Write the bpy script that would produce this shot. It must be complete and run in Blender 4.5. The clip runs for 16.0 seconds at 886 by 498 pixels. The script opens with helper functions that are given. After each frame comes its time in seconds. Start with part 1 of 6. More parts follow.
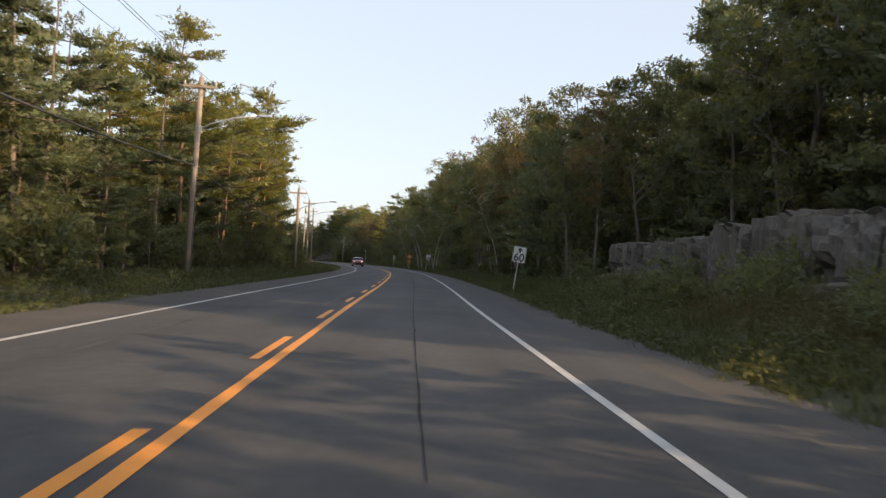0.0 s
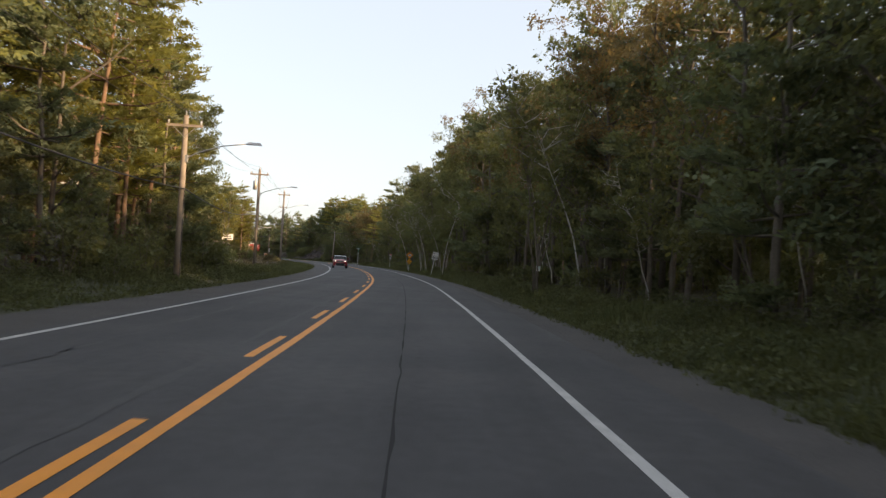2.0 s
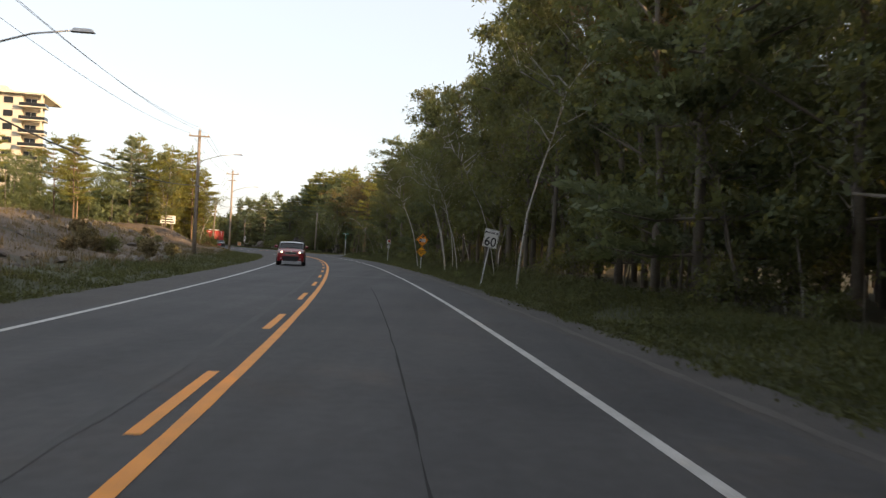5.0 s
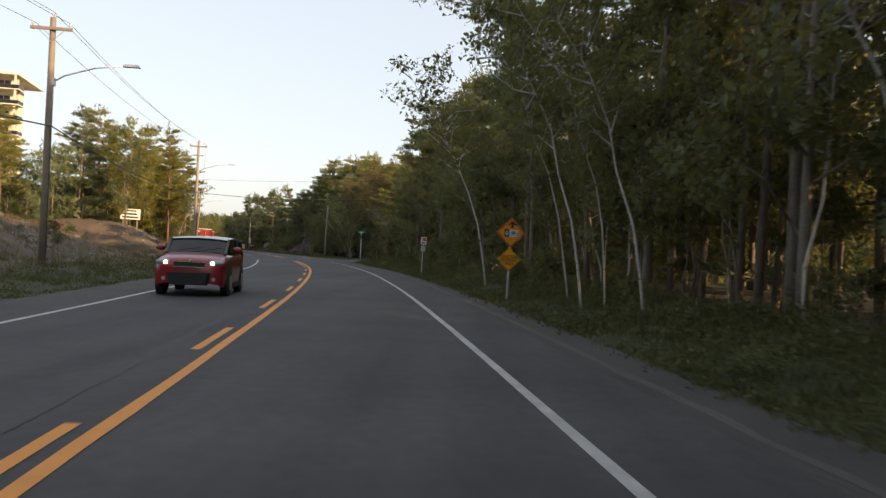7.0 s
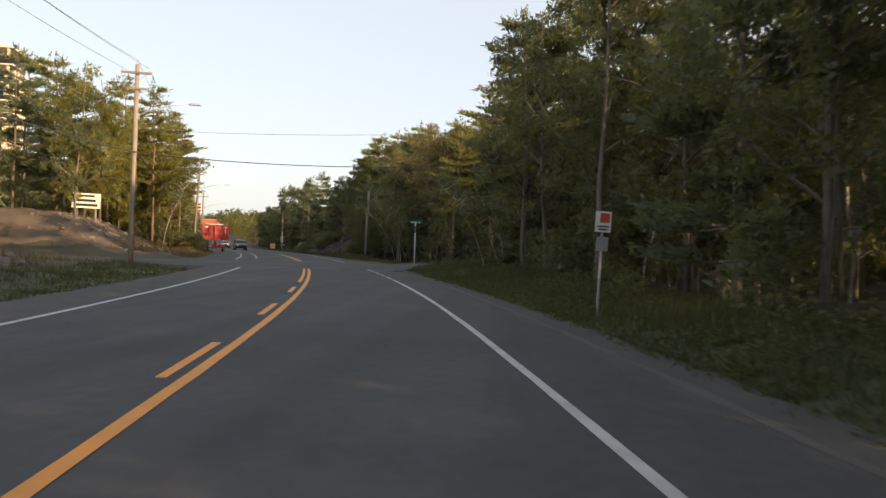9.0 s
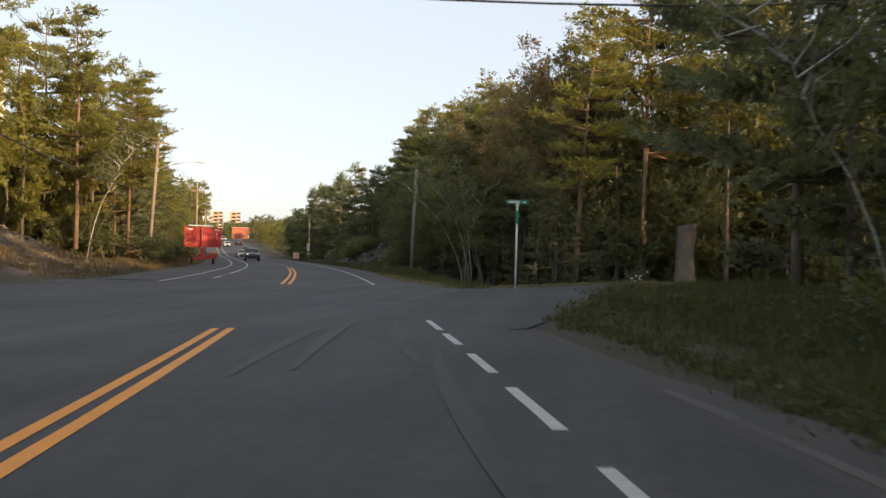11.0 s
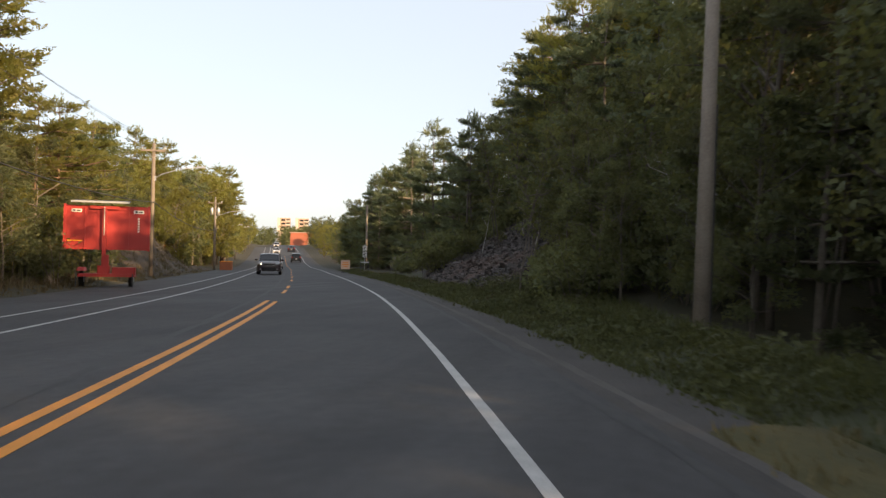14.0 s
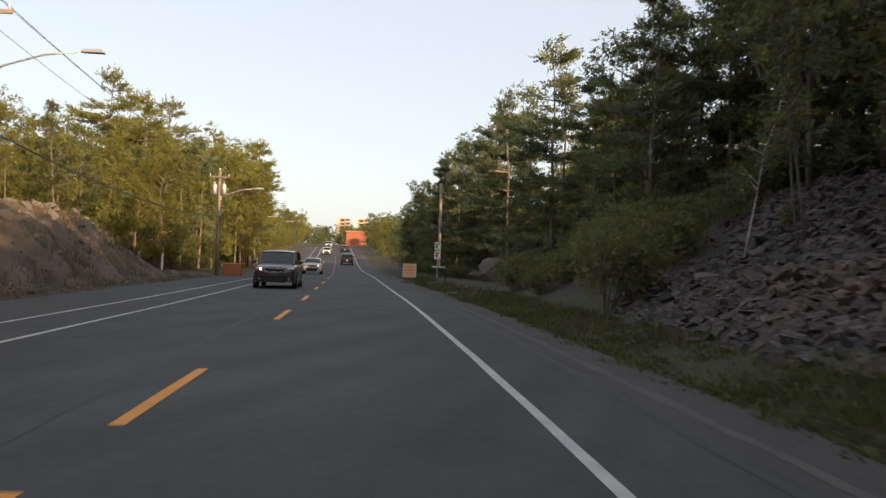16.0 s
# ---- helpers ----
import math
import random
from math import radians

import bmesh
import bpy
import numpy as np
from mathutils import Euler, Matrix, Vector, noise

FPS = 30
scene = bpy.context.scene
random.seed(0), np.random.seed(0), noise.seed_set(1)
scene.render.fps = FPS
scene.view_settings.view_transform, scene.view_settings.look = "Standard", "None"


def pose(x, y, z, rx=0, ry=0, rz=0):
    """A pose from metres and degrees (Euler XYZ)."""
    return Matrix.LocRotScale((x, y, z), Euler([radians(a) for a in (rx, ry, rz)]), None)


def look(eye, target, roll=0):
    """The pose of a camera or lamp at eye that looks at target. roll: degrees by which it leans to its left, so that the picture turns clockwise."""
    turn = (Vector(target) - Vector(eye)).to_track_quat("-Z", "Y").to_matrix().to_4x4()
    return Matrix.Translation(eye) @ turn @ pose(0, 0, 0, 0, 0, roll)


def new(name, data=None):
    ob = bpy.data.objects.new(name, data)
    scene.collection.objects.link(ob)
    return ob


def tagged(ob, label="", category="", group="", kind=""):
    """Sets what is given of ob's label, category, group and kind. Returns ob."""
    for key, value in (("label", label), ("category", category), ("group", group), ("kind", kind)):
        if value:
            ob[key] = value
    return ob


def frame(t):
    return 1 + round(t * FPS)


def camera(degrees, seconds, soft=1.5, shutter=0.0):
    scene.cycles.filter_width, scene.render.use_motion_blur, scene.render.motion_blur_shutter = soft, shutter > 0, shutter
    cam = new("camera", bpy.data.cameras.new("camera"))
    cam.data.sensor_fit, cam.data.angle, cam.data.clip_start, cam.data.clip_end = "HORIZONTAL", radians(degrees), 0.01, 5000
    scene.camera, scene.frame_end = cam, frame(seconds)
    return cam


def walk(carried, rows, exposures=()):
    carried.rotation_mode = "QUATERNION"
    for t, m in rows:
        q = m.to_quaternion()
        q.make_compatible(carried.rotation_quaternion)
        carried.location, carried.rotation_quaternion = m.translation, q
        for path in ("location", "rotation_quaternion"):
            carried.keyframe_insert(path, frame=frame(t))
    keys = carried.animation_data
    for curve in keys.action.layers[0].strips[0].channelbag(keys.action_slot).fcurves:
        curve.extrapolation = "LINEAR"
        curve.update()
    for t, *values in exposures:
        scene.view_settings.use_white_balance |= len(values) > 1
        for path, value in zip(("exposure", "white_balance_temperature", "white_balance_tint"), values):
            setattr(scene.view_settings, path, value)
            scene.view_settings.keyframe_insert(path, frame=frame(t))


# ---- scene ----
cam = camera(58.0, 16.0, soft=1.35, shutter=0.18)
PATH = [
    (0.0, pose(-1.023, -0.434, 1.232, 91.015, -2.825, -0.601)),
    (0.5, pose(-1.174, 7.560, 1.234, 91.090, -2.855, -0.567)),
    (1.0, pose(-1.396, 15.737, 1.245, 91.041, -3.000, -0.614)),
    (1.5, pose(-1.562, 24.112, 1.267, 91.033, -3.025, -0.513)),
    (2.0, pose(-1.684, 32.465, 1.312, 90.996, -3.222, -0.383)),
    (2.5, pose(-2.053, 40.450, 1.343, 90.898, -3.198, -0.393)),
    (3.0, pose(-2.388, 48.221, 1.351, 90.819, -3.218, -0.432)),
    (3.5, pose(-2.658, 55.702, 1.348, 90.796, -3.171, -0.456)),
    (4.0, pose(-3.099, 63.098, 1.334, 90.495, -3.070, -0.468)),
    (4.5, pose(-3.543, 70.501, 1.324, 90.291, -2.896, -0.455)),
    (5.0, pose(-3.985, 77.909, 1.319, 90.192, -2.720, -0.224)),
    (5.5, pose(-4.488, 85.361, 1.321, 90.176, -2.584, 0.222)),
    (6.0, pose(-5.190, 92.992, 1.324, 90.158, -2.553, 0.629)),
    (6.5, pose(-5.848, 100.687, 1.324, 90.265, -2.534, 1.036)),
    (7.0, pose(-6.561, 108.262, 1.338, 90.300, -2.615, 1.509)),
    (7.5, pose(-7.450, 115.803, 1.338, 90.242, -2.478, 2.205)),
    (8.0, pose(-8.429, 123.422, 1.327, 90.206, -2.091, 3.032)),
    (8.5, pose(-9.561, 131.094, 1.314, 90.151, -2.056, 4.015)),
    (9.0, pose(-10.851, 138.794, 1.301, 90.069, -2.155, 5.051)),
    (9.5, pose(-12.258, 146.507, 1.284, 90.019, -2.213, 5.898)),
    (10.0, pose(-13.737, 154.188, 1.263, 90.058, -2.127, 6.554)),
    (10.5, pose(-15.254, 161.768, 1.243, 90.263, -1.853, 7.211)),
    (11.0, pose(-16.757, 169.172, 1.240, 90.550, -1.538, 8.158)),
    (11.5, pose(-18.374, 176.331, 1.250, 90.671, -1.599, 9.093)),
    (12.0, pose(-20.229, 183.405, 1.268, 90.957, -1.482, 9.925)),
    (12.5, pose(-22.177, 190.417, 1.274, 90.977, -1.100, 10.461)),
    (13.0, pose(-24.018, 197.092, 1.258, 90.925, -1.148, 11.322)),
    (13.5, pose(-25.975, 203.687, 1.268, 90.905, -1.069, 12.260)),
    (14.0, pose(-28.185, 210.527, 1.303, 90.919, -1.092, 13.246)),
    (14.5, pose(-30.557, 217.309, 1.322, 90.973, -1.404, 14.331)),
    (15.0, pose(-33.061, 224.047, 1.329, 91.065, -1.684, 15.497)),
    (15.5, pose(-35.718, 230.838, 1.333, 91.143, -1.783, 16.563)),
    (16.0, pose(-38.623, 238.096, 1.366, 91.023, -1.793, 17.515)),
]
EXPOSURES = [(0.0, 0.74, 7200, 18), (1.5, 0.74, 7350, 18), (2.5, 0.92, 7750, 18), (3.7, 0.95, 7750, 18), (7.5, 0.72, 7750, 18), (11.0, 0.75, 7600, 18), (12.5, 0.84, 7550, 18), (13.5, 0.80, 7550, 18), (16.0, 0.66, 7750, 18)]
walk(cam, PATH, EXPOSURES)

# ---- light ----
SUN_AZ, SUN_EL = 118.0, 16.5      # degrees: azimuth clockwise from +y (ahead), height
world = bpy.data.worlds.new("sky")
scene.world = world
world.use_nodes = True
wn = world.node_tree.nodes
bg = wn["Background"]
sky = wn.new("ShaderNodeTexSky")
sky.sky_type = "NISHITA"
sky.sun_disc = False
sky.sun_elevation = radians(SUN_EL)
sky.sun_rotation = radians(SUN_AZ)
sky.air_density, sky.dust_density, sky.ozone_density = 1.0, 2.0, 1.6
haze = wn.new("ShaderNodeMix")       # thin high haze over the clear sky
haze.data_type = "RGBA"
haze.inputs[0].default_value = 0.6
haze.inputs[7].default_value = (3.55, 4.3, 5.05, 1)
world.node_tree.links.new(sky.outputs[0], haze.inputs[6])
world.node_tree.links.new(haze.outputs[2], bg.inputs[0])
bg.inputs[1].default_value = 0.15
sun = new("sun", bpy.data.lights.new("sun", "SUN"))
sun.data.energy, sun.data.angle, sun.data.color = 5.0, radians(0.6), (1.0, 0.76, 0.46)
_d = Vector((math.sin(radians(SUN_AZ)) * math.cos(radians(SUN_EL)), math.cos(radians(SUN_AZ)) * math.cos(radians(SUN_EL)), math.sin(radians(SUN_EL))))
sun.matrix_world = look(_d * 100, (0, 0, 0))


# ---- materials ----
def mat(name, c1, c2, rough=0.7, scale=3.0, fine=40.0, bump=0.2, metal=0.0, coords="Object", spread=0.5, per_object=0.0, dist=0.02, emit=None, spec=0.5):
    """A surface with two colours mixed by coarse and fine noise, with bump; coords: Object or world position."""
    m = bpy.data.materials.new(name)
    m.use_nodes = True
    n, l = m.node_tree.nodes, m.node_tree.links
    b = n["Principled BSDF"]
    if coords == "Object":
        co = n.new("ShaderNodeTexCoord").outputs["Object"]
    else:
        co = n.new("ShaderNodeNewGeometry").outputs["Position"]
    n1, n2 = n.new("ShaderNodeTexNoise"), n.new("ShaderNodeTexNoise")
    n1.inputs["Scale"].default_value, n1.inputs["Detail"].default_value = scale, 5
    n2.inputs["Scale"].default_value, n2.inputs["Detail"].default_value = fine, 3
    l.new(co, n1.inputs["Vector"]), l.new(co, n2.inputs["Vector"])
    mx = n.new("ShaderNodeMath")
    mx.operation = "MULTIPLY_ADD"
    mx.inputs[1].default_value, mx.inputs[2].default_value = 0.45, 0.0
    l.new(n2.outputs[0], mx.inputs[0])
    ad = n.new("ShaderNodeMath")
    ad.operation = "MULTIPLY_ADD"
    ad.inputs[1].default_value = 0.55
    l.new(n1.outputs[0], ad.inputs[0]), l.new(mx.outputs[0], ad.inputs[2])
    mr = n.new("ShaderNodeMapRange")
    mr.inputs[1].default_value, mr.inputs[2].default_value = 0.5 - spread * 0.4, 0.5 + spread * 0.4
    l.new(ad.outputs[0], mr.inputs[0])
    mixc = n.new("ShaderNodeMix")
    mixc.data_type = "RGBA"
    mixc.inputs[6].default_value, mixc.inputs[7].default_value = (*c1, 1), (*c2, 1)
    l.new(mr.outputs[0], mixc.inputs[0])
    out = mixc.outputs[2]
    if per_object:
        oi = n.new("ShaderNodeObjectInfo")
        hsv = n.new("ShaderNodeHueSaturation")
        m2 = n.new("ShaderNodeMapRange")
        m2.inputs[3].default_value, m2.inputs[4].default_value = 1 - per_object, 1 + per_object
        l.new(oi.outputs["Random"], m2.inputs[0]), l.new(m2.outputs[0], hsv.inputs["Value"])
        l.new(out, hsv.inputs["Color"])
        out = hsv.outputs[0]
    l.new(out, b.inputs["Base Color"])
    b.inputs["Roughness"].default_value = rough
    b.inputs["Metallic"].default_value = metal
    b.inputs["Specular IOR Level"].default_value = spec
    if bump:
        bp = n.new("ShaderNodeBump")
        bp.inputs["Strength"].default_value, bp.inputs["Distance"].default_value = bump, dist
        l.new(ad.outputs[0], bp.inputs["Height"]), l.new(bp.outputs[0], b.inputs["Normal"])
    if emit:
        b.inputs["Emission Color"].default_value = (*emit[0], 1)
        b.inputs["Emission Strength"].default_value = emit[1]
    return m


def leaf_mat(name, c1, c2, through_c, amount=0.35, leaf=0.0, cover=0.5):
    """Foliage: clump to clump colour, light passing through the leaf. leaf: leaves to the metre on a spray, with gaps between them."""
    m = bpy.data.materials.new(name)
    m.use_nodes = True
    n, l = m.node_tree.nodes, m.node_tree.links
    b, o = n["Principled BSDF"], n["Material Output"]
    geo = n.new("ShaderNodeNewGeometry")
    no = n.new("ShaderNodeTexNoise")
    no.inputs["Scale"].default_value = 0.55
    l.new(geo.outputs["Position"], no.inputs["Vector"])
    ad = n.new("ShaderNodeMath")
    ad.operation = "MULTIPLY_ADD"
    ad.inputs[1].default_value = 0.5
    l.new(geo.outputs["Random Per Island"], ad.inputs[0]), l.new(no.outputs[0], ad.inputs[2])
    mr = n.new("ShaderNodeMapRange")
    mr.inputs[1].default_value, mr.inputs[2].default_value = 0.35, 1.1
    l.new(ad.outputs[0], mr.inputs[0])
    mix = n.new("ShaderNodeMix")
    mix.data_type = "RGBA"
    mix.inputs[6].default_value, mix.inputs[7].default_value = (*c1, 1), (*c2, 1)
    l.new(mr.outputs[0], mix.inputs[0])
    oi, hsv, m2, m3 = n.new("ShaderNodeObjectInfo"), n.new("ShaderNodeHueSaturation"), n.new("ShaderNodeMapRange"), n.new("ShaderNodeMapRange")
    m2.inputs[3].default_value, m2.inputs[4].default_value = 0.7, 1.3
    m3.inputs[3].default_value, m3.inputs[4].default_value = 0.475, 0.515
    l.new(oi.outputs["Random"], m2.inputs[0]), l.new(oi.outputs["Random"], m3.inputs[0])
    l.new(m2.outputs[0], hsv.inputs["Value"]), l.new(m3.outputs[0], hsv.inputs["Hue"])
    l.new(mix.outputs[2], hsv.inputs["Color"])
    l.new(hsv.outputs[0], b.inputs["Base Color"])
    b.inputs["Roughness"].default_value = 0.6
    b.inputs["Specular IOR Level"].default_value = 0.25
    tr, ms = n.new("ShaderNodeBsdfTranslucent"), n.new("ShaderNodeMixShader")
    tr.inputs[0].default_value = (*through_c, 1)
    ms.inputs[0].default_value = amount
    l.new(b.outputs[0], ms.inputs[1]), l.new(tr.outputs[0], ms.inputs[2]), l.new(ms.outputs[0], o.inputs[0])
    if leaf:
        tc, vo, lt, hole, mh = n.new("ShaderNodeTexCoord"), n.new("ShaderNodeTexVoronoi"), n.new("ShaderNodeMath"), n.new("ShaderNodeBsdfTransparent"), n.new("ShaderNodeMixShader")
        vo.inputs["Scale"].default_value = leaf
        lt.operation = "LESS_THAN"
        lt.inputs[1].default_value = cover
        l.new(tc.outputs["Object"], vo.inputs["Vector"]), l.new(vo.outputs["Distance"], lt.inputs[0])
        l.new(lt.outputs[0], mh.inputs[0]), l.new(hole.outputs[0], mh.inputs[1]), l.new(ms.outputs[0], mh.inputs[2])
        l.new(mh.outputs[0], o.inputs[0])
    return m


def birch_mat():
    """White papery bark with dark horizontal flecks."""
    m = mat("birch_bark", (0.50, 0.48, 0.44), (0.27, 0.25, 0.23), 0.8, 2.0, 25.0, 0.3)
    n, l = m.node_tree.nodes, m.node_tree.links
    b = n["Principled BSDF"]
    src = b.inputs["Base Color"].links[0].from_socket
    tc, mp, no, rp, mx = n.new("ShaderNodeTexCoord"), n.new("ShaderNodeMapping"), n.new("ShaderNodeTexNoise"), n.new("ShaderNodeMapRange"), n.new("ShaderNodeMix")
    mp.inputs["Scale"].default_value = (5, 5, 11)
    l.new(tc.outputs["Object"], mp.inputs[0]), l.new(mp.outputs[0], no.inputs["Vector"])
    no.inputs["Scale"].default_value = 1.2
    rp.inputs[1].default_value, rp.inputs[2].default_value = 0.58, 0.74
    l.new(no.outputs[0], rp.inputs[0]), l.new(rp.outputs[0], mx.inputs[0])
    mx.data_type = "RGBA"
    l.new(src, mx.inputs[6])
    mx.inputs[7].default_value = (0.05, 0.04, 0.035, 1)
    l.new(mx.outputs[2], b.inputs["Base Color"])
    return m


def asphalt_mat():
    """Worn asphalt: aggregate speckle, wide tonal patches and wheel-track stains."""
    m = mat("asphalt", (0.034, 0.035, 0.038), (0.073, 0.071, 0.071), 0.84, 0.45, 110.0, 0.5, coords="World", dist=0.012, spread=0.62, spec=0.35)
    n, l = m.node_tree.nodes, m.node_tree.links
    b = n["Principled BSDF"]
    src = b.inputs["Base Color"].links[0].from_socket
    geo = [q for q in n if q.bl_idname == "ShaderNodeNewGeometry"][0].outputs["Position"]
    for (sx, sy, detail, low, high) in ((1.1, 0.05, 3, 0.80, 1.18), (0.16, 0.11, 4, 0.84, 1.16), (6.0, 5.0, 4, 0.88, 1.12)):
        mp, no, mr, mx = n.new("ShaderNodeMapping"), n.new("ShaderNodeTexNoise"), n.new("ShaderNodeMapRange"), n.new("ShaderNodeHueSaturation")
        mp.inputs["Scale"].default_value = (sx, sy, 1)
        mp.inputs["Rotation"].default_value = (0, 0, radians(-8))
        no.inputs["Scale"].default_value, no.inputs["Detail"].default_value = 1.0, detail
        mr.inputs[1].default_value, mr.inputs[2].default_value = 0.3, 0.7
        mr.inputs[3].default_value, mr.inputs[4].default_value = low, high
        l.new(geo, mp.inputs[0]), l.new(mp.outputs[0], no.inputs["Vector"]), l.new(no.outputs[0], mr.inputs[0])
        l.new(mr.outputs[0], mx.inputs["Value"]), l.new(src, mx.inputs["Color"])
        src = mx.outputs[0]
    l.new(src, b.inputs["Base Color"])
    return m


ASPHALT = asphalt_mat()
TAR = mat("tar", (0.030, 0.030, 0.031), (0.050, 0.050, 0.050), 0.95, 2, 50, 0.2, coords="World", spec=0.05)
DUST = mat("pale_roadside_dust", (0.055, 0.051, 0.048), (0.11, 0.10, 0.093), 0.95, 0.8, 35, 0.7, coords="World", dist=0.03)
TYREMARK = mat("tyre_mark", (0.028, 0.028, 0.030), (0.056, 0.055, 0.055), 0.8, 3, 60, 0.2, coords="World")
YELLOWGRASS = mat("yellowed_short_grass", (0.040, 0.043, 0.016), (0.105, 0.082, 0.029), 0.95, 1.5, 30, 0.9, coords="World", dist=0.05)
RUBBER = mat("dark_seam", (0.030, 0.030, 0.031), (0.052, 0.052, 0.052), 0.8, 3, 60, 0.2, coords="World")
PAINT_Y = mat("yellow_line_paint", (0.82, 0.285, 0.016), (0.55, 0.20, 0.025), 0.65, 2.5, 60, 0.2, coords="World", spread=0.6)
PAINT_W = mat("white_line_paint", (0.56, 0.55, 0.53), (0.24, 0.24, 0.235), 0.65, 2.5, 60, 0.2, coords="World", spread=0.6)
GRAVEL = mat("gravel", (0.036, 0.034, 0.033), (0.083, 0.076, 0.071), 0.95, 0.6, 30.0, 0.9, coords="World", dist=0.04, spread=0.6)
GRAVELSTONE = mat("grey_gravel_stones", (0.07, 0.066, 0.062), (0.16, 0.145, 0.135), 0.9, 8, 40, 0.3, coords="World")
SOIL = mat("forest_floor", (0.024, 0.026, 0.011), (0.054, 0.044, 0.025), 0.95, 0.5, 12.0, 0.8, coords="World", dist=0.08)
GRASS = leaf_mat("grass", (0.038, 0.052, 0.018), (0.092, 0.092, 0.036), (0.11, 0.115, 0.03), 0.3)
DRYGRASS = leaf_mat("dry_grass", (0.10, 0.085, 0.04), (0.19, 0.15, 0.075), (0.18, 0.14, 0.05), 0.25)
GRASSSOIL = mat("grassy_soil", (0.024, 0.031, 0.012), (0.052, 0.053, 0.022), 0.95, 0.9, 22.0, 0.8, coords="World", dist=0.06)
PINE = leaf_mat("pine_needles", (0.058, 0.082, 0.034), (0.205, 0.205, 0.066), (0.42, 0.36, 0.062), 0.40, 9.0, 0.54)
SPRUCE = leaf_mat("spruce_needles", (0.054, 0.080, 0.054), (0.150, 0.172, 0.098), (0.22, 0.23, 0.075), 0.30, 9.0, 0.53)
LEAF = leaf_mat("broad_leaves", (0.045, 0.067, 0.039), (0.130, 0.148, 0.074), (0.27, 0.25, 0.064), 0.36, 8.0, 0.51)
# brighter, yellower copy of the broad leaves: golden sunlight put into the colour
SUNLIT_LEAF = leaf_mat("yellow_green_leaves", (0.080, 0.100, 0.034), (0.190, 0.185, 0.055), (0.42, 0.36, 0.06), 0.45, 8.0, 0.52)
TURNED = leaf_mat("turning_leaves", (0.095, 0.090, 0.045), (0.19, 0.145, 0.068), (0.32, 0.21, 0.07), 0.4, 9.0, 0.48)
BARK = mat("grey_brown_bark", (0.085, 0.068, 0.054), (0.19, 0.16, 0.13), 0.9, 3, 25, 0.8, per_object=0.25)
PINEBARK = mat("red_brown_pine_bark", (0.10, 0.06, 0.04), (0.22, 0.14, 0.095), 0.9, 3, 25, 0.8, per_object=0.2)
BIRCH = birch_mat()
GREYBARK = mat("pale_grey_bark", (0.13, 0.11, 0.095), (0.27, 0.23, 0.20), 0.9, 2.5, 22, 0.7)
ROCK = mat("granite", (0.075, 0.066, 0.058), (0.21, 0.18, 0.155), 0.9, 0.8, 14, 0.8, per_object=0.3, dist=0.06, spread=0.7)


def cliff_mat():
    """Weathered grey-brown rock face with stains that run down it."""
    m = mat("streaked_cliff_rock", (0.042, 0.039, 0.037), (0.17, 0.145, 0.12), 0.9, 1.1, 9, 0.9, coords="World", dist=0.07, spread=0.6)
    n, l = m.node_tree.nodes, m.node_tree.links
    mp = n.new("ShaderNodeMapping")
    mp.inputs["Scale"].default_value = (1.6, 1.6, 0.3)
    src = [q for q in n if q.bl_idname == "ShaderNodeNewGeometry"][0].outputs["Position"]
    for q in [q for q in n if q.bl_idname == "ShaderNodeTexNoise"]:
        l.new(mp.outputs[0], q.inputs["Vector"])
    l.new(src, mp.inputs[0])
    return m


def slate_mat():
    """Broken slate: dark grey and rusty pieces, each its own tone."""
    m = mat("rusty_slate", (0.040, 0.036, 0.036), (0.125, 0.105, 0.098), 0.88, 1.0, 14, 0.8, coords="World", dist=0.04, spread=0.7)
    n, l = m.node_tree.nodes, m.node_tree.links
    b = n["Principled BSDF"]
    src = b.inputs["Base Color"].links[0].from_socket
    geo, oi, ad, fr, rp, hsv, mx = n.new("ShaderNodeNewGeometry"), n.new("ShaderNodeObjectInfo"), n.new("ShaderNodeMath"), n.new("ShaderNodeMath"), n.new("ShaderNodeMapRange"), n.new("ShaderNodeHueSaturation"), n.new("ShaderNodeMix")
    fr.operation = "FRACT"
    l.new(geo.outputs["Random Per Island"], ad.inputs[0]), l.new(oi.outputs["Random"], ad.inputs[1]), l.new(ad.outputs[0], fr.inputs[0])
    rp.inputs[3].default_value, rp.inputs[4].default_value = 0.3, 1.3
    l.new(fr.outputs[0], rp.inputs[0]), l.new(rp.outputs[0], hsv.inputs["Value"])
    no, r2 = n.new("ShaderNodeTexNoise"), n.new("ShaderNodeMapRange")      # rust in broad patches
    no.inputs["Scale"].default_value = 0.28
    l.new(geo.outputs["Position"], no.inputs["Vector"]), l.new(no.outputs[0], r2.inputs[0])
    r2.inputs[1].default_value, r2.inputs[2].default_value, r2.inputs[4].default_value = 0.52, 0.68, 0.45
    mx.data_type = "RGBA"
    mx.inputs[7].default_value = (0.15, 0.088, 0.066, 1)
    l.new(r2.outputs[0], mx.inputs[0]), l.new(src, mx.inputs[6])
    l.new(mx.outputs[2], hsv.inputs["Color"]), l.new(hsv.outputs[0], b.inputs["Base Color"])
    return m


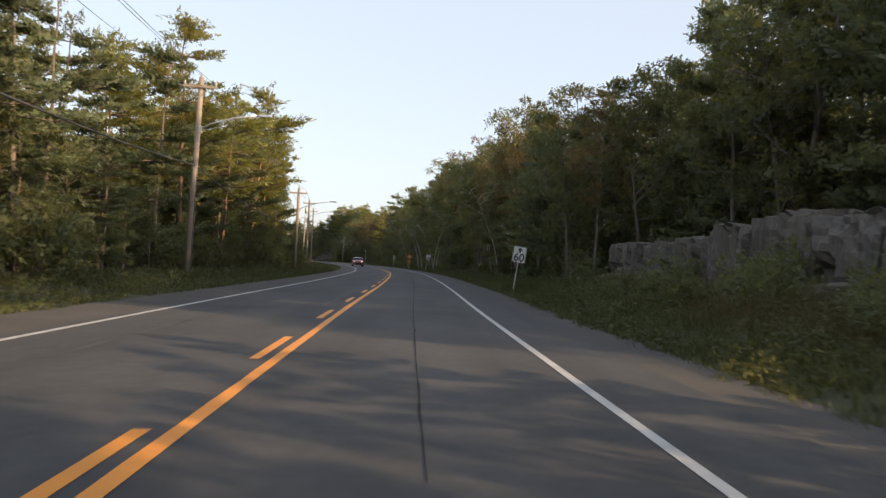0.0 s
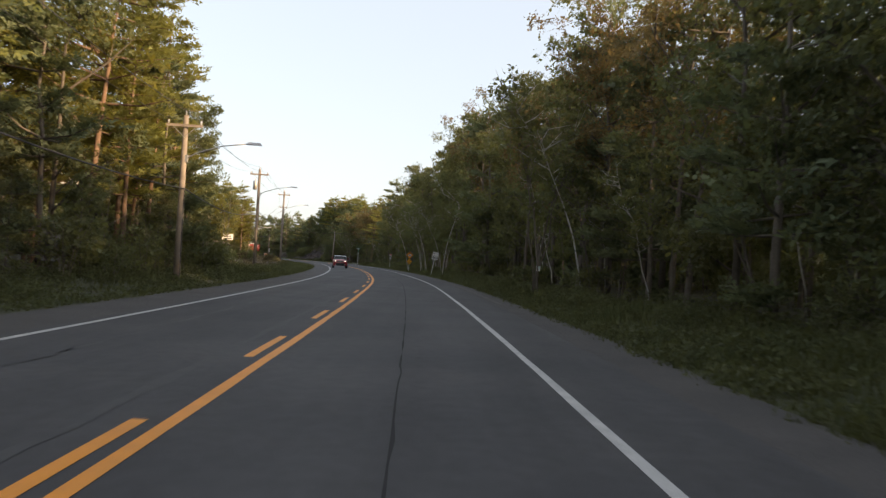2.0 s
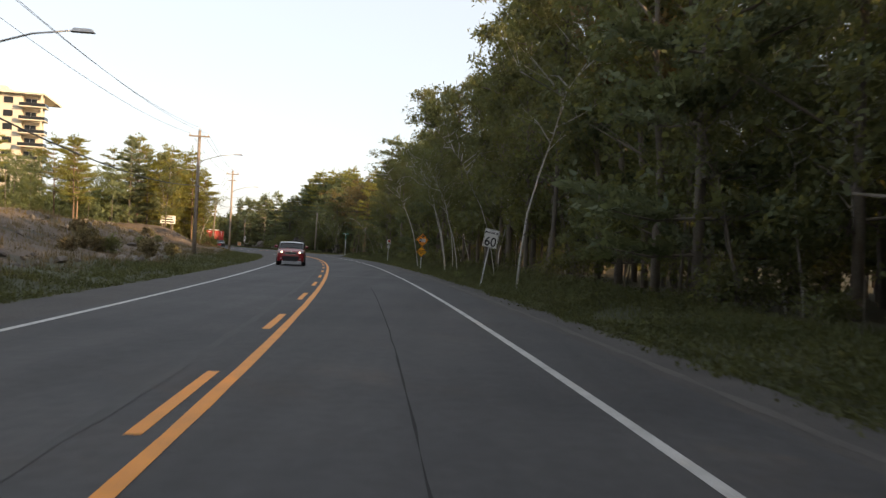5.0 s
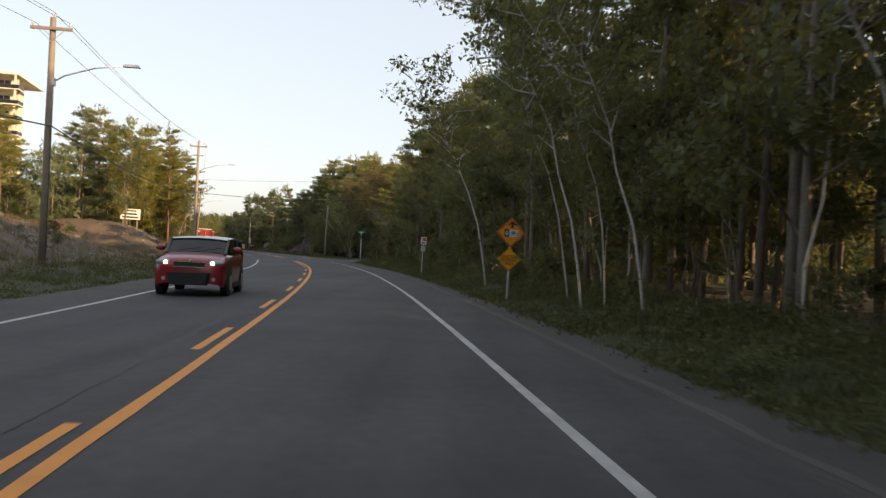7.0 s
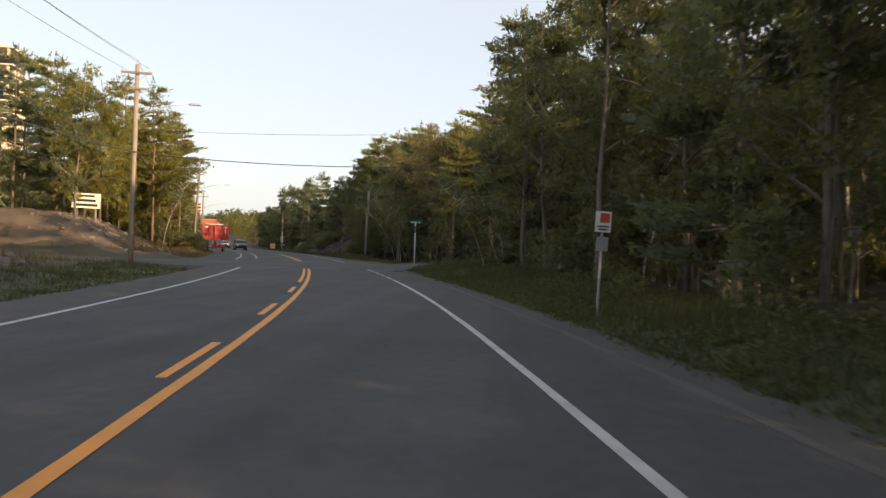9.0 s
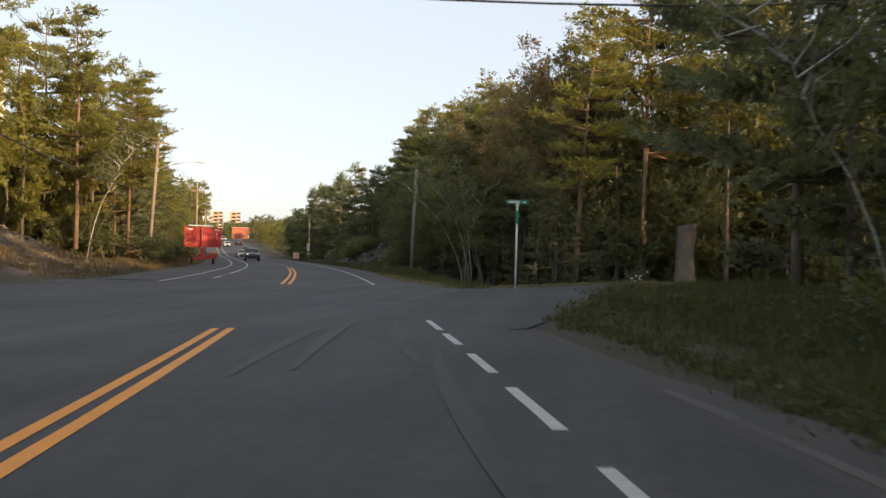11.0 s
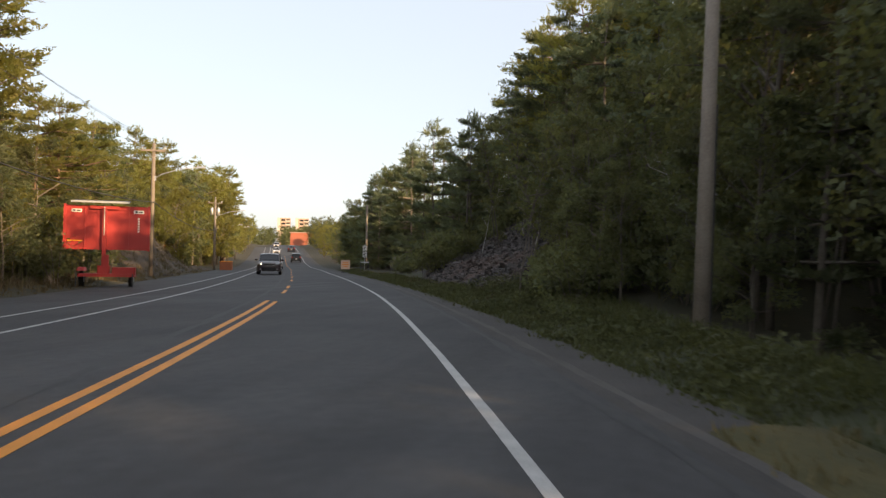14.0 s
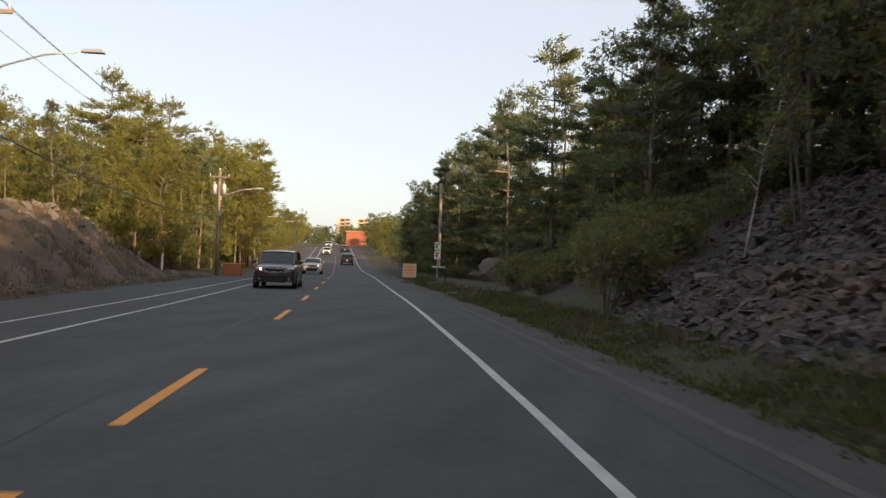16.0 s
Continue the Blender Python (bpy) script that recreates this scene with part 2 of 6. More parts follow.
CLIFF = cliff_mat()
REDROCK = slate_mat()
DIRT = mat("brown_dirt", (0.054, 0.039, 0.027), (0.125, 0.089, 0.062), 0.95, 0.7, 12, 0.9, coords="World", dist=0.08)
POLE = mat("weathered_pole_wood", (0.17, 0.138, 0.112), (0.31, 0.26, 0.215), 0.9, 2.0, 30, 0.5, per_object=0.2)
METAL = mat("galvanised_steel", (0.42, 0.42, 0.43), (0.56, 0.56, 0.56), 0.45, 4, 40, 0.1, metal=0.7)
DARKMETAL = mat("dark_steel", (0.05, 0.05, 0.052), (0.09, 0.09, 0.09), 0.5, 4, 40, 0.1, metal=0.5)
WIRE = mat("cable_rubber", (0.025, 0.025, 0.026), (0.05, 0.05, 0.05), 0.6, 3, 20, 0)
SIGNWHITE = mat("white_sign_sheeting", (0.74, 0.73, 0.70), (0.60, 0.59, 0.57), 0.5, 3, 30, 0.05)
SIGNBLACK = mat("black_sign_ink", (0.02, 0.02, 0.022), (0.035, 0.03, 0.03), 0.5, 3, 30, 0)
SIGNORANGE = mat("orange_sign_sheeting", (0.92, 0.31, 0.03), (0.82, 0.27, 0.03), 0.45, 2, 30, 0.05)
SIGNYELLOW = mat("amber_sign_sheeting", (0.95, 0.42, 0.02), (0.86, 0.37, 0.02), 0.45, 2, 30, 0.05)
SIGNGREEN = mat("green_sign_sheeting", (0.02, 0.22, 0.13), (0.03, 0.28, 0.17), 0.45, 3, 30, 0.05)
SIGNRED = mat("red_sign_sheeting", (0.55, 0.05, 0.03), (0.6, 0.08, 0.04), 0.5, 3, 30, 0)
BROWN = mat("brown_board", (0.17, 0.09, 0.065), (0.23, 0.13, 0.10), 0.8, 3, 30, 0.1)
TRAILERRED = mat("orange_red_trailer_paint", (0.43, 0.030, 0.026), (0.34, 0.027, 0.024), 0.5, 1.5, 20, 0.05)


# ---- mesh helpers ----
class Shape:
    """Collects vertices and faces of one mesh part."""

    def __init__(self):
        self.v, self.f = [], []

    def add(self, verts, faces):
        k = len(self.v)
        self.v.extend([tuple(p) for p in verts])
        self.f.extend([tuple(i + k for i in q) for q in faces])
        return self

    def box(self, c, s, m=None, taper=1.0, bev=0.0):
        x, y, z = s[0] / 2, s[1] / 2, s[2] / 2
        if bev:
            ring = []
            for sx, sy in ((1, 1), (-1, 1), (-1, -1), (1, -1)):
                a = (sx * x, sy * (y - bev)), (sx * (x - bev), sy * y)
                ring.extend(a if sx * sy > 0 else a[::-1])
            vs = [(p[0], p[1], -z) for p in ring] + [(p[0] * taper, p[1] * taper, z) for p in ring]
            fs = [(i, (i + 1) % 8, (i + 1) % 8 + 8, i + 8) for i in range(8)] + [tuple(range(7, -1, -1)), tuple(range(8, 16))]
        else:
            vs = [(sx * x * (taper if sz > 0 else 1), sy * y * (taper if sz > 0 else 1), sz * z) for sz in (-1, 1) for sx, sy in ((-1, -1), (1, -1), (1, 1), (-1, 1))]
            fs = [(3, 2, 1, 0), (4, 5, 6, 7), (0, 1, 5, 4), (1, 2, 6, 5), (2, 3, 7, 6), (3, 0, 4, 7)]
        vs = [Vector(p) for p in vs]
        if m is not None:
            vs = [m @ p for p in vs]
        return self.add([p + Vector(c) for p in vs], fs)

    def tube(self, pts, rad, n=8, cap=True):
        """A tapered tube along points; rad: a radius or one for each point."""
        pts = [Vector(p) for p in pts]
        rads = rad if isinstance(rad, (list, tuple)) else [rad] * len(pts)
        k = len(self.v)
        for i, p in enumerate(pts):
            d = (pts[min(i + 1, len(pts) - 1)] - pts[max(i - 1, 0)]).normalized()
            a = d.orthogonal().normalized() if abs(d.z) < 0.9 else Vector((1, 0, 0)).cross(d).normalized()
            b = d.cross(a)
            for j in range(n):
                t = 2 * math.pi * j / n
                self.v.append(tuple(p + (a * math.cos(t) + b * math.sin(t)) * rads[i]))
        for i in range(len(pts) - 1):
            for j in range(n):
                q = (j + 1) % n
                self.f.append((k + i * n + j, k + i * n + q, k + (i + 1) * n + q, k + (i + 1) * n + j))
        if cap:
            self.f.append(tuple(k + j for j in range(n - 1, -1, -1)))
            self.f.append(tuple(k + (len(pts) - 1) * n + j for j in range(n)))
        return self

    def ball(self, c, r, n=12, m=7):
        """An ellipsoid with radii r."""
        k = len(self.v)
        for i in range(m + 1):
            a = math.pi * i / m
            for j in range(n):
                t = 2 * math.pi * j / n
                self.v.append((c[0] + r[0] * math.sin(a) * math.cos(t), c[1] + r[1] * math.sin(a) * math.sin(t), c[2] + r[2] * math.cos(a)))
        for i in range(m):
            for j in range(n):
                self.f.append((k + i * n + j, k + (i + 1) * n + j, k + (i + 1) * n + (j + 1) % n, k + i * n + (j + 1) % n))
        return self

    def prism(self, poly, y0, y1):
        """An outline in x and z, given depth from y0 to y1."""
        n = len(poly)
        vs = [(p[0], y0, p[1]) for p in poly] + [(p[0], y1, p[1]) for p in poly]
        fs = [tuple(range(n)), tuple(range(2 * n - 1, n - 1, -1))] + [(i, i + n, (i + 1) % n + n, (i + 1) % n) for i in range(n)]
        return self.add(vs, fs)

    def mesh(self, name, material, smooth=False):
        me = bpy.data.meshes.new(name)
        me.from_pydata(self.v, [], self.f)
        me.materials.append(material)
        if smooth:
            me.shade_smooth()
        me.update()
        return me


def part(name, shape, material, parent=None, label="", smooth=False):
    """One mesh object, as a part of parent where there is one."""
    me = shape if isinstance(shape, bpy.types.Mesh) else shape.mesh(name, material, smooth)
    ob = new(name, me)
    if parent is not None:
        ob.parent = parent
    if label:
        ob["label"] = label
    return ob


def thing(name, m, label, category, group="", kind=""):
    e = new(name)
    e.empty_display_size = 0.2
    e.matrix_world = m
    return tagged(e, label, category, group, kind)


def text_mesh(s, size, material, name="lettering", squeeze=1.0):
    cu = bpy.data.curves.new(name, "FONT")
    cu.body, cu.size, cu.align_x, cu.align_y, cu.extrude = s, size, "CENTER", "CENTER", 0.002
    cu.offset = size * 0.012
    ob = bpy.data.objects.new(name, cu)
    scene.collection.objects.link(ob)
    me = bpy.data.meshes.new_from_object(ob.evaluated_get(bpy.context.evaluated_depsgraph_get()))
    me.transform(Matrix.Rotation(radians(90), 4, "X") @ Matrix.Diagonal((squeeze, 1, 1, 1)))
    me.materials.clear()
    me.materials.append(material)
    bpy.data.objects.remove(ob)
    return me


# ---- the road's line ----
LINE = [(-160, 6.6), (-120, 3.9), (-80, 1.3), (-40, -0.9), (0, -2.61), (20, -3.25), (40, -3.74), (60, -4.46), (80, -5.55), (100, -7.45), (118, -9.66), (138, -12.57), (158, -16.25),
        (177, -20.81), (197, -26.52), (216.5, -32.77), (236, -39.91), (256, -48.31), (276, -57.24), (300, -68), (340, -86.6), (400, -114.6), (460, -142.8), (520, -171), (600, -209)]
_ly = np.array([p[0] for p in LINE], float)
_lx = np.array([p[1] for p in LINE], float)
_lm = np.gradient(_lx, _ly)


def centre(y):
    """x of the centre line at y, and its slope."""
    i = int(np.clip(np.searchsorted(_ly, y) - 1, 0, len(_ly) - 2))
    h = _ly[i + 1] - _ly[i]
    t = (y - _ly[i]) / h
    x = (2 * t**3 - 3 * t**2 + 1) * _lx[i] + (t**3 - 2 * t**2 + t) * h * _lm[i] + (3 * t**2 - 2 * t**3) * _lx[i + 1] + (t**3 - t**2) * h * _lm[i + 1]
    return x, _lm[i] * (1 - t) + _lm[i + 1] * t


def smooth(a, b, v):
    t = min(1, max(0, (v - a) / (b - a)))
    return t * t * (3 - 2 * t)


def hill(y):
    return 6.0 * smooth(320, 470, y)


def at(y, off, z=0.0):
    """The place off metres right of the centre line at station y."""
    x, s = centre(y)
    k = math.hypot(1, s)
    return Vector((x + off / k, y - off * s / k, z + hill(y)))


def yaw_at(y):
    return -math.degrees(math.atan(centre(y)[1]))


def off_of(x, y):
    """Station and offset of a place."""
    s = y
    for _ in range(6):
        cx, sl = centre(s)
        s = y + (x - cx) * sl * 0.9 / (1 + sl * sl) * 1.0 if _ == 0 else s + ((y - s) + (x - cx) * sl) / (1 + sl * sl)
    cx, sl = centre(s)
    return s, (x - cx) * math.hypot(1, sl) if abs(y - s) < 1e-6 else ((x - cx) * 1 - (y - s) * sl) / math.hypot(1, sl)


def bump2(y, off, y0, y1, o0, o1, soft=6.0, osoft=4.0):
    a = smooth(y0 - soft, y0 + soft, y) * (1 - smooth(y1 - soft, y1 + soft, y))
    lo, hi = min(o0, o1), max(o0, o1)
    b = smooth(lo - osoft, lo + osoft, off) * (1 - smooth(hi - osoft, hi + osoft, off))
    return a * b


def far_kerb(x):
    """y of the side street's far edge at x."""
    return float(np.interp(x, (-30, -25.3, -23.3, -22.2, -21.4, -20.2, -18.6, -17, -12, -7, -2.6, 80), (222, 209.7, 204.5, 202.1, 199.7, 198.3, 198.5, 199.0, 201.5, 204.3, 206.6, 247)))


def near_kerb(x):
    """y of the side street's near edge at x."""
    return float(np.interp(x, (-26, -19, -17.2, -16.4, -15.1, -11.2, -5.6, 80), (179.5, 181.8, 183.5, 187, 191, 195.2, 198.4, 240.3)))


def side_street(y, off):
    """How much a place belongs to the side street on the right or the drive on the left."""
    if off > 5:
        x, yy, _ = at(y, off)
        return smooth(near_kerb(x) - 0.4, near_kerb(x) + 0.6, yy) * (1 - smooth(far_kerb(x) - 0.6, far_kerb(x) + 0.3, yy))
    if off < -3:
        return smooth(180.5, 182.0, y) * (1 - smooth(200, 201.5, y)) if off > -7.5 else smooth(181.5, 183, y) * (1 - smooth(195, 197, y))
    return 0


def street_z(off):
    # includes the added rise of the ground on the right
    return 0.045 * min(max(off - 4.5, 0), 9) + 7.0 * smooth(34, 85, off)


def ground_z(y, off):
    """Height of the ground, less the far hill."""
    n = noise.noise(Vector((y * 0.11, off * 0.11, 3.1))) * 0.5 + noise.noise(Vector((y * 0.45, off * 0.45, 1.7))) * 0.16
    if off > 0:
        far = smooth(6.3, 11, off)
        # the 7 m rise past offset 34 is added out of view to block low sun
        z = 7.0 * smooth(34, 85, off) + 0.30 * smooth(6.2, 9, off) + far * n * 0.6 + 0.6 * smooth(12, 60, off)
        z += (0.9 * smooth(7.4, 10.5, off) + 3.1 * smooth(10.0, 17, off)) * smooth(222, 236, y) * (1 - smooth(262, 276, y))
        z += 2.2 * smooth(10.5, 13.0, off) * smooth(-30, -5, y) * (1 - smooth(25, 31, y))
        z -= 0.85 * smooth(7.3, 10, off) * smooth(200, 204, y) * (1 - smooth(218, 228, y))
    else:
        o = -off
        far = smooth(5.6, 10, o)
        z = -0.12 * smooth(5.0, 6.5, o) + 0.25 * smooth(6.5, 10, o) + far * n * 0.7 + 0.8 * smooth(15, 60, o)
        z += 2.6 * smooth(11, 24, o) * smooth(84, 112, y) * (1 - smooth(172, 181, y))
        z += 3.0 * smooth(11, 19, o) * smooth(197, 203, y) * (1 - smooth(214, 226, y)) * (1 - 0.5 * smooth(24, 40, o))
        z += 3.3 * smooth(8.6, 12.8, o) * smooth(259, 268, y) * (1 - smooth(275, 288, y)) * (1 - 0.4 * smooth(26, 40, o))
    past = 0.0
    if off > 5 and 186 < y < 230:
        p = at(y, off)
        past = smooth(0.7, 2.4, p.y - far_kerb(p.x)) * smooth(6.6, 8.2, off)
        z -= 0.75 * past * (1 - smooth(200, 204, y)) * (1 - smooth(20, 34, off))
    if 4.6 < off < 20:      # the junction corner rises with the side street
        z += (1 - past) * max(0.0, street_z(off) + 0.035 - z) * smooth(172, 179, y) * (1 - smooth(201, 206, y)) * smooth(4.8, 6.2, off)
    s = side_street(y, off)
    z = z * (1 - s) + ((street_z(off) if off > 0 else 0) + 0.022) * s
    return z - 0.045


def strip(name, y0, y1, o0, o1, z, material, step=2.0, wob=0.0, parent=None, seed=0.0):
    """A ribbon that follows the road between two offsets."""
    s = Shape()
    n = max(1, int(round((y1 - y0) / step)))
    for i in range(n + 1):
        y = y0 + (y1 - y0) * i / n
        w = wob * noise.noise(Vector((y * 0.9, seed, 0))) if wob else 0
        w2 = wob * noise.noise(Vector((y * 0.9, seed + 9, 0))) if wob else 0
        s.v.append(tuple(at(y, o0 + w, z)))
        s.v.append(tuple(at(y, o1 + w2, z)))
    for i in range(n):
        s.f.append((2 * i, 2 * i + 1, 2 * i + 3, 2 * i + 2))
    return part(name, s, material, parent)


# ---- ground ----
def ground():
    ys = list(np.arange(-150, 290, 2.0)) + list(np.arange(290, 600, 8.0))
    offs = [-1500, -700, -300, -150, -90, -60, -45, -36, -30, -26] + list(np.arange(-24, -4.4, 0.8)) + [-4, 0, 4] + list(np.arange(5, 24, 0.8)) + [25, 28, 32, 38, 46, 60, 90, 150, 300, 700, 1500]
    s = Shape()
    for y in ys:
        for o in offs:
            z = ground_z(y, o)
            if abs(o) > 250:
                cx = centre(y)[0]
                s.v.append((cx + o, y, z + hill(y)))
            else:
                s.v.append(tuple(at(y, o, z)))
    n = len(offs)
    for i in range(len(ys) - 1):
        for j in range(n - 1):
            s.f.append((i * n + j, i * n + j + 1, (i + 1) * n + j + 1, (i + 1) * n + j))
    # on to the horizon: quads from the rim of the grid out to a wide square
    m = len(ys)
    rim = list(range(n)) + [i * n + n - 1 for i in range(1, m)] + [(m - 1) * n + j for j in range(n - 2, -1, -1)] + [i * n for i in range(m - 2, 0, -1)]
    corners = {0: (-3000, -2500), n - 1: (3000, -2500), m * n - 1: (3000, 4200), (m - 1) * n: (-3000, 4200)}
    k = len(s.v)
    for q in rim:
        i, j = divmod(q, n)
        u, v = j / (n - 1), i / (m - 1)
        x, y = corners.get(q, ((-3000 + 6000 * u, -2500 if i == 0 else 4200) if i in (0, m - 1) else (-3000 if j == 0 else 3000, -2500 + 6700 * v)))
        s.v.append((x, y, s.v[q][2]))
    for q in range(len(rim)):
        r = (q + 1) % len(rim)
        s.f.append((rim[r], rim[q], k + q, k + r))
    return tagged(part("ground", s, SOIL, smooth=True), "dark forest floor with moss, soil and dead leaves", "ground", kind="structure")


ground()

# ---- road ----
road = strip("road", -150, 560, -3.75, 4.75, 0.0, ASPHALT, 2.0, 0.05)
tagged(road, "worn grey asphalt two-lane road curving through woods", "road", kind="structure")
GR = strip("gravel_shoulder", -150, 420, 4.65, 5.75, -0.012, GRAVEL, 1.0, 0.22, seed=4)
tagged(GR, "grey gravel shoulder along the asphalt edge", "road shoulder", kind="structure")
GL = strip("gravel_shoulder", -150, 206, -5.2, -3.65, -0.012, GRAVEL, 1.0, 0.25, seed=14)
tagged(GL, "grey gravel shoulder along the asphalt edge", "road shoulder", kind="structure")
WL = strip("wide_shoulder", 201, 420, -7.7, -3.65, -0.008, ASPHALT, 1.0, 0.25, seed=24)
tagged(WL, "wide dusty paved shoulder beside the oncoming lane", "road shoulder", kind="structure")


def street():
    s = Shape()
    xs = list(np.arange(-25.5, -8, 0.75)) + list(np.arange(-8, 85, 4.0))
    for x in xs:
        for q in range(6):
            yy = near_kerb(x) + (far_kerb(x) - near_kerb(x)) * max(q - 1, 0) / 4 - (0.5 if q == 0 else 0)
            s.v.append((x, yy, street_z(off_of(x, yy)[1]) - (0.3 if q == 0 else 0.006)))
    for i in range(len(xs) - 1):
        for q in range(5):
            a = i * 6 + q
            s.f.append((a, a + 6, a + 7, a + 1))
    tagged(part("side_street", s, ASPHALT), "grey asphalt side street joining the road", "street", kind="structure")
    l = Shape()
    for y in [180.4] + list(np.arange(181, 202, 1.5)):
        for o in (-3.6, -6, -9, -13, -20, -34):
            l.v.append(tuple(at(y + (-o - 3.6) * 0.12 * (191.5 - y) / 10.5 * (1 if y < 191.5 else 0.6), o, -0.01 if y > 180.5 else -0.3)))
    for i in range(14):
        for q in range(5):
            a = i * 6 + q
            l.f.append((a, a + 6, a + 7, a + 1))
    tagged(part("driveway", l, ASPHALT), "grey paved driveway opposite the side street", "driveway", kind="structure")


CONCRETE = mat("worn_concrete", (0.17, 0.155, 0.135), (0.26, 0.235, 0.205), 0.9, 2, 40, 0.4, coords="World")
street()


# ---- road markings ----
def marking(name, y0, y1, o, w, material, label, step=2.0):
    return tagged(strip(name, y0, y1, o - w / 2, o + w / 2, 0.005, material, step, 0.012, seed=o * 7 + y0), label, "road marking", kind="structure")


marking("yellow_line", -140, 181.4, 0.08, 0.13, PAINT_Y, "solid yellow centre line, lightly worn", 1.0)
marking("yellow_line", 166.0, 181.3, -0.16, 0.12, PAINT_Y, "second solid yellow centre line before the junction")
y = 2.3 - 20 * 6.7
while y < 165:
    marking("yellow_dash", y, y + 2.75, -0.17, 0.12, PAINT_Y, "broken yellow centre dash beside the solid line", 1.4)
    y += 6.7 if y < 69 else 6.98
for o in (0.08, -0.20):
    marking("yellow_line", 199.2, 233.0 if o > 0 else 233.5, o, 0.13, PAINT_Y, "double yellow centre line after the junction")
for y in (238.6, 243.4, 254.0, 262.0, 270.8, 280.1, 289.4, 298.7, 308, 317.3, 326.6, 335.9, 345.2, 354.5, 363.8, 373.1):
    marking("yellow_dash", y, y + 3.1, -0.05, 0.13, PAINT_Y, "single broken yellow centre dash", 1.5)
marking("white_edge_line", -140, 170.3, 3.49, 0.115, PAINT_W, "white edge line along the asphalt")
for (ya, yb) in ((171.2, 173.2), (174.2, 176.0), (176.9, 178.5), (179.5, 181.0), (181.6, 183.5)):
    marking("white_dash", ya, yb, 3.49, 0.12, PAINT_W, "short white dash across the junction mouth", 0.7)
marking("white_edge_line", 200.3, 420, 3.49, 0.115, PAINT_W, "white edge line along the asphalt")
marking("white_edge_line", -140, 180.0, -3.44, 0.12, PAINT_W, "white edge line beside the oncoming lane")
for (ya, yb) in ((204.4, 208.1), (209.0, 209.9)):
    marking("white_dash", ya, yb, -3.44, 0.11, PAINT_W, "short white dash in the oncoming lane", 0.6)
marking("white_lane_line", 211.4, 420, -3.44, 0.11, PAINT_W, "white lane line beside the wide shoulder")
marking("white_edge_line", 199.5, 420, -4.85, 0.11, PAINT_W, "white edge line beside the wide shoulder")
for (y0, y1, sd) in ((60, 176, 41), (205, 262, 43)):
    tagged(strip("dust_edge", y0, y1, 4.98, 5.12, -0.0085, DUST, 0.5, 0.09, seed=sd), "pale dusty band where asphalt meets gravel", "road shoulder", kind="structure")
tagged(strip("road_crack", 4, 104, 1.73, 1.75, 0.004, TAR, 0.7, 0.03, seed=3), "dark sealed lengthways crack in the lane", "road crack", kind="structure")
tagged(strip("road_crack", 20, 130, -0.62, -0.5, 0.004, RUBBER, 0.7, 0.12, seed=6), "dark rough seam beside the centre line", "road crack", kind="structure")
tagged(strip("road_crack", 200, 290, -0.75, -0.6, 0.004, RUBBER, 0.7, 0.12, seed=8), "dark rough seam beside the centre line", "road crack", kind="structure")
tagged(strip("road_crack", 0, 60, -2.3, -2.265, 0.004, RUBBER, 0.7, 0.2, seed=12), "dark lengthways crack in the oncoming lane", "road crack", kind="structure")
tagged(strip("road_crack", 204, 290, 4.55, 4.66, 0.004, RUBBER, 0.8, 0.12, seed=19), "dark broken edge seam near the gravel", "road crack", kind="structure")
for (ya, yb, oa, ob_, lift) in ((176.5, 183, 0.75, 1.2, 0.006), (177, 184.5, 1.35, 1.75, 0.008), (177.5, 183.5, 2.75, 2.3, 0.010), (171, 179, 2.9, 2.5, 0.012)):
    s = Shape()
    for i in range(9):
        t = i / 8
        o = oa + (ob_ - oa) * t + 0.6 * t * t
        w = 0.10 * math.sin(math.pi * (0.1 + 0.8 * t))
        s.v.extend([tuple(at(ya + (yb - ya) * t, o - w, lift)), tuple(at(ya + (yb - ya) * t, o + w, lift))])
    s.f = [(2 * i, 2 * i + 1, 2 * i + 3, 2 * i + 2) for i in range(8)]
    tagged(part("tyre_mark", s, TYREMARK), "dark curved tyre mark on the asphalt", "tyre mark", kind="structure")


# ---- trees ----
def leaf_cards(P, D, size, rng, flat=0.3, aspect=1.4):
    """Leaf clumps: three-sided blades at points P, pointing about D."""
    n = len(P)
    D = D + rng.normal(0, flat, (n, 3))
    D /= np.linalg.norm(D, axis=1)[:, None] + 1e-9
    R = rng.normal(0, 1, (n, 3))
    S = np.cross(D, R)
    S /= np.linalg.norm(S, axis=1)[:, None] + 1e-9
    N = np.cross(S, D)
    L = (1.28 * size * rng.uniform(0.6, 1.35, n))[:, None]
    W = L / aspect * 0.5
    v = np.stack([P + S * W, P + D * L + N * L * 0.1, P - S * W], 1).reshape(-1, 3)
    f = (np.arange(n)[:, None] * 3 + np.arange(3)[None, :])
    return v, f


def cards_mesh(name, sets, material):
    vs, fs, k = [], [], 0
    for v, f in sets:
        vs.append(v)
        fs.append(f + k)
        k += len(v)
    v, f = np.concatenate(vs), np.concatenate(fs)
    me = bpy.data.meshes.new(name)
    me.from_pydata(v.tolist(), [], f.tolist())
    me.materials.append(material)
    return me


def bend(rng, h, lean, wob, n=7):
    p = [np.zeros(3)]
    ax = rng.uniform(0, 6.28)
    drift = np.array([math.cos(ax), math.sin(ax), 0]) * lean
    for i in range(1, n + 1):
        t = i / n
        p.append(np.array([0, 0, h * t]) + drift * t * t * h + rng.normal(0, wob, 3) * (1, 1, 0) * t)
    return p


def along(pts, t):
    k = min(int(t * (len(pts) - 1)), len(pts) - 2)
    a = t * (len(pts) - 1) - k
    return pts[k] * (1 - a) + pts[k + 1] * a


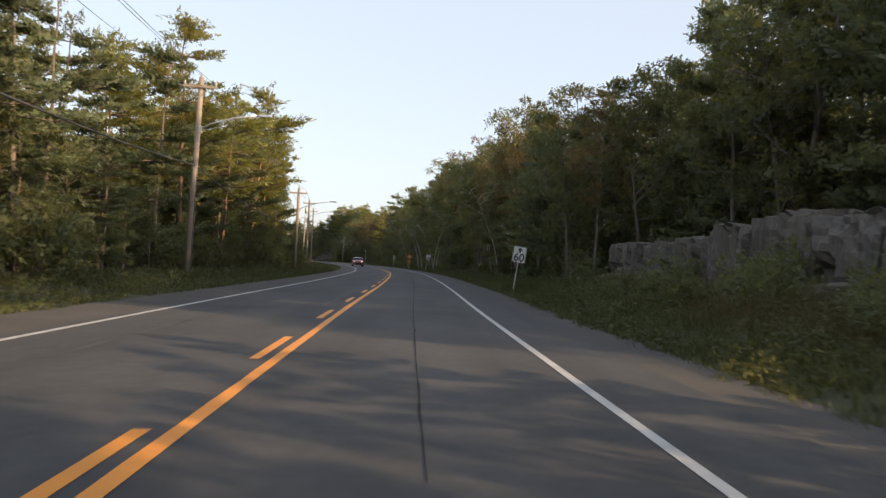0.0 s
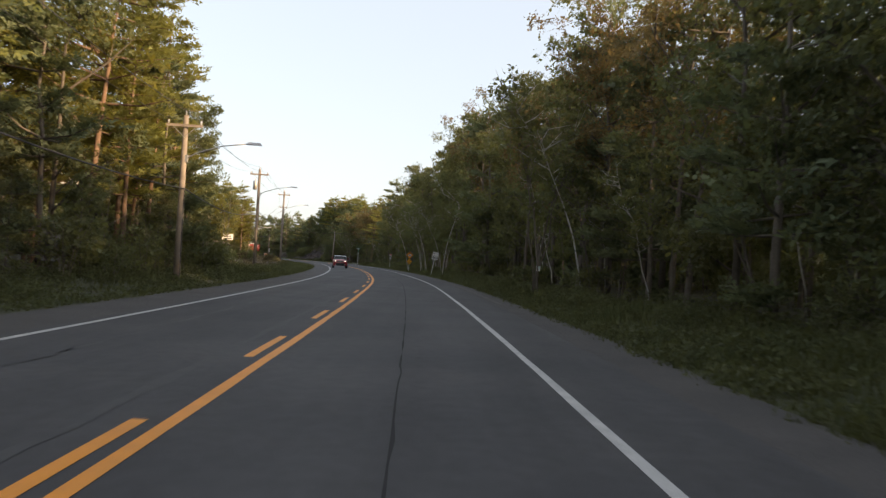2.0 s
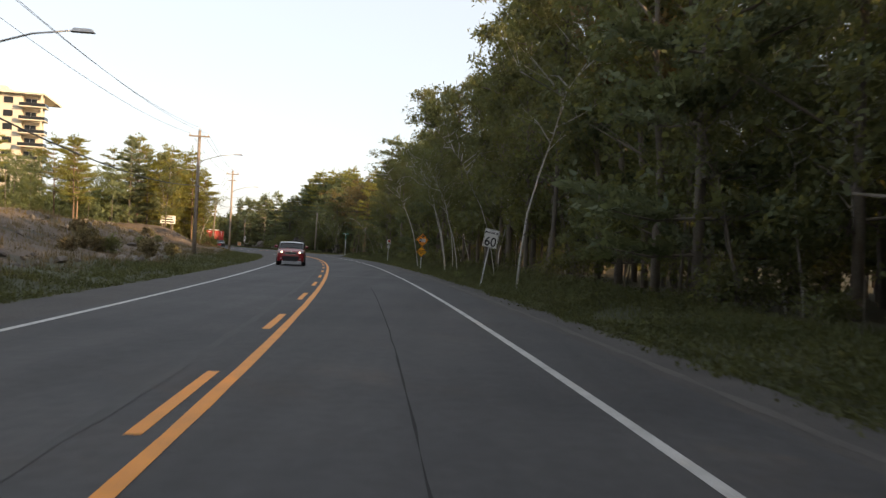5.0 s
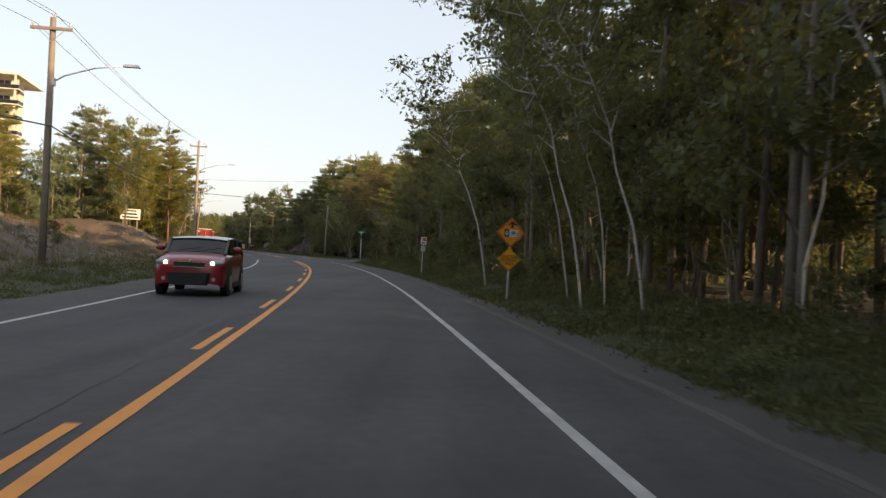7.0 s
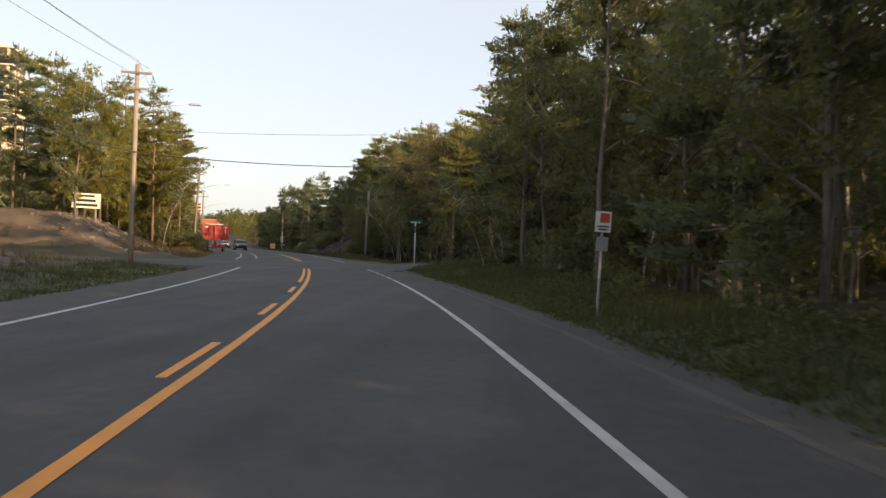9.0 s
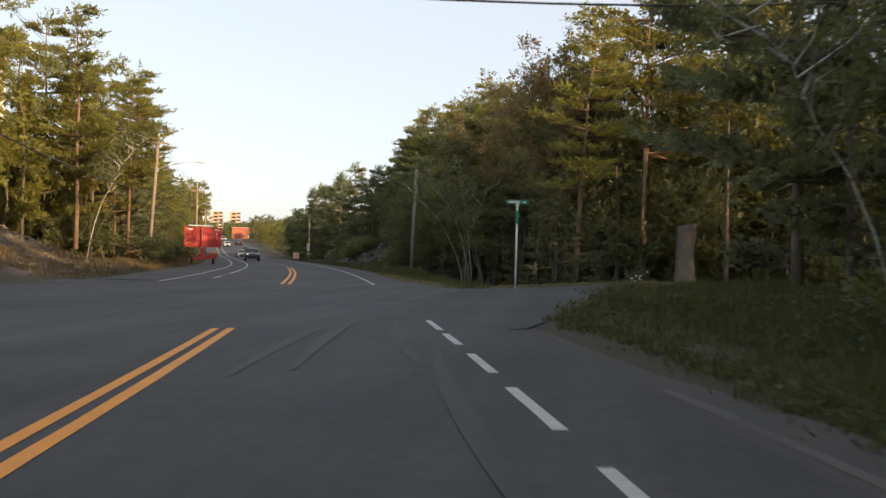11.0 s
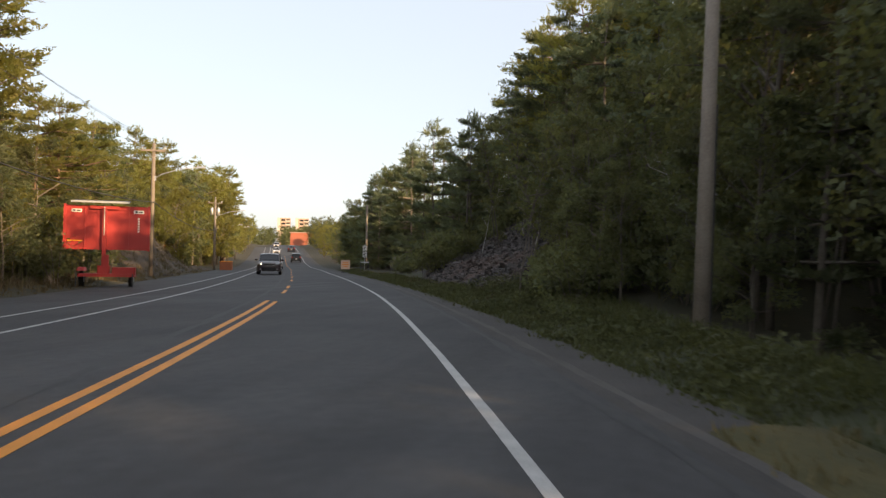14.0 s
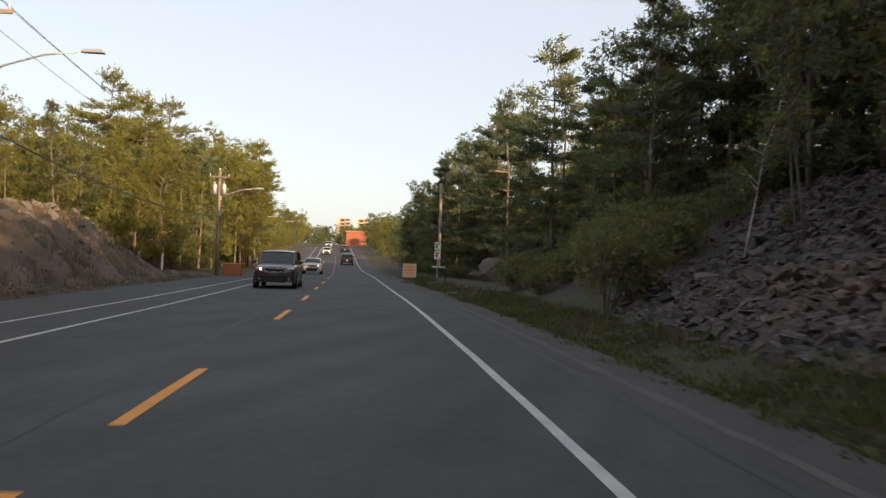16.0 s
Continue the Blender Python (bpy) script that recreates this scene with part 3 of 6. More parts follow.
def pine(seed, h=15.0, bare=0.35, spread=3.0, n=2000, leafm=None, barkm=None, layered=True, size=0.33):
    """A tall white pine: straight trunk, tiers of level limbs that carry needle plumes."""
    rng = np.random.default_rng(seed)
    tr = bend(rng, h, 0.03, 0.12)
    r0 = 0.011 * h
    sh = Shape().tube([p - np.array([0, 0, 0.5]) * (i == 0) for i, p in enumerate(tr)], [r0 * (1 - 0.88 * i / 7) for i in range(8)], 7)
    P, D = [], []
    tiers = int(h * (0.9 if layered else 1.7))
    for k in range(tiers):
        t = bare + (1 - bare) * (k + rng.uniform(0, 0.7)) / tiers
        t = min(t, 0.985)
        up = (t - bare) / (1 - bare)
        reach = spread * ((0.45 + 0.55 * math.sin(math.pi * min(1, up * 0.85 + 0.2))) if layered else (1.02 - up)) * rng.uniform(0.65, 1.2)
        for b in range(rng.integers(3, 6)):
            a = rng.uniform(0, 6.283)
            L = reach * rng.uniform(0.55, 1.1)
            o = along(tr, t)
            rise = rng.uniform(0.02, 0.3) if layered else rng.uniform(-0.3, 0.0)
            e = o + np.array([math.cos(a) * L, math.sin(a) * L, L * rise])
            if L > 0.8:
                sh.tube([o, (o + e) / 2 + np.array([0, 0, -0.06 * L]), e], [0.018 * L + 0.012, 0.011 * L + 0.008, 0.008], 3, False)
            m = max(6, int(n / tiers / 4 * L / (spread * 0.6)))
            u = rng.uniform(0.28, 1.05, m)
            side = rng.normal(0, 0.17 * L + 0.08, m) * (0.35 + u * 0.65)
            q = o + (e - o) * u[:, None] + np.array([-math.sin(a), math.cos(a), 0]) * side[:, None]
            q[:, 2] += rng.normal(0.03, 0.055, m) + 0.10 * np.abs(side)
            P.append(q)
            D.append(np.tile((e - o) / L + np.array([0, 0, 0.25]), (m, 1)) + np.array([-math.sin(a), math.cos(a), 0]) * (side * 1.5)[:, None])
    # top tuft
    q = along(tr, 0.97) + rng.normal(0, 0.3, (60, 3)) * (1, 1, 1.4)
    P.append(q)
    D.append(np.tile(np.array([0, 0, 1.0]), (60, 1)))
    P, D = np.concatenate(P), np.concatenate(D)
    return sh.mesh("trunk", barkm or PINEBARK, True), cards_mesh("crown", [leaf_cards(P, D, size, rng, 0.4, 1.7)], leafm or PINE)


def broadleaf(seed, h=12.0, bare=0.25, spread=2.8, n=2800, leafm=None, barkm=None, lean=0.05, size=0.26, stems=1, thick=1.0):
    """A broadleaf tree: forking trunk and limbs, leaves in separate clumps with gaps."""
    rng = np.random.default_rng(seed)
    sh = Shape()
    P, D = [], []
    for st in range(stems):
        hh = h * rng.uniform(0.8, 1.0) if st else h
        tr = bend(rng, hh, lean * rng.uniform(0.6, 2.2) + (0.06 if stems > 1 else 0), 0.16)
        base = rng.normal(0, 0.18, 3) * (1, 1, 0) * (stems > 1)
        tr = [p + base for p in tr]
        r0 = 0.0095 * hh * thick * rng.uniform(0.8, 1.15)
        sh.tube([p - np.array([0, 0, 0.5]) * (i == 0) for i, p in enumerate(tr)], [r0 * (1 - 0.86 * i / 7) for i in range(8)], 7)
        limbs = int(12 / stems + 5)
        for k in range(limbs):
            t = bare + (0.96 - bare) * (k + rng.uniform(0, 0.8)) / limbs
            o = along(tr, t)
            a = rng.uniform(0, 6.283)
            up = (t - bare) / (1 - bare)
            L = spread * (0.5 + 0.6 * math.sin(math.pi * min(1, up * 0.8 + 0.18))) * rng.uniform(0.5, 1.15)
            e = o + np.array([math.cos(a) * L * 0.85, math.sin(a) * L * 0.85, L * rng.uniform(0.25, 0.9)])
            mid = (o + e) / 2 + rng.normal(0, 0.12 * L, 3)
            sh.tube([o, mid, e], [0.016 * L + 0.012, 0.010 * L + 0.008, 0.006], 3, False)
            for c in range(4):
                u = rng.uniform(0.4, 1.1)
                cc = o + (e - o) * u + rng.normal(0, 0.32 * L * 0.5, 3)
                if rng.uniform() < 0.35:
                    sh.tube([mid, cc], [0.008 + 0.003 * L, 0.004], 3, False)
                m = max(8, int(n / stems / limbs / 4))
                rad = rng.uniform(0.35, 0.75) * (0.5 + 0.2 * L)
                d = rng.normal(0, 1, (m, 3))
                d /= np.linalg.norm(d, axis=1)[:, None]
                q = cc + d * (rad * rng.uniform(0.25, 1.0, m) ** 0.6)[:, None] * (1.15, 1.15, 0.7)
                P.append(q)
                D.append(d * 0.7 + np.array([0, 0, -0.15]))
    P, D = np.concatenate(P), np.concatenate(D)
    return sh.mesh("trunk", barkm or BARK, True), cards_mesh("crown", [leaf_cards(P, D, size, rng, 0.6, 1.25)], leafm or LEAF)


def shrub(seed, h=1.6, n=700, leafm=None):
    rng = np.random.default_rng(seed)
    sh = Shape()
    P, D = [], []
    for k in range(9):
        a, r = rng.uniform(0, 6.28), rng.uniform(0.1, 0.7) * h * 0.7
        e = np.array([math.cos(a) * r, math.sin(a) * r, h * rng.uniform(0.45, 1.0)])
        sh.tube([(e[0] * 0.1, e[1] * 0.1, -0.2), tuple(e * (0.55, 0.55, 0.6)), tuple(e)], [0.02, 0.013, 0.005], 4, False)
        m = n // 9
        d = rng.normal(0, 1, (m, 3))
        d /= np.linalg.norm(d, axis=1)[:, None]
        q = e * (0.9, 0.9, 0.8) + d * (rng.uniform(0.1, 1, m) ** 0.5 * 0.34 * h)[:, None]
        q[:, 2] = np.abs(q[:, 2])
        P.append(q)
        D.append(d)
    return sh.mesh("woody_base", BARK, True), cards_mesh("foliage", [leaf_cards(np.concatenate(P), np.concatenate(D), 0.17, rng, 0.6, 1.4)], leafm or LEAF)


KINDS = {}


def kind(name, meshes, thing_name, label, category, group):
    KINDS[name] = (meshes, thing_name, label, category, group)


# each kind has a full crown and one of fewer, larger sprays for trees that stand further back
for i in range(4):
    for (tail, n, size) in (("", 3300, 0.345), ("_back", 1750, 0.46)):
        kind("pine%d%s" % (i, tail), pine(10 + i, 15, 0.26 + 0.04 * i, 2.8 + 0.3 * i, n, size=size), "pine_tree", "tall white pine with layered level limbs", "tree", "pines beside the road")
for i in range(3):
    kind("spruce%d" % i, pine(20 + i, 11, 0.08, 2.1, 3400, SPRUCE, BARK, False), "spruce_tree", "dense dark green spruce at the forest edge", "tree", "spruces beside the road")
for i in range(4):
    for (tail, n, size) in (("", 3800, 0.345), ("_back", 1900, 0.46)):
        kind("fir%d%s" % (i, tail), pine(26 + i, 12.5, 0.05, 2.7, n, SPRUCE, BARK, True, size), "hemlock_tree", "dark layered hemlock with limbs down to the ground", "tree", "hemlocks beside the road")
for i in range(5):
    for (tail, n, size) in (("", 5300, 0.203), ("_back", 2100, 0.30)):
        kind("leafy%d%s" % (i, tail), broadleaf(30 + i, 12, 0.10, 2.75, n, size=size), "broadleaf_tree", "green broadleaf tree with thin grey trunk in the woods", "tree", "broadleaf trees beside the road")
# broadleaf trees with sunlight painted into the leaf colour
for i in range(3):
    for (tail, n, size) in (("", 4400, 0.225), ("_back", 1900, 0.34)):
        kind("aspen%d%s" % (i, tail), broadleaf(36 + i, 12, 0.12, 2.7, n, SUNLIT_LEAF, BARK, 0.06, size), "aspen_tree", "broadleaf tree, sunlight put into its dense yellow-green leaf colour", "tree", "aspens beside the road")
for i in range(2):
    kind("turned%d" % i, broadleaf(40 + i, 12.5, 0.40, 2.9, 3400, TURNED, size=0.22), "maple_tree", "tall maple with yellowing sparse crown", "tree", "turning trees beside the road")
for i in range(2):
    kind("tall%d" % i, broadleaf(45 + i, 13.5, 0.5, 2.6, 3400, LEAF, BARK, 0.03, 0.22, 1, 1.0), "broadleaf_tree", "tall bare-stemmed broadleaf tree beside the side street", "tree", "broadleaf trees beside the road")
for i in range(3):
    kind("birch%d" % i, broadleaf(50 + i, 9.0, 0.5, 1.7, 1500, LEAF, BIRCH, 0.16, 0.17, 1, 0.5), "birch_tree", "slender leaning white birch with sparse leaves", "tree", "birches at the forest edge")
kind("greystem", broadleaf(56, 12.5, 0.55, 2.4, 3000, LEAF, GREYBARK, 0.05, 0.2, 1, 0.9), "broadleaf_tree", "tall grey-stemmed broadleaf tree at the forest edge", "tree", "broadleaf trees beside the road")
kind("birchclump", broadleaf(60, 8.2, 0.55, 1.3, 1000, LEAF, BIRCH, 0.26, 0.17, 4, 0.36), "birch_clump", "three white birch stems from one root", "tree", "birches at the forest edge")
for i in range(3):
    kind("shrub%d" % i, shrub(70 + i, 1.6 + 0.3 * i), "shrub", "dark green leafy shrub at the edge of the woods", "shrub", "shrubs along the verge")
for i in range(3):
    kind("sapling%d" % i, broadleaf(80 + i, 6.5, 0.35, 1.0, 260, LEAF, BARK if i else BIRCH, 0.12, 0.16, 1 + i % 2, 0.55), "sapling", "thin leaning sapling with bare lower twigs", "sapling", "saplings at the forest edge")
kind("dryshrub", shrub(75, 1.2, 500, DRYGRASS), "shrub", "brownish dry shrub on the bank", "shrub", "shrubs along the verge")
FIRST = {}


def plant(k, x, y, z, turn, s=1.0, tilt=(0, 0), label=None):
    """Sets a tree of a kind at a place; all of a kind share their meshes."""
    m = pose(x, y, z, tilt[0], tilt[1], 0) @ pose(0, 0, 0, 0, 0, turn) @ Matrix.Diagonal((s, s, s, 1))
    meshes, nm, lab, cat, grp = KINDS[k]
    e = new(nm)
    e.empty_display_size = 0.2
    e.matrix_world = m
    tagged(e, label or lab, cat, grp)
    for me in meshes:
        o = new(me.name.split(".")[0], me)
        o.parent = e
    return e


def plant_at(y, off, k, s=1.0, tilt=(0, 0), sink=0.05, label=None):
    p = at(y, off, ground_z(y, off) - sink)
    return plant(k, p.x, p.y, p.z, random.uniform(0, 360), s, tilt, label)


def pick(weights):
    ks = list(weights)
    return random.choices(ks, [weights[q] for q in ks])[0]


MIXR = {"leafy0": 3, "leafy1": 3, "leafy2": 3, "leafy3": 3, "leafy4": 3, "turned0": 0.8, "turned1": 0.8, "spruce0": 1, "spruce1": 1, "fir0": 2.5, "fir1": 2.5, "fir2": 2}
MIXDARK = {"fir0": 3, "fir1": 3, "fir2": 3, "fir3": 3, "spruce0": 1, "leafy1": 1.5, "leafy3": 1.5}
MIXP = {"pine0": 3, "pine1": 3, "pine2": 3, "pine3": 3, "fir0": 2, "fir1": 2, "fir3": 2, "leafy0": 1.5, "leafy2": 1.5}
MIXLEFT = {"fir0": 2, "fir1": 2, "fir2": 2, "leafy0": 2, "leafy2": 2, "pine0": 1.5, "pine3": 1.5}
MIXCONIFER = {"fir0": 3, "fir1": 3, "fir3": 3, "pine0": 1.5, "pine3": 1}
MIXPINE = {"pine0": 3, "pine1": 3, "pine2": 3, "pine3": 3, "leafy1": 1}
MIXTALL = {"pine2": 2, "pine3": 3, "tall0": 3, "tall1": 3}
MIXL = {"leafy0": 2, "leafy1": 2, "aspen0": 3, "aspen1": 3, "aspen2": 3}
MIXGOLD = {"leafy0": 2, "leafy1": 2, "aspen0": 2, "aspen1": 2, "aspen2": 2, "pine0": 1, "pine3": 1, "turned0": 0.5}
MIXOPEN = {"tall0": 2, "tall1": 2, "leafy0": 1.5, "leafy1": 1.5, "leafy3": 1.5, "fir0": 1, "fir2": 1, "turned0": 0.4}
MIXLOW = {"leafy0": 2, "leafy3": 2, "leafy4": 2, "fir1": 1}


def row(y0, y1, off, step, mix, s0, s1, jit=1.2, near=False):
    back = (off > 13.5 or off < -15 or y0 > 262) and not near
    y = y0 + random.uniform(0, step)
    while y < y1:
        o = off + random.uniform(-jit, jit)
        q = at(y, o)
        if o > 8 and abs(q.y - (10.6 - 0.53 * (q.x + 8))) < 5.0:      # the gap that lets the low sun onto the road
            y += 1.0
            continue
        if side_street(y, o) < 0.02 and not (o > 5 and near_kerb(q.x) - 1.5 < q.y < far_kerb(q.x) + 2.5):
            k = pick(mix)
            k = k + "_back" if back and k + "_back" in KINDS else k
            plant_at(y, o, k, random.uniform(s0, s1), (random.uniform(-2, 2), random.uniform(-2, 2)))
        y += step * random.uniform(0.7, 1.3)


random.seed(5)
# right of the road: front and second rows
# first row is added out of view behind the start, sized to shade the road
row(-40, -1, 10.8, 2.2, MIXDARK, 0.8, 0.92)
row(4, 17, 15.6, 2.4, MIXDARK, 0.75, 0.9)
row(17, 38, 15.8, 2.8, MIXDARK, 1.0, 1.2)
row(39, 80, 10.4, 3.3, MIXR, 0.75, 0.98)
row(80, 92, 10.2, 3.3, MIXR, 1.06, 1.26)
row(92, 119, 10.4, 2.5, MIXOPEN, 1.02, 1.2)
row(119, 143, 10.2, 2.6, MIXOPEN, 1.02, 1.2)
row(143, 176, 10.2, 3.4, MIXR, 0.8, 0.98)
row(18, 80, 15.5, 3.8, MIXR, 0.85, 1.05)
row(80, 92, 14.8, 3.8, MIXR, 1.12, 1.35)
row(92, 122, 15.0, 2.6, MIXR, 1.1, 1.3, near=True)
row(122, 142, 15.0, 2.6, MIXR, 1.0, 1.15, near=True)
row(142, 165, 15.0, 3.8, MIXR, 0.92, 1.1)
row(92, 150, 20.0, 2.8, MIXOPEN, 1.05, 1.25)
row(104, 150, 30.5, 3.0, MIXL, 0.7, 0.9)
row(165, 200, 14.5, 3.4, MIXR, 1.15, 1.35, near=True)
row(176, 203, 20.0, 4.0, MIXDARK, 1.0, 1.25)
row(203, 219, 14.6, 2.4, MIXR, 0.9, 1.1, near=True)
row(219, 230, 12.0, 3.0, MIXR, 0.8, 1.0)
row(228, 262, 17.5, 2.6, MIXP, 0.84, 1.0, 1.0, near=True)
row(262, 278, 14.0, 3.2, MIXDARK, 0.8, 0.92, 1.3)
row(278, 330, 14.0, 3.2, MIXDARK, 1.0, 1.18, 1.3)
row(222, 320, 22.0, 3.4, MIXP, 0.8, 0.95, 2)
row(233, 256, 16.4, 2.2, MIXR, 0.74, 0.95, 0.6, near=True)
row(252, 276, 16.4, 2.2, MIXDARK, 0.85, 1.0, 0.8, near=True)
row(236, 272, 20.6, 2.3, MIXDARK, 0.85, 1.0, near=True)
row(250, 282, 18.0, 3.2, MIXP, 0.74, 0.9, near=True)
row(37, 52, 13.2, 3.2, MIXR, 0.85, 1.0)
row(18, 48, 19.5, 3.2, MIXDARK, 1.1, 1.3)
row(294, 335, 9.8, 2.8, MIXDARK, 0.66, 0.85, 0.7)
row(221, 237, 10.9, 2.6, MIXR, 0.5, 0.75, 0.6)
row(221, 237, 9.3, 1.9, MIXLOW, 0.22, 0.42, 0.6)
for (y, o, k, s) in ((57, 10.0, "turned0", 0.95), (61, 11.0, "turned1", 1.02), (65.5, 10.2, "turned0", 0.95), (70, 11.5, "turned1", 1.0), (207, 13.5, "turned1", 0.95), (211.5, 13.0, "turned0", 1.0), (216, 13.4, "turned1", 0.98), (222, 12.5, "turned0", 0.95)):
    plant_at(y, o, k, s)
# tall trees beyond the side street
x = -16.0
while x < 34:
    yk = far_kerb(x)
    plant(pick(MIXTALL), x, yk + random.uniform(4.0, 7.0), 0.2, random.uniform(0, 360), (0.68 + 0.42 * smooth(-17, -12.5, x)) * random.uniform(0.93, 1.08), (random.uniform(-2, 2), random.uniform(-2, 2)))
    plant(pick(MIXDARK), x + 1.5, yk + random.uniform(9.5, 13.5), 0.2, random.uniform(0, 360), (0.75 + 0.45 * smooth(-17, -12.5, x)) * random.uniform(0.9, 1.1))
    x += random.uniform(2.8, 4.2)
x = -18.8
while x < 10:
    plant(pick({"fir0": 2, "fir2": 2, "leafy1": 1, "shrub2": 3}), x, far_kerb(x) + random.uniform(3.2, 7.5), -0.35, random.uniform(0, 360), random.uniform(0.2, 0.36))
    x += random.uniform(0.7, 1.3)
for _ in range(75):
    plant_at(random.uniform(200, 232), random.uniform(12.5, 23), pick({"fir0": 2, "fir2": 2, "leafy1": 1, "leafy4": 1}), random.uniform(0.25, 0.5))
# left of the road
row(-12, 46, -11.8, 3.4, MIXCONIFER, 0.76, 0.9)
row(-8, 78, -9.8, 3.0, MIXLOW, 0.25, 0.4, 0.7)
row(46, 78, -11.5, 2.9, MIXLEFT, 0.78, 1.0)
row(78, 97, -13.6, 2.4, MIXLEFT, 0.82, 0.98)
row(50, 98, -16.8, 2.6, MIXLEFT, 0.75, 0.92, near=True)
row(-10, 40, -16.0, 3.8, MIXPINE, 0.6, 0.78)
row(40, 96, -16.0, 3.6, MIXPINE, 0.72, 0.9)
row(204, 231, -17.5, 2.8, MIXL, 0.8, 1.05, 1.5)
row(206, 222, -22.0, 3.4, MIXP, 0.9, 1.1, 2)
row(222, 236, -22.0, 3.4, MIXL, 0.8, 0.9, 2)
row(224, 246, -12.5, 2.6, MIXLEFT, 0.45, 0.65)
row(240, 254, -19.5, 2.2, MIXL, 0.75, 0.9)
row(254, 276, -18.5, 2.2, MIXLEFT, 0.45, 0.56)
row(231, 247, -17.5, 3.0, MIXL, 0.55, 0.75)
row(238, 252, -10.6, 2.0, MIXL, 0.26, 0.4, 0.6)
row(244, 260, -14.0, 2.3, MIXLEFT, 0.6, 0.75)
row(256, 265, -13.2, 2.0, MIXLEFT, 0.6, 0.8, 0.8)
row(228, 250, -14.5, 2.6, MIXLEFT, 0.5, 0.75)
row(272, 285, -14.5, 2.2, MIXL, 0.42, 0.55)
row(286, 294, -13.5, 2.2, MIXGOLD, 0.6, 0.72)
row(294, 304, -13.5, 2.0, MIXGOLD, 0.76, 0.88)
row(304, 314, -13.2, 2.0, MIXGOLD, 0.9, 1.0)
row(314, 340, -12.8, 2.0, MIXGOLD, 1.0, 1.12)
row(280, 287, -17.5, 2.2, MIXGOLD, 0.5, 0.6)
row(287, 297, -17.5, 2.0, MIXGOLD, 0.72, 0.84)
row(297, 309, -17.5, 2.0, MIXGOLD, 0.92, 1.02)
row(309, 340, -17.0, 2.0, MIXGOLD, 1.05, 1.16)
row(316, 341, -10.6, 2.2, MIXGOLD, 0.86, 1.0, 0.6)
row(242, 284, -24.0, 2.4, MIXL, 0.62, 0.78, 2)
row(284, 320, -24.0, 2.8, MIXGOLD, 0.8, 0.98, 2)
row(330, 450, -10.5, 3.6, MIXL, 0.5, 0.75, 1.5)
row(335, 440, 9.5, 4.5, MIXL, 0.42, 0.6, 1.5)
random.seed(29)
# the lit pines behind the bank
for (x, yy, k, s) in ((-47, 216, "pine0", 1.0), (-52, 220, "pine1", 1.05), (-56, 214, "pine2", 1.0), (-54, 227, "leafy2", 0.85), (-56, 240, "pine0", 1.1), (-54.5, 236.5, "pine1", 0.95), (-58.5, 236.5, "pine2", 1.05), (-53, 232.5, "leafy1", 0.8), (-50, 215, "aspen1", 1.1), (-47.5, 218.5, "aspen0", 0.95), (-46.6, 221.5, "pine1", 0.78), (-48.5, 224, "pine3", 0.8), (-50, 221, "leafy0", 0.9), (-62, 218, "pine0", 1.0), (-60, 200, "pine1", 0.9),
                      (-55, 190, "pine2", 0.85), (-66, 206, "pine3", 1.0), (-50, 178, "pine1", 0.8), (-58, 170, "pine0", 0.8), (-64, 182, "pine2", 0.9), (-70, 195, "pine0", 0.95), (-48, 205, "leafy1", 0.8)):
    plant(k, x, yy, 1.6, random.uniform(0, 360), s)


def woods(name, spots, label, n=380, size=0.62):
    """The deeper woods, past counting, as one mesh of trunks and leaf clumps."""
    rng = np.random.default_rng(len(spots))
    sets = []
    sh = Shape()
    for (x, y, z, h) in spots:
        sp = h * 0.2
        low = 0.02 if rng.uniform() < 0.8 else 0.2
        sh.tube([(x, y, z - 0.5), (x + rng.normal(0, 0.3), y + rng.normal(0, 0.3), z + h * 0.75)], [0.009 * h, 0.004 * h], 5, False)
        c = 14
        cc = np.stack([rng.normal(0, sp * 0.55, c), rng.normal(0, sp * 0.55, c), h * (low + (0.96 - low) * rng.uniform(0, 1, c))], 1)
        k = rng.integers(0, c, n)
        d = rng.normal(0, 1, (n, 3))
        d /= np.linalg.norm(d, axis=1)[:, None]
        q = cc[k] + d * (rng.uniform(0.2, 1, n) ** 0.5 * sp * 0.55)[:, None] * (1.2, 1.2, 0.7) + np.array([x, y, z])
        sets.append(leaf_cards(q, d, size, rng, 0.6, 1.3))
    me = cards_mesh(name, sets, LEAF)
    e = thing(name, Matrix(), label, "woods", kind="stuff")
    part("foliage", me, LEAF, e)
    part("trunks", sh, BARK, e)


def band(y0, y1, o0, o1, step, h0, h1):
    out = []
    y = y0
    while y < y1:
        o = o0
        while o < o1:
            yy, oo = y + random.uniform(-step, step) * 0.5, o + random.uniform(-step, step) * 0.5
            p = at(yy, oo, ground_z(yy, oo))
            if side_street(yy, oo) < 0.02 and not (oo > 4 and near_kerb(p.x) - 1.5 < p.y < far_kerb(p.x) + 2.5):
                lane = yy + 0.53 * (oo - 28)
                if oo > 22 and 108 < lane < 148:      # the cleared lot behind the open stand
                    o += step
                    continue
                if not (p.x > 6 and abs(p.y - (10.6 - 0.53 * (p.x + 8))) < 6.0):      # one gap lets the low sun onto the road
                    out.append((p.x, p.y, p.z, random.uniform(h0, h1)))
            o += step
        y += step
    return out


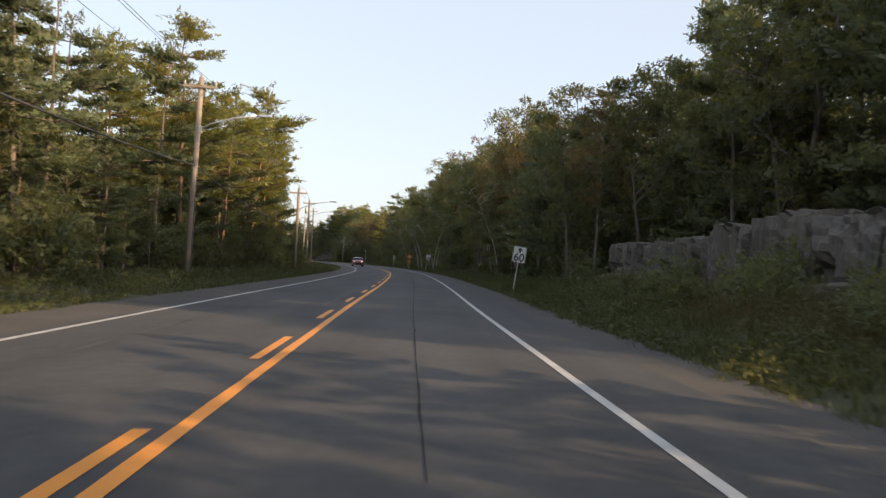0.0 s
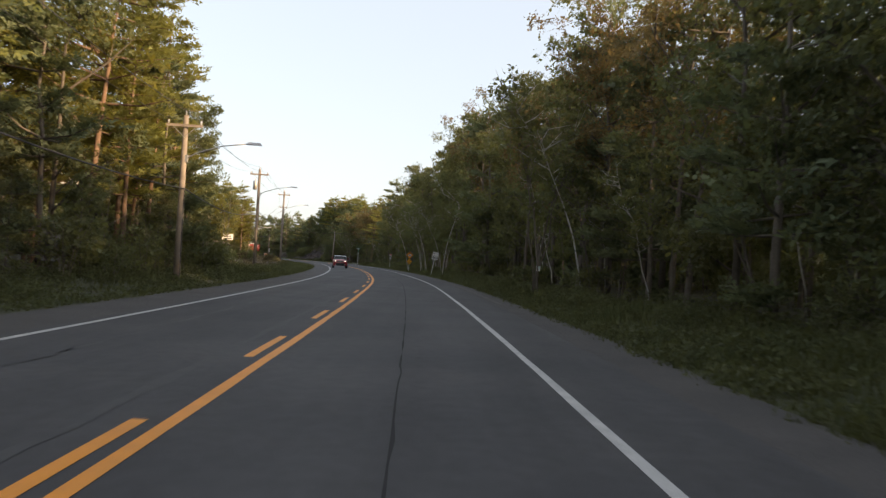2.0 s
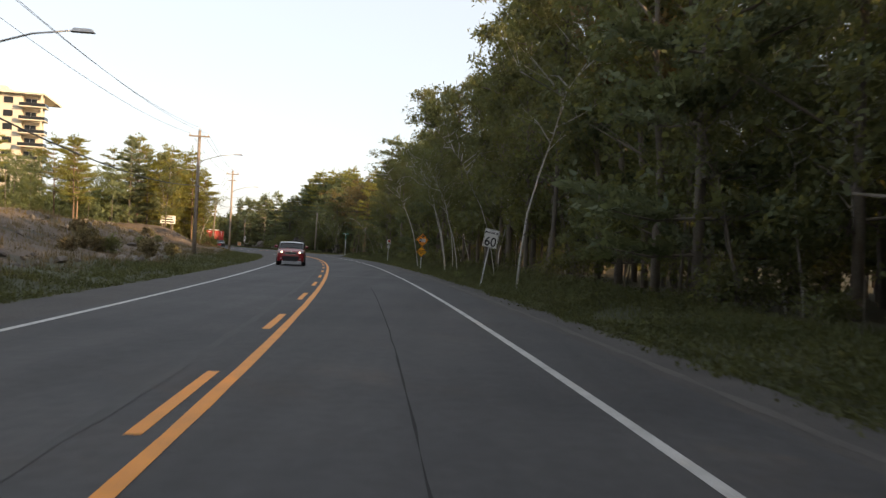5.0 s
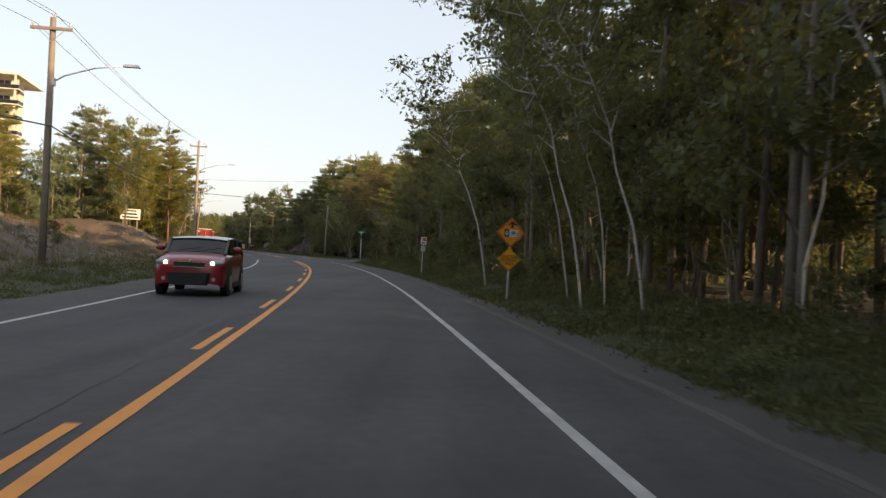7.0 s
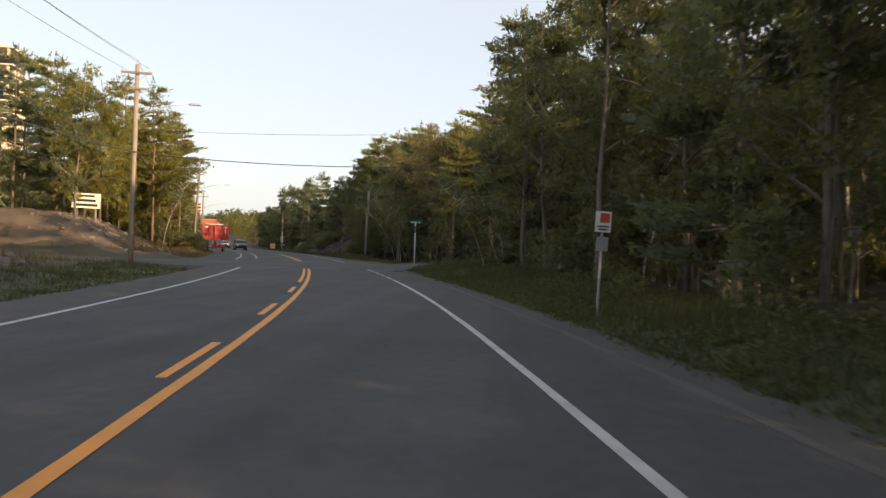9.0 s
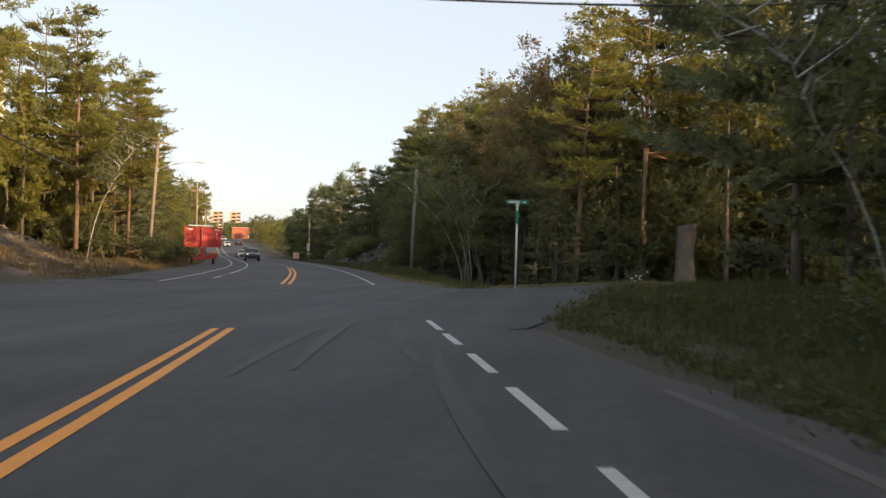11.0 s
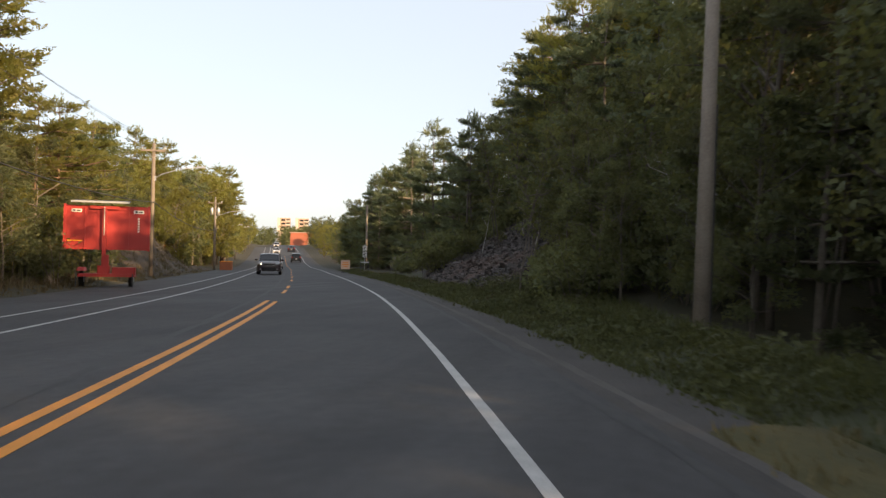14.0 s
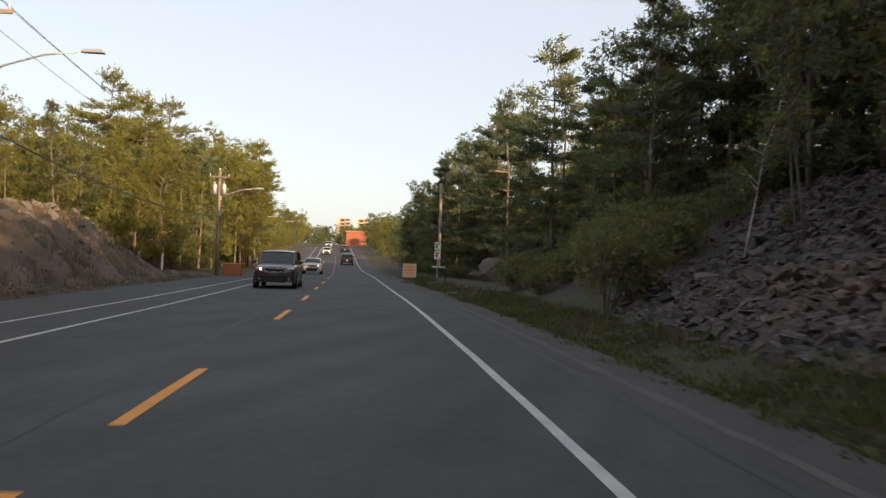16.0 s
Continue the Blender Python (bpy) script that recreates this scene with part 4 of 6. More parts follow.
woods("woods_behind", band(40, 200, 19, 30, 4.3, 12, 15), "dense dark woods just behind the roadside trees", 820, 0.46)
woods("woods_behind", band(203, 238, 16.5, 25, 3.9, 10.5, 13.5) + band(238, 262, 18.5, 25, 4.2, 8.5, 11), "dense dark woods behind the slope", 1200, 0.355)
# the part before y 4 is out of view, its height set by the shade
woods("woods_behind", band(-40, 4, 25, 46, 5.8, 8, 10) + band(4, 215, 25, 46, 5.8, 10, 14), "deep mixed woods behind the roadside trees", 480, 0.7)
woods("woods_behind", band(203, 240, 25, 46, 5.0, 10, 13) + band(240, 330, 25, 46, 5.2, 7.5, 10.5), "deep mixed woods behind the roadside trees", 560, 0.6)
woods("woods_behind", band(-50, 40, -36, -21, 5.4, 6.5, 8.5) + band(40, 96, -36, -21, 5.4, 8, 11), "deep pine woods behind the roadside trees", 460, 0.7)
woods("woods_behind", band(204, 250, -54, -28, 6.4, 8, 11) + band(250, 286, -54, -28, 6.4, 5.5, 8) + band(286, 330, -54, -28, 6.4, 7.5, 10), "sunlit mixed woods behind the bank", 400, 0.7)
# these two back bands are hidden, added to keep low sun off the road
woods("woods_behind", band(-90, 4, 48, 84, 8.2, 4.5, 6.5) + band(4, 215, 48, 84, 8.2, 11, 14), "deep mixed woods added far behind to block the low sun", 320, 0.95)
woods("woods_behind", band(205, 330, 50, 75, 8, 10, 14), "deep mixed woods added far behind to block the low sun", 320, 0.95)
woods("undergrowth", band(222, 262, -20, -11.5, 2.0, 2.2, 4.2) + band(297, 345, -21, -11.8, 2.0, 2.5, 5.0), "dark young growth under the sunlit crowns", 260, 0.36)
woods("undergrowth", band(-6, 60, -18, -13, 2.4, 2.5, 4.5), "dark young growth under the roadside pines", 260, 0.36)
woods("far_woods", band(330, 500, 14, 60, 9, 6, 9) + band(330, 500, -70, -14, 8, 8, 11), "distant sunlit woods on the hill", 260, 0.9)
woods("far_woods", band(505, 575, -95, 45, 7.5, 7.5, 10), "sunlit woods on the skyline behind the shop", 300, 0.8)
woods("far_woods", band(84, 200, -150, -75, 11, 9, 13), "distant woods beyond the bank", 240, 0.9)


# ---- poles and wires ----
def arc(a, b, sag, n=12):
    a, b = Vector(a), Vector(b)
    return [a.lerp(b, i / n) - Vector((0, 0, sag * 4 * (i / n) * (1 - i / n))) for i in range(n + 1)]


POLE_TOPS = []


def utility_pole(x, y, h, lamp=True, transformers=0, arm=1.5, second=False, reach=2.6, lamp_h=0.74, label="weathered wooden utility pole with crossarm", z0=0.0, kindname="utility_pole", bolts=True, lean=0.0):
    s_, o_ = off_of(x, y)
    ya = yaw_at(s_)
    e = thing(kindname, pose(x, y, z0, 0, lean, ya), label, "utility pole", "utility poles along the road")
    part("pole", Shape().tube([(0, 0, -0.6), (0, 0, h * 0.5), (0, 0, h)], [0.15, 0.13, 0.105], 10), POLE, e, smooth=True)
    if arm:
        part("crossarm", Shape().box((0, -0.14, h - 0.45), (arm, 0.09, 0.11)), POLE, e)
        for k, px in enumerate((-arm / 2 + 0.08, arm / 2 - 0.08)):
            part("insulator", Shape().tube([(px, -0.14, h - 0.40), (px, -0.14, h - 0.30), (px, -0.14, h - 0.22)], [0.03, 0.05, 0.03], 8), METAL, e, "grey ceramic insulator")
        part("insulator", Shape().tube([(0, 0, h), (0, 0, h + 0.12), (0, 0, h + 0.2)], [0.025, 0.045, 0.025], 8), METAL, e, "grey ceramic insulator")
        for sx in (-1, 1):
            part("brace", Shape().tube([(sx * arm * 0.33, -0.16, h - 0.47), (0, -0.13, h - 0.95)], 0.014, 4), METAL, e)
    if second:
        part("crossarm", Shape().box((0, -0.13, h - 1.25), (0.95, 0.08, 0.1)), POLE, e)
    if lamp:
        zl = h * lamp_h
        pts = [(0.1, 0, zl), (0.5, 0, zl + 0.26), (reach * 0.6, 0, zl + 0.62), (reach, 0, zl + 0.78)]
        a = part("lamp_arm", Shape().tube(pts, [0.035, 0.032, 0.028, 0.026], 7), METAL, e, "curved galvanised lamp arm", True)
        part("lamp_head", Shape().box((reach + 0.3, 0, zl + 0.8), (0.66, 0.22, 0.1), taper=0.75, bev=0.05), METAL, a, "flat grey street lamp head")
        part("bracket", Shape().box((0.12, 0, zl), (0.1, 0.2, 0.3)), METAL, e)
    for k in range(transformers):
        px = (-0.33, 0.33)[k] if transformers > 1 else -0.3
        t = part("transformer", Shape().tube([(px, -0.12, h - 1.75), (px, -0.12, h - 1.72), (px, -0.12, h - 1.05), (px, -0.12, h - 0.98)], [0.15, 0.18, 0.18, 0.13], 12), METAL, e, "grey pole transformer can", True)
        part("bushing", Shape().tube([(px, -0.12, h - 0.98), (px, -0.12, h - 0.8)], 0.03, 6), METAL, t)
    part("riser", Shape().tube([(0.13, -0.06, -0.1), (0.12, -0.05, h * 0.55)], 0.022, 5), DARKMETAL, e)
    return e


LEFT_POLES = [(-11.9, 34.9, 8.9, 1, 0), (-12.6, 66.1, 7.0, 1, 0), (-17.1, 99.9, 8.2, 1, 1), (-22.4, 137.9, 9.3, 1, 0), (-30.4, 178.2, 10.2, 1, 0), (-44.8, 221.1, 8.9, 1, 0),
              (-57.6, 255.3, 8.4, 1, 0), (-72.2, 289.2, 7.6, 1, 2), (-90.5, 324, 7.6, 1, 0), (-106.5, 358, 7.8, 1, 0), (-123, 392, 8.0, 1, 0)]
for (x, y, h, la, tr) in LEFT_POLES:
    z0 = hill(y)
    if y > 20:
        z0 += max(-0.25, min(1.5, ground_z(*off_of(x, y))))
    utility_pole(x, y, h, la, tr, second=(170 < y < 180), z0=z0, lean={221.1: 2.7, 34.9: 1.2}.get(y, 0.0))
    POLE_TOPS.append((x, y, z0, h))
utility_pole(-27.0, 225.0, 7.3, False, 0, 0, label="plain weathered wooden pole beside the woods", kindname="wooden_pole", z0=0.1, lean=1.4)
utility_pole(-58.1, 298.7, 7.7, False, 0, 0, label="plain weathered wooden pole carrying small signs", kindname="wooden_pole")
utility_pole(8.0, 194.8, 12.45, False, 0, 1.5, label="wooden utility pole among the trees by the street")
ends = [(-6.5, -12.0, 0, 7.4)] + POLE_TOPS
for (xa, ya, za, ha), (xb, yb, zb, hb) in zip(ends[:-1], ends[1:]):
    for k, dx in enumerate((-0.65, 0.0, 0.65)):
        up = 0.22 if dx == 0 else -0.22
        w = part("power_line", Shape().tube(arc((xa + dx, ya, za + ha + up), (xb + dx, yb, zb + hb + up), 0.55), 0.009, 4, False), WIRE)
        tagged(w, "thin overhead power line between the poles", "overhead wire", "overhead wires")
    w = part("phone_cable", Shape().tube(arc((xa + 0.12, ya, za + ha * 0.56), (xb + 0.12, yb, zb + hb * 0.56), 0.6), 0.028, 5, False), WIRE)
    tagged(w, "thick sagging communication cable between the poles", "overhead wire", "overhead wires")
for za, zb, sag, r in ((5.7, 11.54, 1.96, 0.022), (6.88, 12.35, 1.08, 0.009)):
    w = part("crossing_cable", Shape().tube(arc((-30.4, 178.2, za), (8.0, 194.77, zb), sag, 20), r, 5, False), WIRE)
    tagged(w, "dark cable hung across the road", "overhead wire", "overhead wires")


# ---- signs ----
def rrect(w, h, r, n=4):
    out = []
    for cx, cz, a0 in ((w / 2 - r, h / 2 - r, 0), (-w / 2 + r, h / 2 - r, 90), (-w / 2 + r, -h / 2 + r, 180), (w / 2 - r, -h / 2 + r, 270)):
        for i in range(n + 1):
            a = radians(a0 + 90 * i / n)
            out.append((cx + r * math.cos(a), cz + r * math.sin(a)))
    return out


def shifted(poly, dx, dz):
    return [(p[0] + dx, p[1] + dz) for p in poly]


def diamond(d, r=0.0):
    return [(d / 2, 0), (0, d / 2), (-d / 2, 0), (0, -d / 2)]


def steel_post(e, top, w=0.055):
    part("post", Shape().box((0, 0.04, (top - 0.5) / 2), (w, 0.035, top + 0.5), bev=0.01), METAL, e, "thin galvanised sign post")


def words(e, s, size, x, z, material=None, y=-0.012, squeeze=1.0):
    o = part("lettering", text_mesh(s, size, material or SIGNBLACK, squeeze=squeeze), None, e)
    o.location = (x, y, z)
    return o


def bars(e, rows, y, material):
    """Plain bars for writing too small to read: (x, z, width, height)."""
    for (x, z, w, h) in rows:
        part("text_bar", Shape().box((x, y, z), (w, 0.004, h)), material, e)


def speed_ahead(x, y, zc, w, h, lean, ahead):
    ya = yaw_at(y)
    e = thing("speed_sign", pose(x, y, 0, 0, lean, ya), "leaning white speed sign on a thin steel post", "road sign")
    steel_post(e, zc + h / 2 - 0.02)
    b = part("panel", Shape().prism(shifted(rrect(w, h, 0.05), 0, zc), -0.006, 0.006), SIGNWHITE, e, "white panel with black border")
    fr = Shape()
    o, i = shifted(rrect(w - 0.03, h - 0.03, 0.04), 0, zc), shifted(rrect(w - 0.055, h - 0.055, 0.03), 0, zc)
    n = len(o)
    fr.add([(p[0], -0.009, p[1]) for p in o] + [(p[0], -0.009, p[1]) for p in i], [(k, (k + 1) % n, (k + 1) % n + n, k + n) for k in range(n)])
    part("border", fr, SIGNBLACK, b)
    words(b, "60", 0.52 * w / 0.6, 0, zc - h * 0.2, squeeze=0.95)
    if ahead:
        u = h / 0.75
        a = [(0, 0.33 * u), (0.15 * u, 0.17 * u), (0.05 * u, 0.2 * u), (0.05 * u, 0.09 * u), (-0.05 * u, 0.09 * u), (-0.05 * u, 0.2 * u), (-0.15 * u, 0.17 * u)]
        a = [(p[0], p[1] + zc) for p in a][::-1]
        part("arrow", Shape().prism(a, -0.011, -0.007), SIGNBLACK, b)
    else:
        words(b, "MAXIMUM", 0.145 * w / 0.75, 0, zc + h * 0.30, squeeze=0.98)
    for k in (0.28, -0.28):
        part("bolt", Shape().tube([(0, -0.014, zc + h * k), (0, -0.006, zc + h * k)], 0.012, 6), METAL, b)
    return e


speed_ahead(2.72, 37.25, 1.83, 0.61, 0.76, 7.5, True)
speed_ahead(-2.29, 110.1, 1.97, 0.6, 0.75, 10.0, False)


def warning_diamonds():
    y = 131.9
    e = thing("warning_sign", pose(-5.24, y, -0.04, 0, 1.2, yaw_at(y) + 3), "two orange diamond warning signs on one post", "road sign")
    steel_post(e, 2.5, 0.06)
    zc, zl = 2.08, 1.29
    a = part("upper_diamond", Shape().prism(shifted(diamond(0.9), 0, zc)[::-1], -0.006, 0.006), SIGNORANGE, e, "orange diamond with arrow and bicycle panel")
    bd = Shape()
    o, i = shifted(diamond(0.85), 0, zc), shifted(diamond(0.80), 0, zc)
    bd.add([(p[0], -0.009, p[1]) for p in o] + [(p[0], -0.009, p[1]) for p in i], [(k, (k + 1) % 4, (k + 1) % 4 + 4, k + 4) for k in range(4)])
    part("border", bd, SIGNBLACK, a)
    ar = [(0, 0.345), (0.16, 0.21), (0.035, 0.24), (0.035, 0.14), (-0.035, 0.14), (-0.035, 0.24), (-0.16, 0.21)]
    part("arrow", Shape().prism(shifted(ar, 0.02, zc)[::-1], -0.012, -0.008), SIGNBLACK, a)
    part("black_panel", Shape().box((-0.135, -0.011, zc - 0.02), (0.14, 0.006, 0.22)), SIGNBLACK, a)
    rh = Shape()
    o2, i2 = [(0.05, 0), (0, 0.09), (-0.05, 0), (0, -0.09)], [(0.025, 0), (0, 0.05), (-0.025, 0), (0, -0.05)]
    rh.add([(p[0] - 0.135, -0.016, p[1] + zc - 0.02) for p in o2] + [(p[0] - 0.135, -0.016, p[1] + zc - 0.02) for p in i2], [(k, (k + 1) % 4, (k + 1) % 4 + 4, k + 4) for k in range(4)])
    part("lane_diamond", rh, SIGNWHITE, a)
    part("white_panel", Shape().box((0.075, -0.011, zc - 0.02), (0.28, 0.006, 0.22)), SIGNWHITE, a)
    bk = Shape()
    for cx in (0.0, 0.155):
        ring = [(cx + 0.048 * math.cos(radians(q * 30)), -0.017, zc - 0.045 + 0.048 * math.sin(radians(q * 30))) for q in range(13)]
        bk.tube(ring, 0.006, 4, False)
    for p, q in (((0, -0.045), (0.045, 0.03)), ((0.045, 0.03), (0.115, 0.03)), ((0.115, 0.03), (0.155, -0.045)), ((0.045, 0.03), (0.08, -0.045)), ((0.08, -0.045), (0.115, 0.03)), ((0, -0.045), (0.08, -0.045)), ((0.115, 0.03), (0.10, 0.06)), ((0.04, 0.04), (0.055, 0.045))):
        bk.tube([(p[0], -0.017, zc + p[1]), (q[0], -0.017, zc + q[1])], 0.006, 4, False)
    part("bicycle_symbol", bk, SIGNBLACK, a)
    b = part("lower_diamond", Shape().prism(shifted(diamond(0.73), -0.02, zl)[::-1], -0.006, 0.006), SIGNYELLOW, e, "amber diamond with dark lettering")
    bd = Shape()
    o, i = shifted(diamond(0.69), -0.02, zl), shifted(diamond(0.655), -0.02, zl)
    bd.add([(p[0], -0.009, p[1]) for p in o] + [(p[0], -0.009, p[1]) for p in i], [(k, (k + 1) % 4, (k + 1) % 4 + 4, k + 4) for k in range(4)])
    part("border", bd, SIGNBLACK, b)
    words(b, "CAUTION", 0.125, -0.02, zl + 0.07)
    part("rule", Shape().box((-0.02, -0.011, zl + 0.02), (0.42, 0.003, 0.008)), SIGNBLACK, b)
    words(b, "SANDING", 0.112, -0.02, zl - 0.035)
    words(b, "ONLY", 0.105, -0.02, zl - 0.135)


warning_diamonds()


def small_post_sign():
    y = 155.8
    e = thing("marker_sign", pose(-9.05, y, 0, 0, 1.5, yaw_at(y)), "small white and red marker sign on a steel post", "road sign")
    steel_post(e, 2.25)
    b = part("panel", Shape().box((0, 0, 2.02), (0.34, 0.012, 0.44)), SIGNWHITE, e)
    part("red_patch", Shape().box((0.03, -0.009, 2.1), (0.2, 0.004, 0.2)), SIGNRED, b)
    bars(b, [(0, 1.92, 0.24, 0.03), (0, 1.86, 0.2, 0.03)], -0.009, SIGNBLACK)
    part("lower_panel", Shape().box((0, 0, 1.55), (0.26, 0.012, 0.3)), METAL, e)


small_post_sign()


def street_sign():
    e = thing("street_sign", pose(-18.25, 198.3, 0.3, 0, 0, 12), "green street name sign on a white steel post", "street sign")
    part("post", Shape().tube([(0, 0, -0.6), (0, 0, 2.9)], 0.04, 8), SIGNWHITE, e, "white painted round post", True)
    a = part("name_blade", Shape().box((0, 0, 3.0), (0.82, 0.012, 0.17)), SIGNGREEN, e, "green blade across the post")
    bars(a, [(-0.12, 3.0, 0.42, 0.08), (0.26, 3.0, 0.12, 0.06)], -0.009, SIGNWHITE)
    part("cap", Shape().box((0, 0, 2.9), (0.12, 0.08, 0.12), bev=0.02), SIGNWHITE, e)
    b = part("name_blade", Shape().box((0.02, 0, 2.5), (0.03, 0.62, 0.16)), SIGNGREEN, e, "second green blade set crosswise")
    part("lower_blade", Shape().box((0.0, -0.05, 2.45), (0.11, 0.012, 0.48)), SIGNGREEN, e)


street_sign()


def notice_sheet():
    e = thing("notice", pose(2.8, 68.0, 1.29, 0, 2, 4), "small white and green notice fixed to a birch trunk", "notice")
    b = part("sheet", Shape().box((0, 0, 0), (0.17, 0.012, 0.22)), SIGNWHITE, e)
    bars(b, [(0, 0.07, 0.14, 0.022), (0, 0.03, 0.12, 0.016)], -0.008, SIGNGREEN)
    bars(b, [(0, -0.01, 0.11, 0.012), (0, -0.04, 0.12, 0.012), (0, -0.07, 0.11, 0.012)], -0.008, SIGNBLACK)


notice_sheet()


def billboard():
    e = thing("billboard", pose(-46.65, 202.75, 1.8, 0, 1, 16), "white roadside notice board with dark lettering on wooden posts", "billboard")
    b = part("board", Shape().box((0, 0, 2.5), (2.25, 0.05, 1.25)), SIGNWHITE, e)
    bars(b, [(0, 2.9, 1.3, 0.16), (0, 2.52, 1.5, 0.2), (0, 2.14, 1.8, 0.2)], -0.03, SIGNBLACK)
    for px in (-0.8, 0.8):
        part("post", Shape().box((px, 0.09, 0.9), (0.1, 0.1, 3.8)), POLE, e)


billboard()


def brown_sign():
    e = thing("park_sign", pose(-77.4, 288.4, 0.75, 0, 0, 22), "brown information board on two pale wooden posts", "sign board")
    b = part("board", Shape().box((0, 0, 1.75), (2.1, 0.05, 1.2)), BROWN, e)
    part("centre_patch", Shape().box((-0.3, -0.03, 1.75), (0.12, 0.006, 0.8)), SIGNRED, b)
    bars(b, [(0.25, 1.95, 0.6, 0.09), (0.25, 1.7, 0.6, 0.09)], -0.03, SIGNWHITE)
    for px in (-0.85, 0.85):
        part("post", Shape().box((px, 0.08, 0.75), (0.14, 0.14, 3.1)), SIGNWHITE, e, "pale painted wooden post")


brown_sign()


def roadwork_board():
    y = 288.2
    e = thing("roadwork_sign", pose(-56.76, y, 0, 0, 0, yaw_at(y)), "pale orange temporary roadwork sign on a folding stand", "road sign")
    b = part("panel", Shape().box((0, 0, 0.82), (0.92, 0.02, 0.92)), PALEORANGE, e)
    bars(b, [(0, 1.05, 0.5, 0.1), (0, 0.84, 0.66, 0.12), (0, 0.62, 0.44, 0.1)], -0.012, SIGNORANGE)
    for px in (-0.35, 0.35):
        part("leg", Shape().box((px, 0.02, 0.16), (0.05, 0.05, 0.4)), DARKMETAL, e)
    part("foot", Shape().box((0, 0.05, 0.02), (0.95, 0.4, 0.05)), DARKMETAL, e)
    e2 = thing("barrier", pose(-55.2, 289.7, 0, 0, 0, yaw_at(y)), "dark folded roadwork barrier behind the sign", "barrier")
    part("rail", Shape().box((0, 0, 1.1), (0.9, 0.04, 0.12)), METAL, e2)
    for px in (-0.4, 0.4):
        part("leg", Shape().box((px, 0, 0.5), (0.05, 0.05, 1.15)), DARKMETAL, e2)


PALEORANGE = mat("faded_orange_sheeting", (0.80, 0.50, 0.36), (0.70, 0.42, 0.30), 0.5, 3, 30, 0.05)
roadwork_board()


def parking_signs():
    y = 295.5
    e = thing("lane_sign", pose(-57.2, y, 0, 0, 0, yaw_at(y)), "white stacked rules sign with dark symbols on a post", "road sign")
    steel_post(e, 3.1)
    for zc in (2.62, 1.95):
        b = part("panel", Shape().box((0, 0, zc), (0.46, 0.012, 0.6)), SIGNWHITE, e)
        bars(b, [(0, zc + 0.16, 0.28, 0.08), (-0.06, zc - 0.02, 0.14, 0.16), (0.05, zc - 0.2, 0.26, 0.05)], -0.009, SIGNBLACK)


parking_signs()


def message_trailer():
    y = 240.0
    e = thing("message_trailer", pose(-49.65, y, 0, 0, 0, 30) @ Matrix.Diagonal((0.95, 0.95, 1.07, 1)), "orange-red portable message board trailer parked on the shoulder", "message trailer")
    bd = part("board", Shape().box((0, 0, 2.30), (3.55, 0.22, 1.72), bev=0.03), TRAILERRED, e)
    for px in (-1.72, 1.72):
        part("edge_rail", Shape().box((px, -0.02, 2.30), (0.1, 0.28, 1.78)), TRAILERRED, bd)
    part("rib", Shape().box((-0.92, -0.13, 2.30), (0.05, 0.06, 1.68)), TRAILERRED, bd)
    part("rib", Shape().box((0.88, -0.13, 2.30), (0.05, 0.06, 1.68)), TRAILERRED, bd)
    for px in (-1.25, 1.3):
        pl = part("maker_plate", Shape().box((px, -0.118, 2.95), (0.42, 0.012, 0.13)), SIGNWHITE, bd)
        bars(pl, [(px - 0.1, 2.95, 0.1, 0.07), (px + 0.08, 2.95, 0.16, 0.05)], -0.127, SIGNBLACK)
    part("stripe", Shape().box((-1.3, -0.118, 1.78), (0.62, 0.01, 0.04)), SIGNYELLOW, bd)
    bars(bd, [(1.30, 2.68 - 0.1 * k, 0.08, 0.06) for k in range(6)], -0.118, SIGNWHITE)
    sp = part("solar_panel", Shape().box((-0.25, 0.05, 3.33), (2.3, 1.1, 0.05), Matrix.Rotation(radians(6), 3, "X")), DARKMETAL, e, "dark tilted solar panel on top")
    part("panel_frame", Shape().box((-0.25, -0.52, 3.285), (2.36, 0.04, 0.07)), METAL, sp)
    part("mast", Shape().box((-0.1, -0.22, 1.75), (0.17, 0.17, 2.6)), TRAILERRED, e)
    part("mast_rod", Shape().tube([(-0.1, -0.33, 2.0), (-0.1, -0.33, 3.1)], 0.025, 6), METAL, e)
    part("top_arm", Shape().box((-0.1, -0.2, 3.08), (1.2, 0.1, 0.12)), TRAILERRED, e)
    part("crank_post", Shape().box((0.05, -0.3, 0.85), (0.14, 0.14, 0.8)), TRAILERRED, e)
    part("battery_box", Shape().box((-0.1, -0.1, 0.62), (0.5, 0.5, 0.4), bev=0.04), TRAILERRED, e)
    part("deck", Shape().box((0.05, 0, 0.45), (2.3, 1.3, 0.12), bev=0.03), TRAILERRED, e)
    part("toolbox", Shape().box((0.75, -0.25, 0.62), (0.95, 0.7, 0.28), bev=0.04), TRAILERRED, e)
    for px in (-1.02, 1.02):
        w = part("wheel", Shape().tube([(px - 0.1, 0.1, 0.31), (px - 0.08, 0.1, 0.31), (px + 0.08, 0.1, 0.31), (px + 0.1, 0.1, 0.31)], [0.25, 0.31, 0.31, 0.25], 18), TYRE, e)
        part("hub", Shape().tube([(px - 0.105, 0.1, 0.31), (px + 0.105, 0.1, 0.31)], 0.15, 12), SIGNWHITE, w)
        part("mudguard", Shape().box((px, 0.02, 0.68), (0.34, 0.95, 0.14), taper=0.82, bev=0.05), TRAILERRED, e)
        part("jack", Shape().box((px * 1.12, -0.72, 0.25), (0.045, 0.045, 0.56)), DARKMETAL, e)
